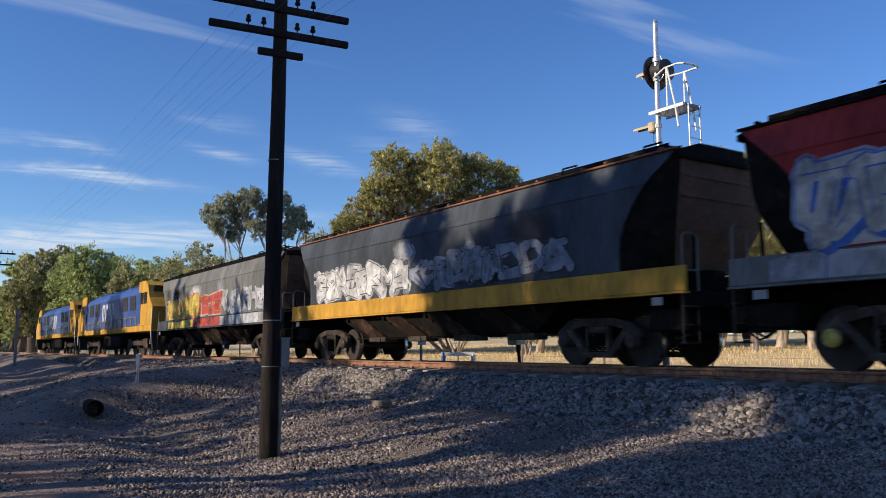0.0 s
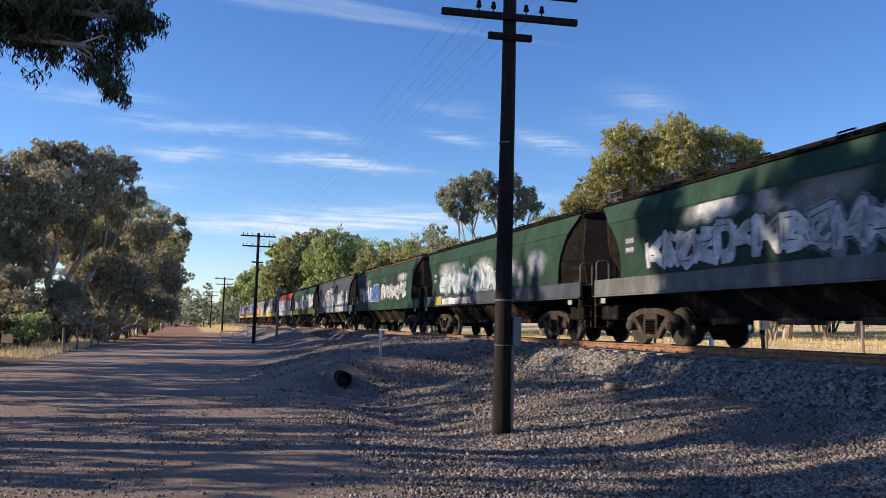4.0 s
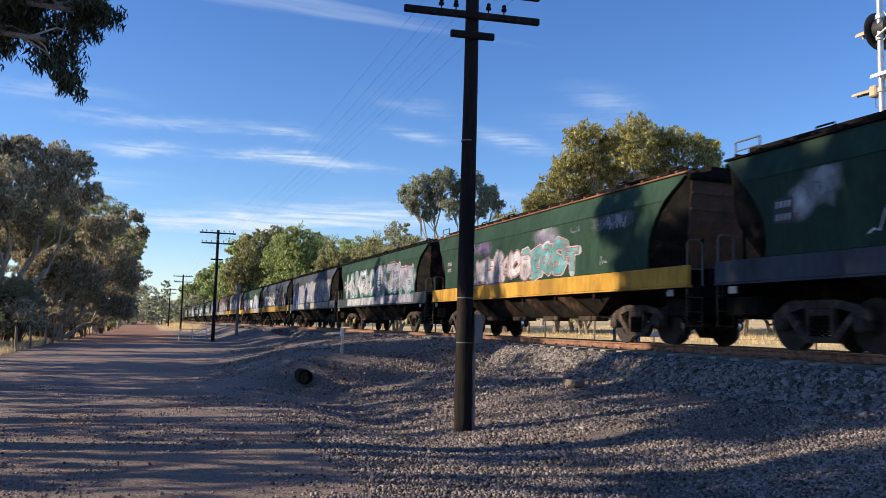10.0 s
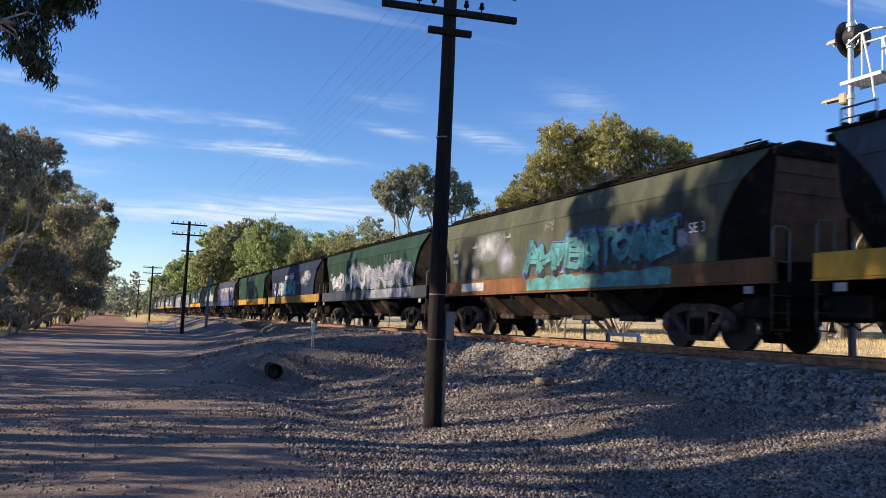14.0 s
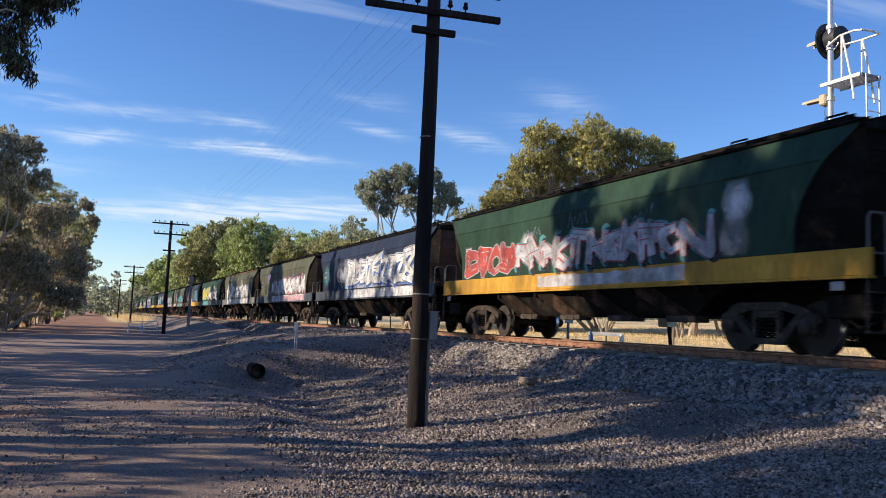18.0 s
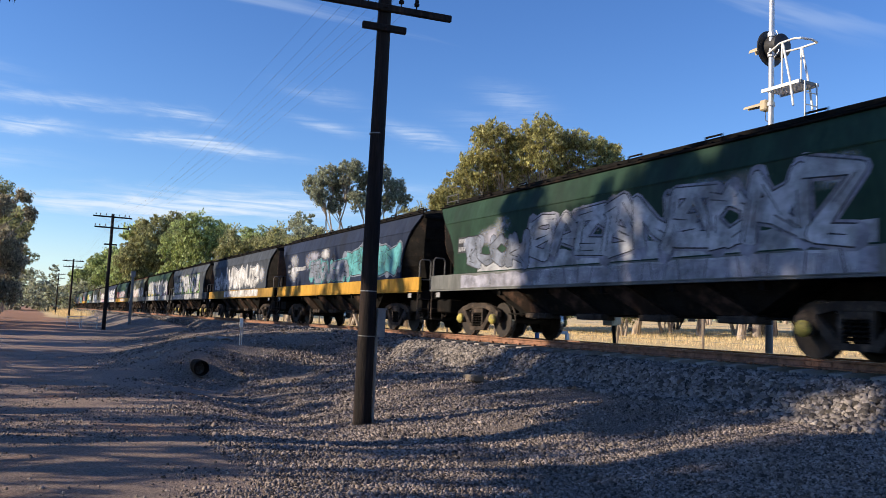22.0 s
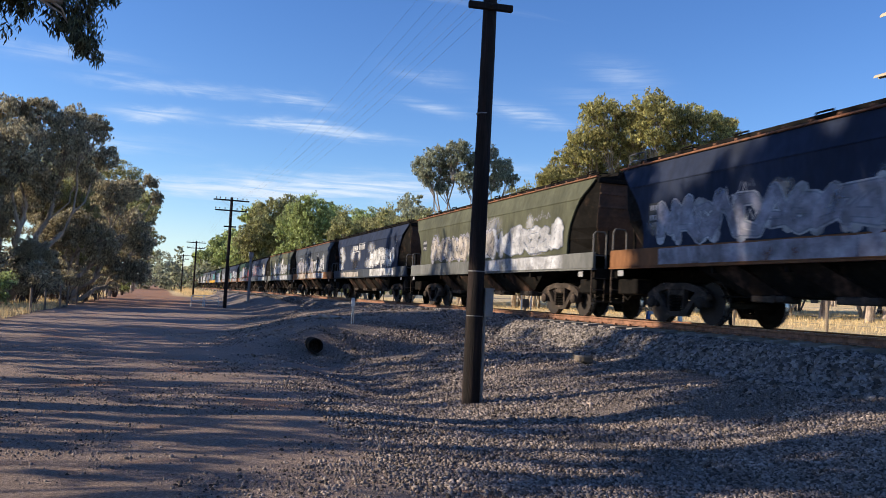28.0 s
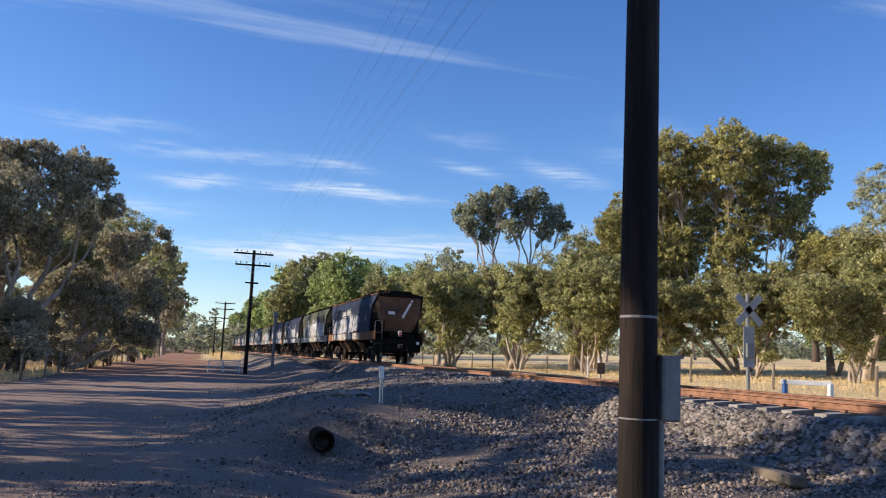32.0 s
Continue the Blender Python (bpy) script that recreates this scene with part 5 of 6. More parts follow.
def side_sheet(side):
    zs = [1.70, 2.05, 2.3, 2.55, 2.8, 3.0, 3.18, 3.35, 3.52, 3.70]
    s = Shape()
    cols = [-1, -0.75, -0.5, -0.25, 0, 0.25, 0.5, 0.75, 1]
    vs, fs = [], []
    for off in (0.0, 0.05):
        for z in zs:
            for c in cols:
                vs.append((side * (side_x(z) - off), end_y(z) * c, z))
    n, m = len(cols), len(zs)
    for k in (0, 1):
        for i in range(m - 1):
            for j in range(n - 1):
                a = k * n * m + i * n + j
                fs.append((a, a + 1, a + n + 1, a + n))
    b = n * m
    for i in range(m - 1):
        for j in (0, n - 1):
            a = i * n + j
            fs.append((a, a + n, a + n + b, a + b))
    for j in range(n - 1):
        for i in (0, m - 1):
            a = i * n + j
            fs.append((a, a + 1, a + 1 + b, a + b))
    s.add(vs, fs)
    # raised seam under the roof strip, and thin weld seams between the plates
    s.box((min(side * SIDE, side * (SIDE + 0.014)), -7.2, 3.165), (max(side * SIDE, side * (SIDE + 0.014)), 7.2, 3.190))
    return s


def wheelset_shape():
    s = Shape()
    for sx in (-1, 1):
        m = pose(sx * 0.75, 0, 0.46, 0, sx * 90, 0)
        s.lathe([(0.10, -0.085), (0.17, -0.07), (0.20, -0.02), (0.34, -0.012), (0.39, -0.06), (0.49, -0.06), (0.49, -0.035), (0.462, -0.02)], m, 24)
        s.lathe([(0.460, -0.019), (0.455, 0.07)], m, 24, mi=1)
        s.lathe([(0.455, 0.072), (0.39, 0.073), (0.34, 0.025), (0.20, 0.03), (0.16, 0.08), (0.10, 0.085)], m, 24)
    s.tube([(-1.02, 0, 0.46), (1.02, 0, 0.46)], 0.075, 12)
    return s


def bogie_frame_shape(side):
    """One cast side frame with its two windows, springs and axle boxes."""
    s = Shape()
    x0, x1 = (side * 1.04 - 0.06, side * 1.04 + 0.06)
    P = lambda o, mi=0, a=x0, b=x1: s.prism(o, a, b, "x", mi)
    P([(-1.10, 0.66), (-1.10, 0.54), (-0.80, 0.66), (-0.36, 0.76), (0.36, 0.76), (0.80, 0.66), (1.10, 0.54), (1.10, 0.66), (0.85, 0.80), (0.38, 0.90), (-0.38, 0.90), (-0.85, 0.80)])
    P([(-0.84, 0.68), (-0.70, 0.71), (-0.30, 0.30), (-0.38, 0.17)])
    P([(0.84, 0.68), (0.38, 0.17), (0.30, 0.30), (0.70, 0.71)])
    P([(-0.40, 0.16), (0.40, 0.16), (0.40, 0.27), (-0.40, 0.27)])
    for y in (-0.27, 0.27):
        P([(y - 0.035, 0.26), (y + 0.035, 0.26), (y + 0.035, 0.78), (y - 0.035, 0.78)])
    s.box((x0 + 0.005, -0.24, 0.62), (x1 - 0.005, 0.24, 0.76), cham=0.02)
    for y in (-0.90, 0.90):
        s.box((x0 - 0.01, y - 0.14, 0.36), (x1 + 0.01, y + 0.14, 0.64), cham=0.03)
    return s


def build_bogie_meshes():
    b = Shape().box((-0.98, -0.20, 0.62), (0.98, 0.20, 0.92), cham=0.04)
    b.lathe([(0.3, 0.92), (0.3, 1.0)], pose(0, 0, 0), 16)
    for y in (-0.42, 0.42):
        b.box((-0.85, y - 0.05, 0.42), (0.85, y + 0.05, 0.52), cham=0.02)
    b.box((-0.58, -1.45, 0.55), (0.58, 1.45, 0.90), cham=0.04)
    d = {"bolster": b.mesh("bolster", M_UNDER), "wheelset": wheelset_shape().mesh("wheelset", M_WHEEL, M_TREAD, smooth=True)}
    for side in (-1, 1):
        d[side] = bogie_frame_shape(side).mesh("side_frame", M_BOGIE)
    coil = [(0.062 * math.cos(k * 0.785), 0.062 * math.sin(k * 0.785), 0.27 + 0.35 * k / 40) for k in range(41)]
    d["spring"] = Shape().tube(coil, 0.019, 5).mesh("coil_spring", M_UNDER, smooth=True)
    for k, m in (("cap", M_BOGIE), ("cap_yellow", M_CAPYEL)):
        d[k] = Shape().lathe([(0.135, 0), (0.135, 0.05), (0.10, 0.085), (0.04, 0.095)], pose(0, 0, 0, 0, -90, 0), 14).mesh("axle_cap", m, smooth=True)
    return d


BOG = build_bogie_meshes()


def bogie(parent, y, yellow, axles=(-0.90, 0.90)):
    b = part("bogie", BOG["bolster"], None, parent)
    b.location.y = y
    for side in (-1, 1):
        part("side_frame", BOG[side], None, b)
        for y in (-0.155, 0.0, 0.155):
            part("coil_spring", BOG["spring"], None, b).location = (side * 1.06, y, 0)
    for a in axles:
        w = part("wheelset", BOG["wheelset"], None, b)
        w.location.y = a
        for side in (-1, 1):
            c = part("axle_cap", BOG["cap_yellow" if yellow else "cap"], None, b)
            c.matrix_basis = pose(side * 1.11, a, 0.47, 0, 0, 0 if side < 0 else 180)
    return b


def build_wagon_meshes():
    d = {}
    for side in (-1, 1):
        d["side", side] = side_sheet(side)
        x = side * SIDE
        sl = Shape().box((min(x, x - side * 0.09), -8.12, 1.27), (max(x, x - side * 0.09) + (0 if side < 0 else 0.0), 8.12, 1.695), cham=0.012)
        sl.box((min(x + side * 0.03, x - side * 0.12), -8.12, 1.23), (max(x + side * 0.03, x - side * 0.12), 8.12, 1.268))
        d["sill", side] = sl
    for e in (-1, 1):
        s = Shape()
        rows = [(1.13, 7.93, 3.62), (1.13, 7.82, 2.70), (1.10, 7.75, 2.40), (0.82, 7.45, 1.70)]
        vs = [(k * x, e * y, z) for x, y, z in rows for k in (-1, 1)]
        vs += [(x, y - e * 0.05, z) for x, y, z in vs]
        fs = [(2 * i, 2 * i + 1, 2 * i + 3, 2 * i + 2) for i in range(3)]
        fs += [tuple(q + 8 for q in f) for f in fs] + [(2 * i + k, 2 * i + 2 + k, 2 * i + 10 + k, 2 * i + 8 + k) for i in range(3) for k in (0, 1)] + [(0, 1, 9, 8), (6, 7, 15, 14)]
        s.add(vs, fs)
        # stiffening ribs across the sheet
        for z, y in ((3.30, 7.885), (2.95, 7.845)):
            s.box((-1.10, min(e * y, e * (y + 0.03)), z - 0.03), (1.10, max(e * y, e * (y + 0.03)), z + 0.03))
        d["slope", e] = s
        for side in (-1, 1):
            gs = Shape()
            zs = [3.62, 3.3, 3.0, 2.70, 2.40, 2.1, 1.72]
            def sheet(z):
                for (x0, y0, z0), (x1, y1, z1) in zip(rows, rows[1:]):
                    if z >= z1 - 1e-6:
                        t = (z0 - z) / (z0 - z1)
                        return x0 + (x1 - x0) * t, y0 + (y1 - y0) * t
                return rows[-1][:2]
            vs = []
            for z in zs:
                ax, ay = sheet(z)
                vs += [(side * (side_x(z) - 0.055), e * (end_y(z) - 0.05), z), (side * ax, e * (ay - 0.01), z)]
            m = len(vs)
            vs += [(x - side * 0.03, y - e * 0.04, z) for x, y, z in vs]
            fs = [(2 * i, 2 * i + 1, 2 * i + 3, 2 * i + 2) for i in range(len(zs) - 1)]
            fs += [tuple(q + m for q in f) for f in fs] + [(2 * i + k, 2 * i + 2 + k, 2 * i + 2 + k + m, 2 * i + k + m) for i in range(len(zs) - 1) for k in (0, 1)] + [(0, 1, m + 1, m), (m - 2, m - 1, 2 * m - 1, 2 * m - 2)]
            gs.add(vs, fs)
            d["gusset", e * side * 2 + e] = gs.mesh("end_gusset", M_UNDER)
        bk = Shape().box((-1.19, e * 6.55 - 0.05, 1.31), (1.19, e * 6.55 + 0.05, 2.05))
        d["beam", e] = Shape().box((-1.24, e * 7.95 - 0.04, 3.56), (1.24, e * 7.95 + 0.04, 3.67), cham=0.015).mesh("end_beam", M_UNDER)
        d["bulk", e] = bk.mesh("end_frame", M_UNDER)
        h = Shape().box((-1.30, e * 8.0 - 0.09, 1.0), (1.30, e * 8.0 + 0.09, 1.28), cham=0.02)
        h.box((-1.30, min(e * 6.3, e * 8.0), 1.282), (1.30, max(e * 6.3, e * 8.0), 1.31))
        h.box((-0.5, e * 7.75 - 0.16, 1.31), (-0.05, e * 7.75 + 0.16, 1.68), cham=0.03)
        h.box((0.15, e * 7.70 - 0.12, 1.31), (0.95, e * 7.70 + 0.12, 1.60), cham=0.03)
        h.tube([(-0.85, e * 7.86, 1.31), (-0.85, e * 7.90, 2.3)], 0.035, 6)
        h.box((-1.22, min(e * 7.15, e * 8.0), 0.62), (1.22, max(e * 7.15, e * 8.0), 0.998), cham=0.03)
        for x in (-1.15, 1.15):
            h.tube([(x, e * 7.3, 0.75), (x * 0.96, e * 7.7, 0.48), (x * 0.9, e * 8.0, 0.60)], 0.022, 6)
        d["head", e] = h.mesh("end_platform", M_UNDER)
        c = Shape().box((-0.13, e * 8.25 - 0.28, 0.80), (0.13, e * 8.25 + 0.28, 1.04), cham=0.04)
        c.tube([(0.4, e * 8.05, 1.0), (0.42, e * 8.3, 0.7), (0.3, e * 8.5, 0.72)], 0.03, 6)
        d["coupler", e] = c.mesh("coupler", M_BOGIE)
        r = Shape()
        for x in (-1.36, -0.98):
            r.tube([(x, e * 8.06, 1.28), (x, e * 8.06, 2.16)], 0.021, 8)
        r.tube([(-1.36, e * 8.06, 2.16), (-1.30, e * 8.06, 2.24), (-1.04, e * 8.06, 2.24), (-0.98, e * 8.06, 2.16)], 0.021, 8)
        r.tube([(-1.36, e * 8.06, 1.62), (-0.98, e * 8.06, 1.62)], 0.018, 8)
        d["handrail", e] = r.mesh("handrail", M_HANDRAIL, smooth=True)
        t = Shape()
        for x in (-1.38, -1.0):
            t.tube([(x, e * 8.06, 1.28), (x, e * 8.06, 0.40)], 0.022, 6)
        for z in (0.42, 0.72, 1.02):
            t.box((-1.38, e * 8.06 - 0.05, z - 0.012), (-1.0, e * 8.06 + 0.05, z + 0.012))
        d["step", e] = t.mesh("foot_step", M_BOGIE)
        d["plate", e] = Shape().box((-SIDE - 0.034, e * 7.55 - 0.12, 1.05), (-SIDE - 0.018, e * 7.55 + 0.12, 1.19), cham=0.004).mesh("label_plate", M_DULL)
    roof = Shape()
    ys = (-7.9, 7.9)
    sec = [(-1.25, 3.68), (-0.62, 3.80), (-0.60, 3.90), (0.60, 3.90), (0.62, 3.80), (1.25, 3.68), (1.25, 3.64), (-1.25, 3.64)]
    roof.prism(sec, ys[0], ys[1], "y")
    d["roof"] = roof.mesh("roof", M_UNDER)
    co = Shape()
    co.box((-1.30, -7.95, 3.702), (-1.20, 7.95, 3.745), cham=0.01)
    for k in range(24):
        y = -7.6 + k * 0.66
        co.box((-1.305, y - 0.03, 3.745), (-1.18, y + 0.03, 3.79))
    d["edge"] = co
    wk = Shape()
    for k in range(40):
        y = -7.4 + k * 0.38
        wk.box((-0.95, y - 0.02, 3.905), (-0.62, y + 0.02, 3.93))
    for x in (-0.96, -0.63):
        wk.box((x, -7.5, 3.86), (x + 0.03, 7.6, 3.94))
    d["walkway"] = wk.mesh("roof_walkway", M_UNDER)
    hp = Shape().tube([(-1.02, -0.22, 3.72), (-1.02, -0.20, 3.96), (-1.02, 0.20, 3.96), (-1.02, 0.22, 3.72)], 0.022, 6)
    d["hoop"] = hp.mesh("roof_grab_rail", M_UNDER)
    er = Shape().tube([(-1.12, -0.34, 3.72), (-1.12, -0.34, 4.08), (-1.12, 0.34, 4.08), (-1.12, 0.34, 3.72)], 0.020, 6)
    er.tube([(-1.12, -0.34, 3.90), (-1.12, 0.34, 3.90)], 0.014, 6)
    d["end_rail"] = er.mesh("roof_end_rail", M_HANDRAIL)
    ht = Shape().box((-0.55, -1.2, 3.90), (0.55, 1.2, 3.965), cham=0.02)
    d["hatch"] = ht.mesh("roof_hatch", M_ROOFRUST)
    cs = Shape().box((-0.30, -8.0, 0.92), (0.30, 8.0, 1.26), cham=0.02)
    for y in (-4.2, -2.1, 0.0, 2.1, 4.2):
        cs.box((-1.34, y - 0.05, 1.08), (1.34, y + 0.05, 1.26))
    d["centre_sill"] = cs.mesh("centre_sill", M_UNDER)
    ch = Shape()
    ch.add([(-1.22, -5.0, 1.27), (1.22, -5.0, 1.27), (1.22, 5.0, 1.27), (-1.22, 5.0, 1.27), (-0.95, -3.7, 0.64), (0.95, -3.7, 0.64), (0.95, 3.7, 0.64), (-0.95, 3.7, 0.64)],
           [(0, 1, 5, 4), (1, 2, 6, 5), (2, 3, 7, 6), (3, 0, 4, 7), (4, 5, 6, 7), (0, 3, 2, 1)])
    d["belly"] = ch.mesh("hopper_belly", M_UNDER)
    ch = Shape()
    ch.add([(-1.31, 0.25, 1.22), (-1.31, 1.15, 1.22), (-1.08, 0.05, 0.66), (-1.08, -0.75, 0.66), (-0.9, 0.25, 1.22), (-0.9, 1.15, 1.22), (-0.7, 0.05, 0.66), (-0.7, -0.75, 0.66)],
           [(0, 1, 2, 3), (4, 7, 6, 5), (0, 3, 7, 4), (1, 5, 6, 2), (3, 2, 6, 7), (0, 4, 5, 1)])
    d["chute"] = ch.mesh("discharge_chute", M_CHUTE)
    gt = Shape().box((-1.10, -0.80, 0.52), (-0.70, 0.10, 0.65), cham=0.02)
    gt.lathe([(0.08, 0), (0.08, 0.05)], pose(-1.12, -0.5, 0.585, 0, 90, 0), 10)
    d["gate"] = gt.mesh("chute_gate", M_BOGIE)
    tk = Shape().tube([(-0.85, 2.0, 0.86), (-0.85, 3.1, 0.86)], 0.17, 14)
    d["tank"] = tk.mesh("air_reservoir", M_UNDER, smooth=True)
    br = Shape().tube([(-0.9, -4.4, 0.62), (-0.9, 4.4, 0.62)], 0.02, 6)
    br.box((-0.98, -2.9, 0.70), (-0.72, -2.35, 1.0), cham=0.03)
    d["brake"] = br.mesh("brake_rigging", M_UNDER)
    return d


WAG = build_wagon_meshes()
for key in list(WAG):
    if isinstance(key, tuple) and key[0] == "slope":
        shp = WAG.pop(key)
        for k, m in (("rust", M_RUSTSHEET), ("dark", M_UNDER), ("grey", M_CHUTE)):
            WAG["slope_" + k, key[1]] = shp.mesh("slope_sheet", m)
    if isinstance(key, tuple) and key[0] in ("side", "sill"):
        shp = WAG.pop(key)
        WAG[key] = {k: shp.mesh("side_sheet" if key[0] == "side" else "side_sill", PAINT[k]) for k in PAINT}
for k, m in (("rust", M_ROOFRUST), ("dark", M_UNDER)):
    WAG["edge_" + k] = WAG["edge"].mesh("roof_edge", m)


# ---- sprayed lettering: rounded strokes with a dark outline, in layers a hair apart ----
# letter-like shapes in a unit cell, as thick strokes
GLYPHS = [
    [[(0.08, 0), (0.10, 1)], [(0.95, 1), (0.55, 0.72), (0.15, 0.5), (0.5, 0.35), (0.98, 0)]],
    [[(0, 0), (0.2, 0.55), (0.45, 1), (0.7, 0.5), (1, 0)], [(0.25, 0.35), (0.75, 0.32)]],
    [[(0.95, 0.9), (0.5, 1), (0.1, 0.75), (0.4, 0.52), (0.85, 0.35), (0.6, 0.04), (0.05, 0.06)]],
    [[(0.12, 0), (0.08, 1)], [(0.08, 0.98), (0.6, 0.95), (0.95, 0.55), (0.7, 0.08), (0.12, 0.02)]],
    [[(0.95, 0.98), (0.12, 0.95), (0.05, 0.5), (0.1, 0.02), (0.98, 0.05)], [(0.1, 0.5), (0.75, 0.52)]],
    [[(0.1, 0), (0.08, 1), (0.5, 0.45), (0.92, 0), (0.95, 1)]],
    [[(0.5, 1), (0.1, 0.7), (0.1, 0.3), (0.5, 0), (0.9, 0.3), (0.9, 0.72), (0.5, 1)]],
    [[(0.1, 0), (0.1, 1), (0.65, 0.95), (0.8, 0.65), (0.2, 0.5), (0.95, 0)]],
    [[(0.1, 1), (0.1, 0)], [(0.9, 1), (0.92, 0)], [(0.1, 0.5), (0.9, 0.55)]],
    [[(0.08, 1), (0.12, 0.3), (0.5, 0), (0.88, 0.3), (0.92, 1)]],
    [[(0.05, 0.98), (0.95, 0.95)], [(0.5, 0.95), (0.45, 0)]],
    [[(0.05, 0), (0.15, 1), (0.5, 0.4), (0.85, 1), (0.95, 0)]],
    [[(0.05, 0.95), (0.9, 0.98), (0.15, 0.1), (0.98, 0.04)]],
]


def spray(parent, rs, y0, y1, z0, z1, fill, line, back="", letters=6, shade="", face=SIDE, lean=0.0):
    """A piece of sprayed lettering on the near side, running from y1 (front) back to y0."""
    mats = [line, fill, back or fill, shade or line]
    s = Shape()
    lift = [0.003]

    def disc(y, z, r, mi, n=10):
        x = -face - lift[0]
        lift[0] += 0.00002
        s.add([(x, y + r * math.cos(6.2832 * k / n), z + r * math.sin(6.2832 * k / n)) for k in range(n)], [tuple(range(n))], mi)

    def bar(a, b, r0, r1, mi):
        x = -face - lift[0]
        lift[0] += 0.00002
        d = (Vector(b) - Vector(a))
        if d.length < 1e-4:
            return
        d = Vector((-d.y, d.x)).normalized()
        s.add([(x, a[0] + d.x * r0, a[1] + d.y * r0), (x, b[0] + d.x * r1, b[1] + d.y * r1), (x, b[0] - d.x * r1, b[1] - d.y * r1), (x, a[0] - d.x * r0, a[1] - d.y * r0)], [(0, 1, 2, 3)], mi)

    cap = 3.14 if face == SIDE else 9
    tall = z1 - z0
    letters = max(3, round((y1 - y0) / (0.62 * tall + 0.08)))
    w = (y1 - y0) / letters
    t = min(0.15 * w, 0.11 * tall) * rs.uniform(0.9, 1.2)
    o = min(0.026, 0.28 * t)
    sharp = rs.random() < 0.65
    cells = []
    for i in range(letters):
        top, bot, half = z1 - rs.uniform(0, 0.22) * tall, z0 + rs.uniform(0, 0.12) * tall, w * rs.uniform(0.55, 0.80)
        cy = y1 - (i + 0.5) * w
        strokes = []
        for g in rs.sample(GLYPHS, 2)[:rs.choice((1, 2, 2))]:
            for st in g:
                pts = []
                for a, b in st:
                    zz = bot + t + (top - bot - 2 * t) * (b + rs.uniform(-0.13, 0.13))
                    pts.append((cy - (a - 0.5) * 2 * (half - t * 0.6) + lean * (zz - z0) + rs.uniform(-0.16, 0.16) * w, min(max(zz, z0 + t * 0.8), cap - t - o)))
                strokes.append((pts, [t * rs.uniform(0.55, 1.35) for q in pts]))
        cells.append(strokes)

    def lay(strokes, grow, mi, dy=0.0, dz=0.0, ends=True):
        for pts, ws in strokes:
            for (a, wa), (b, wb) in zip(zip(pts, ws), zip(pts[1:], ws[1:])):
                bar((a[0] + dy, a[1] + dz), (b[0] + dy, b[1] + dz), wa + grow, wb + grow, mi)
            for k, (a, wa) in enumerate(zip(pts, ws)):
                if ends or 0 < k < len(pts) - 1:
                    disc(a[0] + dy, a[1] + dz, wa + grow, mi, 8)

    # the ground colour that surrounds the whole piece, and its block shadow
    for strokes in cells:
        lay(strokes, min(0.07, 0.06 * tall) if back else 0.02, 2 if back else 0)
    lift[0] += 0.0008
    if shade:
        for strokes in cells:
            lay(strokes, o, 3, -0.10, -0.06)
        lift[0] += 0.0008
    slots = [SPRAY[m] for m in mats]
    piece = part("graffiti", s, slots, parent)
    for strokes in cells:
        s = Shape()
        lay(strokes, o, 0, ends=not sharp)
        lift[0] += 0.0004
        lay(strokes, 0.0, 1, ends=not sharp)
        lift[0] += 0.0004
        for pts, ws in strokes:      # inner lines, cuts and highlights
            for rep in range(2):
                k = rs.randrange(len(pts) - 1)
                a, b = pts[k], pts[k + 1]
                f0, f1 = rs.uniform(0.0, 0.3), rs.uniform(0.5, 0.95)
                q = ws[k] * rs.uniform(-0.6, 0.6)
                bar((a[0] + (b[0] - a[0]) * f0 + q, a[1] + (b[1] - a[1]) * f0), (a[0] + (b[0] - a[0]) * f1 + q, a[1] + (b[1] - a[1]) * f1), 0.014, 0.008, rs.choice((0, 0, 2, 3)))
        lift[0] += 0.0003
        part("graffiti_letter", s, slots, piece)
    return piece


def soft_spray(name, colour):
    """Paint that fades out towards the rim of each puff."""
    m = bpy.data.materials.new(name)
    m.use_nodes = True
    nt = m.node_tree
    N, L = nt.nodes.new, nt.links.new
    b = nt.nodes["Principled BSDF"]
    b.inputs["Base Color"].default_value, b.inputs["Roughness"].default_value = (*colour, 1), 0.65
    at, tc, nz, mul, tr, mx = N("ShaderNodeAttribute"), N("ShaderNodeTexCoord"), N("ShaderNodeTexNoise"), N("ShaderNodeMath"), N("ShaderNodeBsdfTransparent"), N("ShaderNodeMixShader")
    at.attribute_name = "soft"
    mul.operation = "MULTIPLY"
    nz.inputs["Scale"].default_value, nz.inputs["Detail"].default_value = 3.0, 4.0
    L(tc.outputs["Object"], nz.inputs["Vector"])
    L(at.outputs["Fac"], mul.inputs[0]), L(nz.outputs["Fac"], mul.inputs[1])
    mul.use_clamp = True
    L(mul.outputs[0], mx.inputs[0]), L(tr.outputs[0], mx.inputs[1]), L(b.outputs[0], mx.inputs[2])
    L(mx.outputs[0], nt.nodes["Material Output"].inputs[0])
    return m


SOFT = {k: soft_spray("soft_spray_" + k, SPRAYS[k]) for k in ("silver", "lilac", "white", "skin", "ink", "teal", "violet", "green", "red", "blue")}


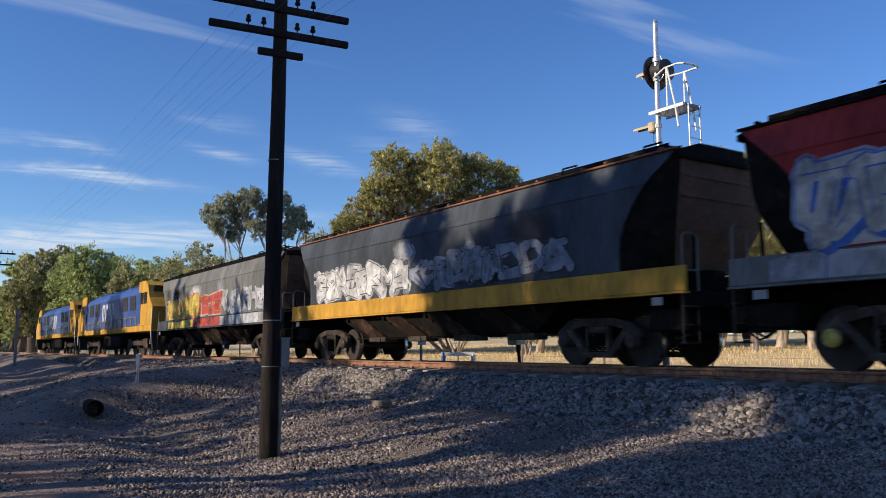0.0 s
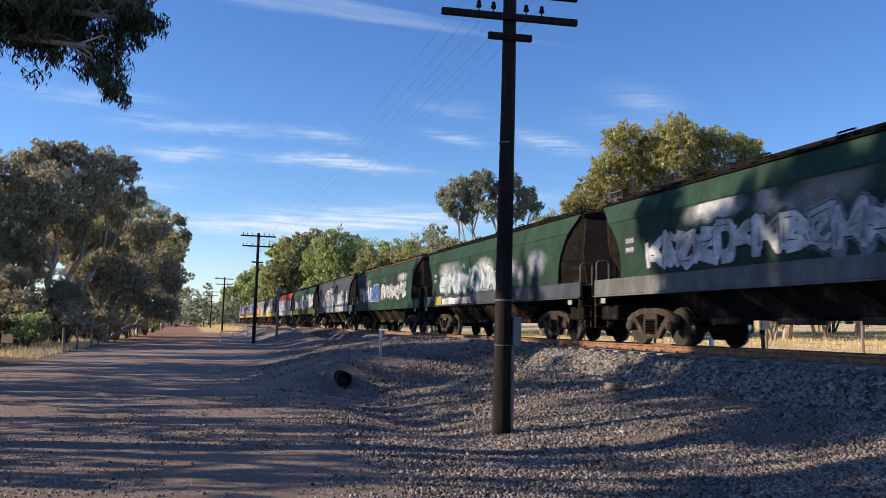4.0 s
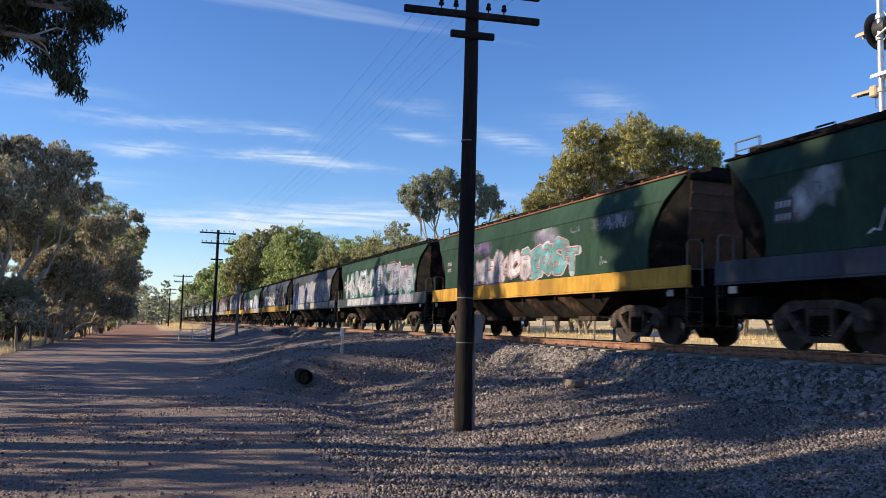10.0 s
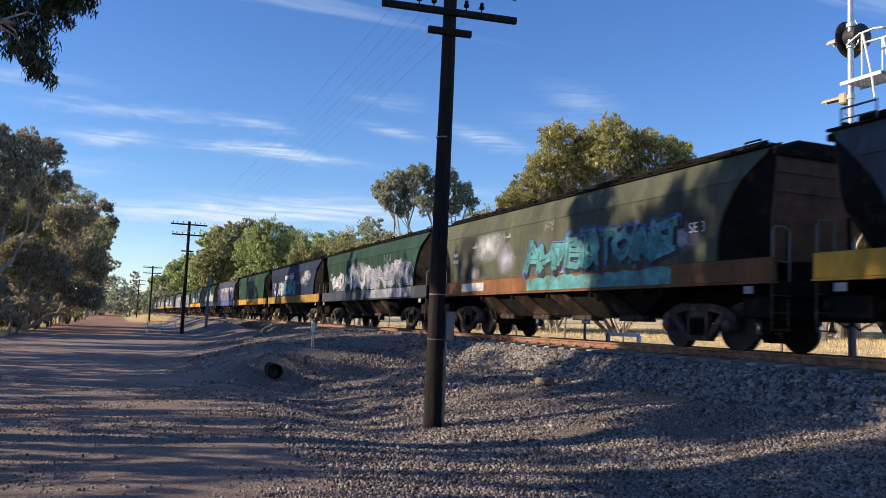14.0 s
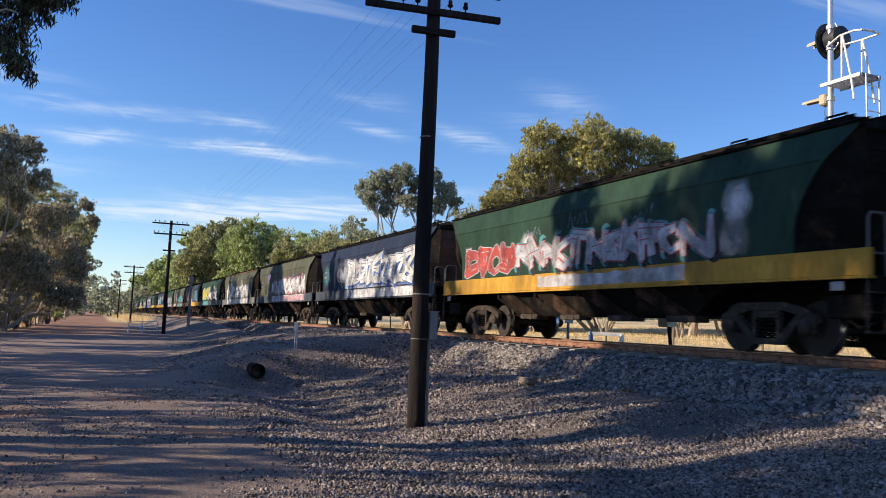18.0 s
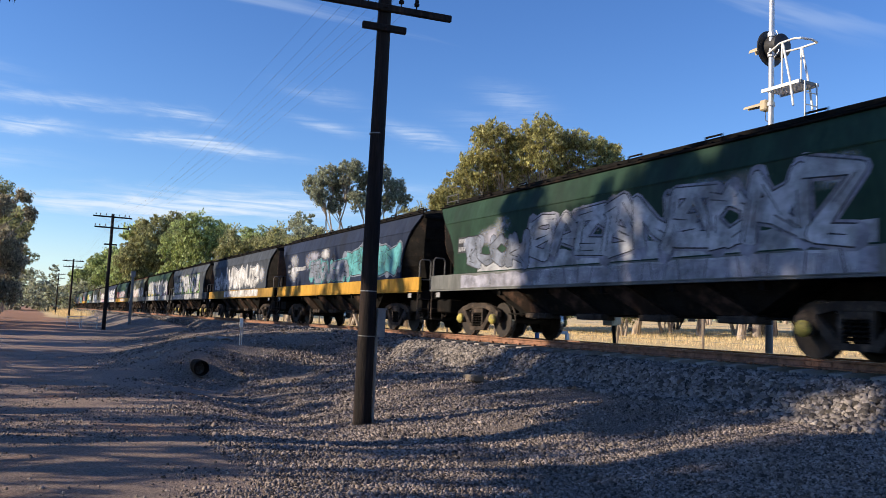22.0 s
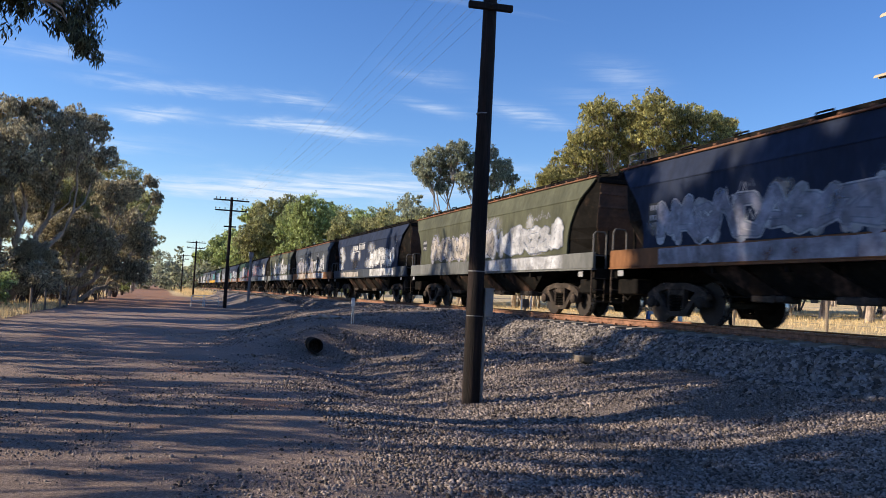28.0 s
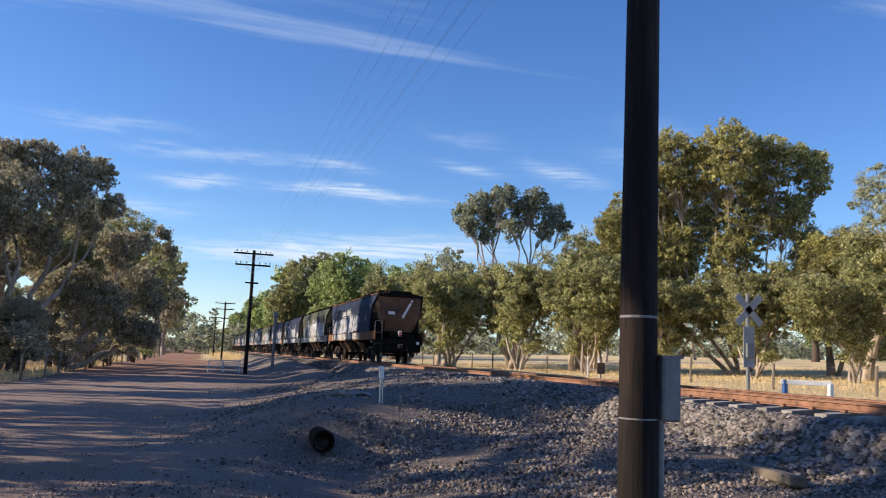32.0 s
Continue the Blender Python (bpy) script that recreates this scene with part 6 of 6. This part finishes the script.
def haze(parent, rs, colours, n=7, y0=-6.2, y1=6.2, z0=1.85, z1=3.0):
    """Soft puffs of overspray and faded old paint on the near side."""
    for i in range(n):
        cy, cz = rs.uniform(y0, y1), rs.uniform(z0, z1)
        ry, rz = rs.uniform(0.35, 1.3), rs.uniform(0.25, 0.6)
        x = -SIDE - 0.0008 - 0.0002 * i
        vs, fs, soft = [(x, cy, cz)], [], [rs.uniform(0.9, 1.9)]
        for ring, fade in ((0.5, 0.6), (1.0, 0.0)):
            for k in range(16):
                a = 6.2832 * k / 16
                q = ring * rs.uniform(0.8, 1.1)
                vs.append((x, cy + ry * q * math.cos(a), min(max(cz + rz * q * math.sin(a), 1.72), 3.15)))
                soft.append(soft[0] * fade)
        for k in range(16):
            n1 = (k + 1) % 16
            fs += [(0, 1 + k, 1 + n1), (1 + k, 17 + k, 17 + n1, 1 + n1)]
        me = bpy.data.meshes.new("overspray")
        me.from_pydata(vs, [], fs)
        me.materials.append(SOFT[rs.choice(colours)])
        me.attributes.new("soft", "FLOAT", "POINT").data.foreach_set("value", soft)
        part("overspray", me, None, parent)


def field(parent, rs, colour, y0, y1, z0, z1, face=SIDE, jag=0.22):
    """A broad patch of one colour with a jagged upper edge."""
    s = Shape()
    n = max(4, int((y1 - y0) / 0.28))
    tops = [z1 - rs.random() * jag * (z1 - z0) for k in range(n + 1)]
    for k in range(n):
        a, b = y0 + (y1 - y0) * k / n, y0 + (y1 - y0) * (k + 1) / n
        s.add([(-face - 0.0028, a, z0), (-face - 0.0028, b, z0), (-face - 0.0028, b, tops[k + 1]), (-face - 0.0028, a, tops[k])], [(0, 1, 2, 3)])
    return part("colour_field", s, SPRAY[colour], parent)


def sill_cuts(parent, rs, colour, y0, y1):
    """Dark strokes that carry the letters' outlines down over the sill."""
    s = Shape()
    y = y0 + 0.2
    while y < y1 - 0.1:
        d, g = rs.uniform(-0.12, 0.12), rs.uniform(0.012, 0.03)
        s.add([(-SIDE - 0.0062, y, 1.30), (-SIDE - 0.0062, y + g, 1.30), (-SIDE - 0.0062, y + g + d, 1.67), (-SIDE - 0.0062, y + d, 1.67)], [(0, 1, 2, 3)])
        y += rs.uniform(0.25, 1.0)
    return part("graffiti_outline", s, SPRAY[colour], parent)


def words(parent, text, y, z, size, mat):
    cu = bpy.data.curves.new("lettering", "FONT")
    cu.body, cu.size = text, size
    ob = bpy.data.objects.new("lettering", cu)
    me = bpy.data.meshes.new_from_object(ob)
    bpy.data.objects.remove(ob)
    me.transform(Matrix(((0, 0, -1, -SIDE - 0.016), (-1, 0, 0, y), (0, 1, 0, z), (0, 0, 0, 1))))
    me.materials.append(mat)
    return part("lettering", me, None, parent)


def tags(parent, rs, y0, y1, z0, z1, colour, n=3, face=SIDE):
    """Thin hand-sprayed scrawls, each one bent line."""
    for i in range(n):
        x = -face - 0.012 - 0.0006 * i
        y, z = rs.uniform(y0, y1), rs.uniform(z0, z1)
        h = rs.uniform(0.16, 0.34)
        pts = [Vector((y - k * h * 0.33, z + h * (rs.random() if k % 2 else -rs.random() * 0.3))) for k in range(rs.randint(6, 11))]
        vs, fs = [], []
        for k, p in enumerate(pts):
            d = (pts[min(k + 1, len(pts) - 1)] - pts[max(k - 1, 0)]).normalized() * 0.017
            vs += [(x, p.x - d.y, p.y + d.x), (x, p.x + d.y, p.y - d.x)]
            if k:
                fs.append((2 * k - 2, 2 * k - 1, 2 * k + 1, 2 * k))
        part("graffiti_tag", Shape().add(vs, fs), SPRAY[colour], parent)


def logo(parent, y, z, size=1.0):
    """The owner's mark, as plain slanted white shapes with a rule below."""
    s = Shape()
    for word, n in ((0.0, 7), (1.28, 8)):
        for k in range(n):
            a = y - (word + k * 0.155) * size
            s.add([(-SIDE - 0.004, a, z), (-SIDE - 0.004, a - 0.115 * size, z), (-SIDE - 0.004, a - (0.115 + 0.06) * size, z + 0.24 * size), (-SIDE - 0.004, a - 0.06 * size, z + 0.24 * size)], [(0, 1, 2, 3)])
    s.add([(-SIDE - 0.004, y, z - 0.09 * size), (-SIDE - 0.004, y - 1.3 * size, z - 0.09 * size), (-SIDE - 0.004, y - 1.3 * size, z - 0.05 * size), (-SIDE - 0.004, y, z - 0.05 * size)], [(0, 1, 2, 3)])
    s.add([(-SIDE - 0.004, y - 1.3 * size, z + 0.29 * size), (-SIDE - 0.004, y - 2.62 * size, z + 0.29 * size), (-SIDE - 0.004, y - 2.62 * size, z + 0.33 * size), (-SIDE - 0.004, y - 1.3 * size, z + 0.33 * size)], [(0, 1, 2, 3)])
    return part("owner_mark", s, SPRAY["white"], parent)


CODE_BAR = Shape().box((-0.002, -0.06, 0), (0.0, 0, 0.12)).mesh("code_mark", SPRAY["silver"])


def codes(parent, rs, front):
    """Wagon code and number as bars."""
    y = (6.4 if front else -5.9)
    for z in (2.55, 2.32):
        for k in range(4):
            a = y - k * 0.10
            part("code_mark", CODE_BAR, None, parent).location = (-SIDE - 0.004, a, z)
    part("code_panel", Shape().box((-SIDE - 0.003, y - 0.42, 2.27), (-SIDE - 0.001, y + 0.06, 2.72)), M_BLACK, parent)



def add(parent, name, key, e=None):
    return part(name, WAG[key if e is None else (key, e)], None, parent)


def hopper_wagon(n, paint, sill, edge, yellow, label):
    w = tagged(new("hopper_wagon"), label, "wagon", "grain hopper wagons")
    for side in (-1, 1):
        part("side_sheet", WAG["side", side][paint], None, w)
        part("side_sill", WAG["sill", side][sill], None, w)
    for e in (-1, 1):
        add(w, "slope_sheet", "slope_" + ("rust", "dark", "rust", "grey", "dark")[(n * 7 + (e > 0)) % 5] if n < 45 else "slope_rust", e)
        add(w, "end_platform", "head", e)
        add(w, "end_frame", "bulk", e)
        add(w, "end_beam", "beam", e)
        for side in (-1, 1):
            add(w, "end_gusset", "gusset", e * side * 2 + e)
        add(w, "coupler", "coupler", e)
        add(w, "handrail", "handrail", e)
        add(w, "foot_step", "step", e)
        add(w, "label_plate", "plate", e)
        bogie(w, e * 5.75, yellow)
    add(w, "roof", "roof")
    add(w, "roof_edge", "edge_" + edge)
    add(w, "roof_walkway", "walkway")
    if n % 3 != 2:
        add(w, "roof_end_rail", "end_rail").location.y = 7.45
    for y in (-7.2, -5.0, -2.8, -0.6, 1.6, 3.8, 5.6):
        add(w, "roof_grab_rail", "hoop").location.y = y
    for y in (-5.4, -1.8, 1.8, 5.4):
        add(w, "roof_hatch", "hatch").location.y = y
    add(w, "centre_sill", "centre_sill")
    add(w, "hopper_belly", "belly")
    for y in (-3.1, -1.0, 1.1, 3.2):
        c = add(w, "discharge_chute", "chute")
        c.location.y = y
        add(c, "chute_gate", "gate")
    add(w, "air_reservoir", "tank")
    add(w, "brake_rigging", "brake")
    return w


# paint, sill, roof edge, yellow caps; then pieces: fill/line/back/shade, from, to (share of the side, front = 0), height band, letters
WAGONS = """
grey slate dark n | field yellow .04 .26 1.72 2.3 | field yellow .04 .34 1.30 1.67 | yellow/orange/orange .04 .40 low 6 | red/orange/skin .34 .62 low 4 | silver/steel/ .62 .98 low 3
slate yellow rust n | white/ink/silver .05 .45 low 6 | steel/ink/ .45 .90 low 6
red grey dark y | field skin -.01 .98 1.72 2.85 | field lilac -.06 .98 1.30 1.69 | skin/blue/lilac/blue -.01 .52 all 5 | skin/ink/silver/blue .50 .98 all 5
green moss dark n | steel/silver/ink .05 .45 low 4 | steel/silver/ink .42 .74 low 3 | silver/steel/silver .80 .98 mid 2
slate slate rust y | silver/ink/steel .45 .98 low 7 | steel/silver/ .20 .40 low 4 | logo .30
green green rust n | white/blue/pink/ink .05 .28 low 3 | blue/ink/white .22 .45 low 3 | silver/ink/ .50 .92 low 5
green slate dark n | field yellow .03 .10 1.30 1.69 | field white .11 .40 1.30 1.60 | silver/teal/steel .10 .60 low 8 | tags white
green grey dark n | white/ink/ .1 .5 low 5 | silver/ink/steel .5 .9 low 4
slate grey rust n | silver/ink/white .1 .8 low 8
brown dirty_yellow rust n | lilac/ink/skin .05 .55 low 5 | skin/lilac/orange .45 .95 mid 5 | field lilac .02 .80 1.30 1.66
slate yellow rust n | silver/ink/steel .04 .45 low 7 | lilac/ink/pink .42 .98 low 6 | sig
green dirty_yellow dark n | white/ink/silver .03 .62 low 6 | word FREIGHT 1.15 2.86 0.40 white | field blue .70 .99 1.72 2.75 | field blue .70 .99 1.30 1.69 | silver/blue/lilac .71 .97 all 2
slate dirty_yellow dark y | silver/ink/ .08 .55 low 5 | red/white/teal .70 .90 low 3 | tags silver
slate slate dark n | field steel .14 .98 1.72 2.95 | field blue .01 .13 1.72 2.9 | field blue .02 .14 1.30 1.69 | lilac/steel/skin .18 .60 all 4 | lilac/ink/skin .55 .98 all 4 | skin/yellow/blue .55 .98 top 3
green slate dark y | silver/ink/lilac/teal .08 .60 all 6 | lilac/ink/pink/teal .55 .98 all 6
green yellow rust n | silver/red/steel .25 .55 low 4 | teal/red/silver .50 .76 low 3 | tags silver
green slate dark n | silver/ink/ .30 .60 low 3 | white/ink/steel .62 .95 low 4 | tags white
slate rust rust n | silver/steel/steel .03 .40 top 4 | silver/ink/steel .42 .98 top 5 | field violet .06 .98 1.72 2.35 | field blue .10 .98 1.72 1.95 | field blue .10 .98 1.30 1.69 | violet/skin/violet/blue .10 .98 low 7
green yellow dark n
navy dirty_yellow dark y | silver/ink/ .08 .32 low 4 | teal/blue/ .33 .62 low 4 | logo .35 | tags white
green slate dark n | silver/ink/ .06 .22 low 2 | silver/steel/ .27 .50 low 3 | lilac/ink/silver .52 .98 low 5
olive rust dark n | teal/ink/blue/ink .42 .90 low 6 | field teal .42 .90 1.30 1.69 | word SE_3 -5.85 2.3 0.30 white | board
slate yellow dark n | pink/ink/lilac .10 .45 low 5 | teal/ink/ .75 .98 mid 3
green slate dark n | yellow/green/teal .05 .4 all 4 | white/ink/ .4 .9 low 6
olive grey rust n | white/ink/silver .1 .9 low 8
olive slate dark n | white/ink/pink .30 .98 low 6 | field pink .50 .98 1.30 1.66
navy slate dark n | field lilac .30 .98 1.72 2.5 | field white .32 .98 1.30 1.68 | white/ink/silver/blue .32 .95 all 5
green yellow dark n | silver/red/teal/ink .28 .85 low 7 | red/silver/ .04 .26 low 4 | field silver .36 .80 1.34 1.66
olive grey rust n | white/red/silver .30 .62 low 3 | silver/ink/white .55 .98 low 5
green slate dark n | silver/ink/steel/yellow .05 .50 all 4 | silver/ink/steel/violet .48 .98 all 4 | tags skin
slate slate dark y | field green .30 .90 1.72 2.7 | silver/ink/green .02 .30 low 4 | silver/ink/green/ink .32 .88 all 4 | word F -6.3 2.75 0.42 steel
slate dirty_yellow dark n | white/ink/silver .25 .88 all 4 | silver/ink/ .05 .25 low 3
navy yellow dark n | steel/ink/teal .28 .64 low 5 | teal/ink/steel .60 .98 mid 4 | field silver .06 .22 2.35 2.55
green grey dark y | field silver .10 .98 1.72 2.1 | field lilac .03 .98 1.30 1.68 | steel/ink/ .06 .28 low 4 | silver/ink/lilac .30 .95 all 4
slate rust dark n | steel/silver/ .12 .60 low 5 | steel/lilac/ .80 .90 low 1
navy rust dark n | teal/steel/ .12 .30 low 3 | silver/ink/steel .48 .64 mid 2 | steel/white/ .66 .98 low 3 | tags white
green rust dark n | steel/ink/ .10 .34 low 3 | silver/ink/red .38 .82 all 4 | red/ink/ .82 .98 low 2
navy slate dark n | steel/red/ .10 .55 mid 4 | silver/steel/ .5 .95 low 5
olive grey rust n | silver/ink/ .2 .9 low 8
slate rust rust n | lilac/ink/skin .05 .60 low 7 | silver/ink/ .6 .9 low 4
navy slate dark y | white/ink/silver .60 .95 low 6 | field skin .04 .40 1.30 1.62 | logo .28 | word F -6.3 2.75 0.42 silver
olive grey rust n | skin/ink/lilac .1 .6 low 6 | silver/steel/ .5 .98 low 5
navy rust rust n | lilac/steel/silver .05 .55 low 7 | silver/steel/lilac .50 .98 low 7 | tags white
navy slate dark n | field skin -.02 .34 1.30 1.64 | steel/silver/ .30 .50 low 4 | silver/ink/steel .48 .80 low 5 | logo .20
olive grey dark n | silver/skin/white .25 .98 low 6 | field skin .05 .90 1.30 1.66
navy rust rust n | field silver .04 .62 1.72 2.1 | field skin .02 .80 1.30 1.66 | silver/steel/lilac .07 .75 low 7 | logo .32 | word F -6.75 2.95 0.40 silver
""".strip().splitlines()

BANDS = {"top": (2.45, 3.12), "low": (1.73, 2.72), "mid": (1.85, 3.0), "all": (1.73, 3.12), "sill": (1.73, 2.2)}
PAINT_WORDS = {"green": "dark green", "navy": "navy blue", "slate": "blue-grey", "grey": "pale grey", "olive": "olive grey", "brown": "rusty brown", "red": "faded red"}


def make_train():
    cars = []
    for i, line in enumerate(WAGONS):
        rs = random.Random(500 + i)
        head, *pieces = [p.strip() for p in line.split("|")]
        paint, sill, edge, yel = head.split()
        sill_word = {"yellow": ", yellow sill", "dirty_yellow": ", dull yellow sill", "rust": ", rusty sill", "moss": ", moss green sill"}.get(sill, "")
        tones = list(dict.fromkeys(p.split("/")[0] for p in pieces if "/" in p.split()[0]))[:2]
        spray_word = f", {' and '.join(tones)} graffiti" if tones else ", nearly free of graffiti"
        last = i == len(WAGONS) - 1
        w = hopper_wagon(i, paint, sill, edge, yel == "y", f"{PAINT_WORDS[paint]} hopper wagon{sill_word}{spray_word}")
        haze(w, rs, rs.sample(("silver", "lilac", "white", "skin", "ink"), 3) + [rs.choice(("teal", "violet", "silver", "silver", "blue", "white"))], rs.choice((7, 9, 11)) if len(pieces) else 0)
        codes(w, rs, True)
        if i % 3 != 1 and pieces:
            tags(w, rs, -5.0, 6.0, 2.65, 2.95, rs.choice(("silver", "steel", "lilac")), 3)
        for p in pieces:
            q = p.split()
            if q[0] == "logo":
                logo(w, 6.7 - float(q[1]) * 13.4, 2.80, 1.15)
            elif q[0] == "tags":
                tags(w, rs, -5.5, 6.0, 1.9, 2.8, q[1], 4)
            elif q[0] == "field":
                a, b = 6.6 - float(q[2]) * 13.2, 6.6 - float(q[3]) * 13.2
                sill_field = float(q[5]) < 1.71
                field(w, rs, q[1], b, a, float(q[4]), float(q[5]), SIDE + 0.0006 if sill_field else SIDE)
            elif q[0] == "word":
                words(w, q[1].replace("_", " "), float(q[2]), float(q[3]), float(q[4]), SPRAY[q[5]])
            elif q[0] == "sig":
                tags(w, rs, 1.5, 2.0, 1.36, 1.45, "ink", 1, SIDE + 0.002)
            elif q[0] == "board":
                part("notice_board", Shape().box((-SIDE - 0.02, 3.9, 1.36), (-SIDE - 0.004, 5.6, 1.62)), SPRAY["white"], w)
            else:
                col = (q[0] + "///").split("/")
                a, b = 6.7 - float(q[1]) * 13.4, 6.7 - float(q[2]) * 13.4
                z0, z1 = BANDS[q[3]]
                spray(w, rs, b, a, z0, z1, col[0], col[1], col[2], int(q[4]), col[3], lean=rs.uniform(-0.12, 0.12))
                if q[3] in ("all", "sill") or (sill not in ("yellow", "dirty_yellow", "moss") and rs.random() < 0.6):
                    field(w, rs, col[0] if rs.random() < 0.6 else (col[2] or col[0]), b, a, 1.30, 1.67, SIDE + 0.0006, 0.05)
                    sill_cuts(w, rs, col[1], b, a)
        cars.append((w, (45 - i) * PITCH + PITCH / 2))
        if last:
            lamp = Shape().box((-0.09, -8.22, 1.45), (0.09, -8.12, 1.75), cham=0.02)
            part("tail_marker", lamp, M_WHITE, w, "white tail marker case")
            part("tail_lamp", Shape().lathe([(0.06, 0), (0.06, 0.03), (0.03, 0.05)], pose(0, -8.22, 1.62, 90, 0, 0), 12), M_RED, w, "red tail lamp")
            part("tail_plate", Shape().box((-0.085, -8.235, 1.46), (0.085, -8.222, 1.54)), M_RED, w)
            part("end_strap", Shape().box((-0.06, -7.75, -0.55), (0.06, -7.73, 0.55), pose(0.42, -0.16, 2.95, 0, 28, 0)), M_WHITE, w, "loose white strap")
            part("placard", Shape().box((-0.62, -7.85, 2.62), (-0.25, -7.83, 2.78)), M_WHITE, w)
            part("end_plate", Shape().box((0.95, -8.12, 1.05), (1.10, -8.10, 1.20)), M_WHITE, w)
    return cars


def locomotive(turned):
    """Streamlined double-ended diesel in blue with yellow ends."""
    loco = tagged(new("locomotive"), "blue diesel locomotive with yellow cabs and white lettering", "locomotive", "locomotives")
    blue = material("loco_blue", (0.030, 0.070, 0.26), 0.4, scale=1.2, vary=0.15, second=(0.04, 0.05, 0.10), second_amount=0.2, second_scale=1.2)
    yel = PAINT["yellow"]
    b = Shape()
    sec = [(-1.42, 1.62), (-1.42, 3.35), (-1.30, 3.62), (-0.85, 3.92), (0.85, 3.92), (1.30, 3.62), (1.42, 3.35), (1.42, 1.62)]
    b.prism(sec, -7.6, 7.6, "y")
    part("hood", b, blue, loco)
    f = Shape().box((-1.46, -10.6, 1.28), (1.46, 10.6, 1.60), cham=0.02)
    part("underframe", f, yel, loco, "yellow side sill")
    for e in (-1, 1):
        c = Shape()
        o = [(e * 7.62, 1.61), (e * 10.55, 1.61), (e * 10.62, 2.55), (e * 9.95, 3.05), (e * 9.55, 3.72), (e * 9.0, 3.98), (e * 7.62, 3.98)]
        c.prism(o, -1.44, 1.44, "x")
        cab = part("cab", c, yel, loco, "yellow cab")
        for y0, y1 in ((8.05, 8.7), (8.85, 9.45)):
            part("side_window", Shape().box((-1.46, min(e * y0, e * y1), 2.75), (-1.442, max(e * y0, e * y1), 3.35)), M_GLASS, cab)
        part("windscreen", Shape().box((-1.2, -0.012, -0.32), (1.2, 0.012, 0.32), pose(0, e * 9.77, 3.40, e * -31, 0, 0)), M_GLASS, cab)
        part("number_box", Shape().box((-0.5, -0.12, -0.11), (0.5, 0.12, 0.11), pose(0, e * 9.35, 3.95), cham=0.02), M_BLACK, cab)
        part("door", Shape().box((-1.455, min(e * 7.7, e * 8.0) - 0.1, 1.68), (-1.442, max(e * 7.7, e * 8.0) + 0.1, 3.4)), blue, cab)
        part("pilot", Shape().prism([(-1.3, 0.3), (1.3, 0.3), (1.42, 1.27), (-1.42, 1.27)], min(e * 10.3, e * 10.55), max(e * 10.3, e * 10.55), "y"), M_BLACK, loco)
        part("coupler", Shape().box((-0.13, e * 10.9 - 0.32, 0.8), (0.13, e * 10.9 + 0.32, 1.05), cham=0.04), M_BOGIE, loco)
        r = Shape()
        for x in (-1.44, 1.44):
            r.tube([(x, e * 10.5, 0.6), (x, e * 10.66, 2.5)], 0.022, 6)
        part("handrail", r, M_WHITE, loco)
        bo = part("bogie", Shape().box((-1.0, -2.2, 0.55), (1.0, 2.2, 0.85), cham=0.05), M_UNDER, loco)
        bo.location.y = e * 6.3
        for side in (-1, 1):
            s = Shape().prism([(-2.4, 0.45), (-2.2, 0.95), (-1.2, 0.80), (1.2, 0.80), (2.2, 0.95), (2.4, 0.45), (2.1, 0.35), (1.3, 0.55), (-1.3, 0.55), (-2.1, 0.35)], side * 1.06 - 0.06, side * 1.06 + 0.06, "x")
            part("side_frame", s, M_BOGIE, bo)
        for a in (-1.75, 0, 1.75):
            w = part("wheelset", BOG["wheelset"], None, bo)
            w.location.y = a
    for k in range(7):
        y = -6.2 + k * 2.0
        g = Shape().box((-1.432, y - 0.7, 2.5), (-1.421, y + 0.7, 3.3))
        if k in (0, 1, 5, 6):
            for j in range(8):
                g.box((-1.442, y - 0.66, 2.54 + j * 0.095), (-1.432, y + 0.66, 2.58 + j * 0.095))
            part("grille", g, M_BLACK, loco)
    for y in (-4.6, 4.6):
        part("radiator_hatch", Shape().box((-0.75, y - 1.5, 3.92), (0.75, y + 1.5, 4.08), cham=0.04), M_BLACK, loco)
    part("exhaust", Shape().box((-0.3, -0.6, 3.92), (0.3, 0.6, 4.2), cham=0.05), M_BLACK, loco)
    part("fuel_tank", Shape().box((-1.25, -2.6, 0.42), (1.25, 2.6, 1.25), cham=0.12), M_UNDER, loco)
    m = Shape()
    for k in range(4):   # large operator letters, as plain upright shapes
        y = 2.2 - k * 0.95
        m.box((-1.427, y - 0.62, 2.05), (-1.421, y - 0.42, 3.15)).box((-1.4272, y - 0.2, 2.05), (-1.4212, y, 3.15)).box((-1.4274, y - 0.6, 2.9), (-1.4214, y - 0.02, 3.15))
    part("operator_mark", m, SPRAY["white"], loco)
    h = Shape()
    for k in range(13):
        h.tube([(-1.45, -7.2 + k * 1.2, 1.6), (-1.45, -7.2 + k * 1.2, 2.1)], 0.018, 5)
    h.tube([(-1.45, -7.2, 2.1), (-1.45, 7.2, 2.1)], 0.018, 5)
    part("side_handrail", h, M_CAPYEL, loco)
    return loco


CARS = make_train()
for k in range(2):
    CARS.append((locomotive(k), 46 * PITCH + 22.5 * (k + 0.5)))


# ---- what moves ----
# rear end of the train along the line, by the second
RUN = [(0, -743.9), (6, -597.4), (13, -424.8), (20, -249.6), (23, -175.1), (28, -50.1), (30.5, 12.05), (32, 49.3)]


def motions():
    for car, ahead in CARS:
        walk(car, [(t, pose(TRACK_X, y + ahead, RAIL_Z)) for t, y in RUN])


motions()
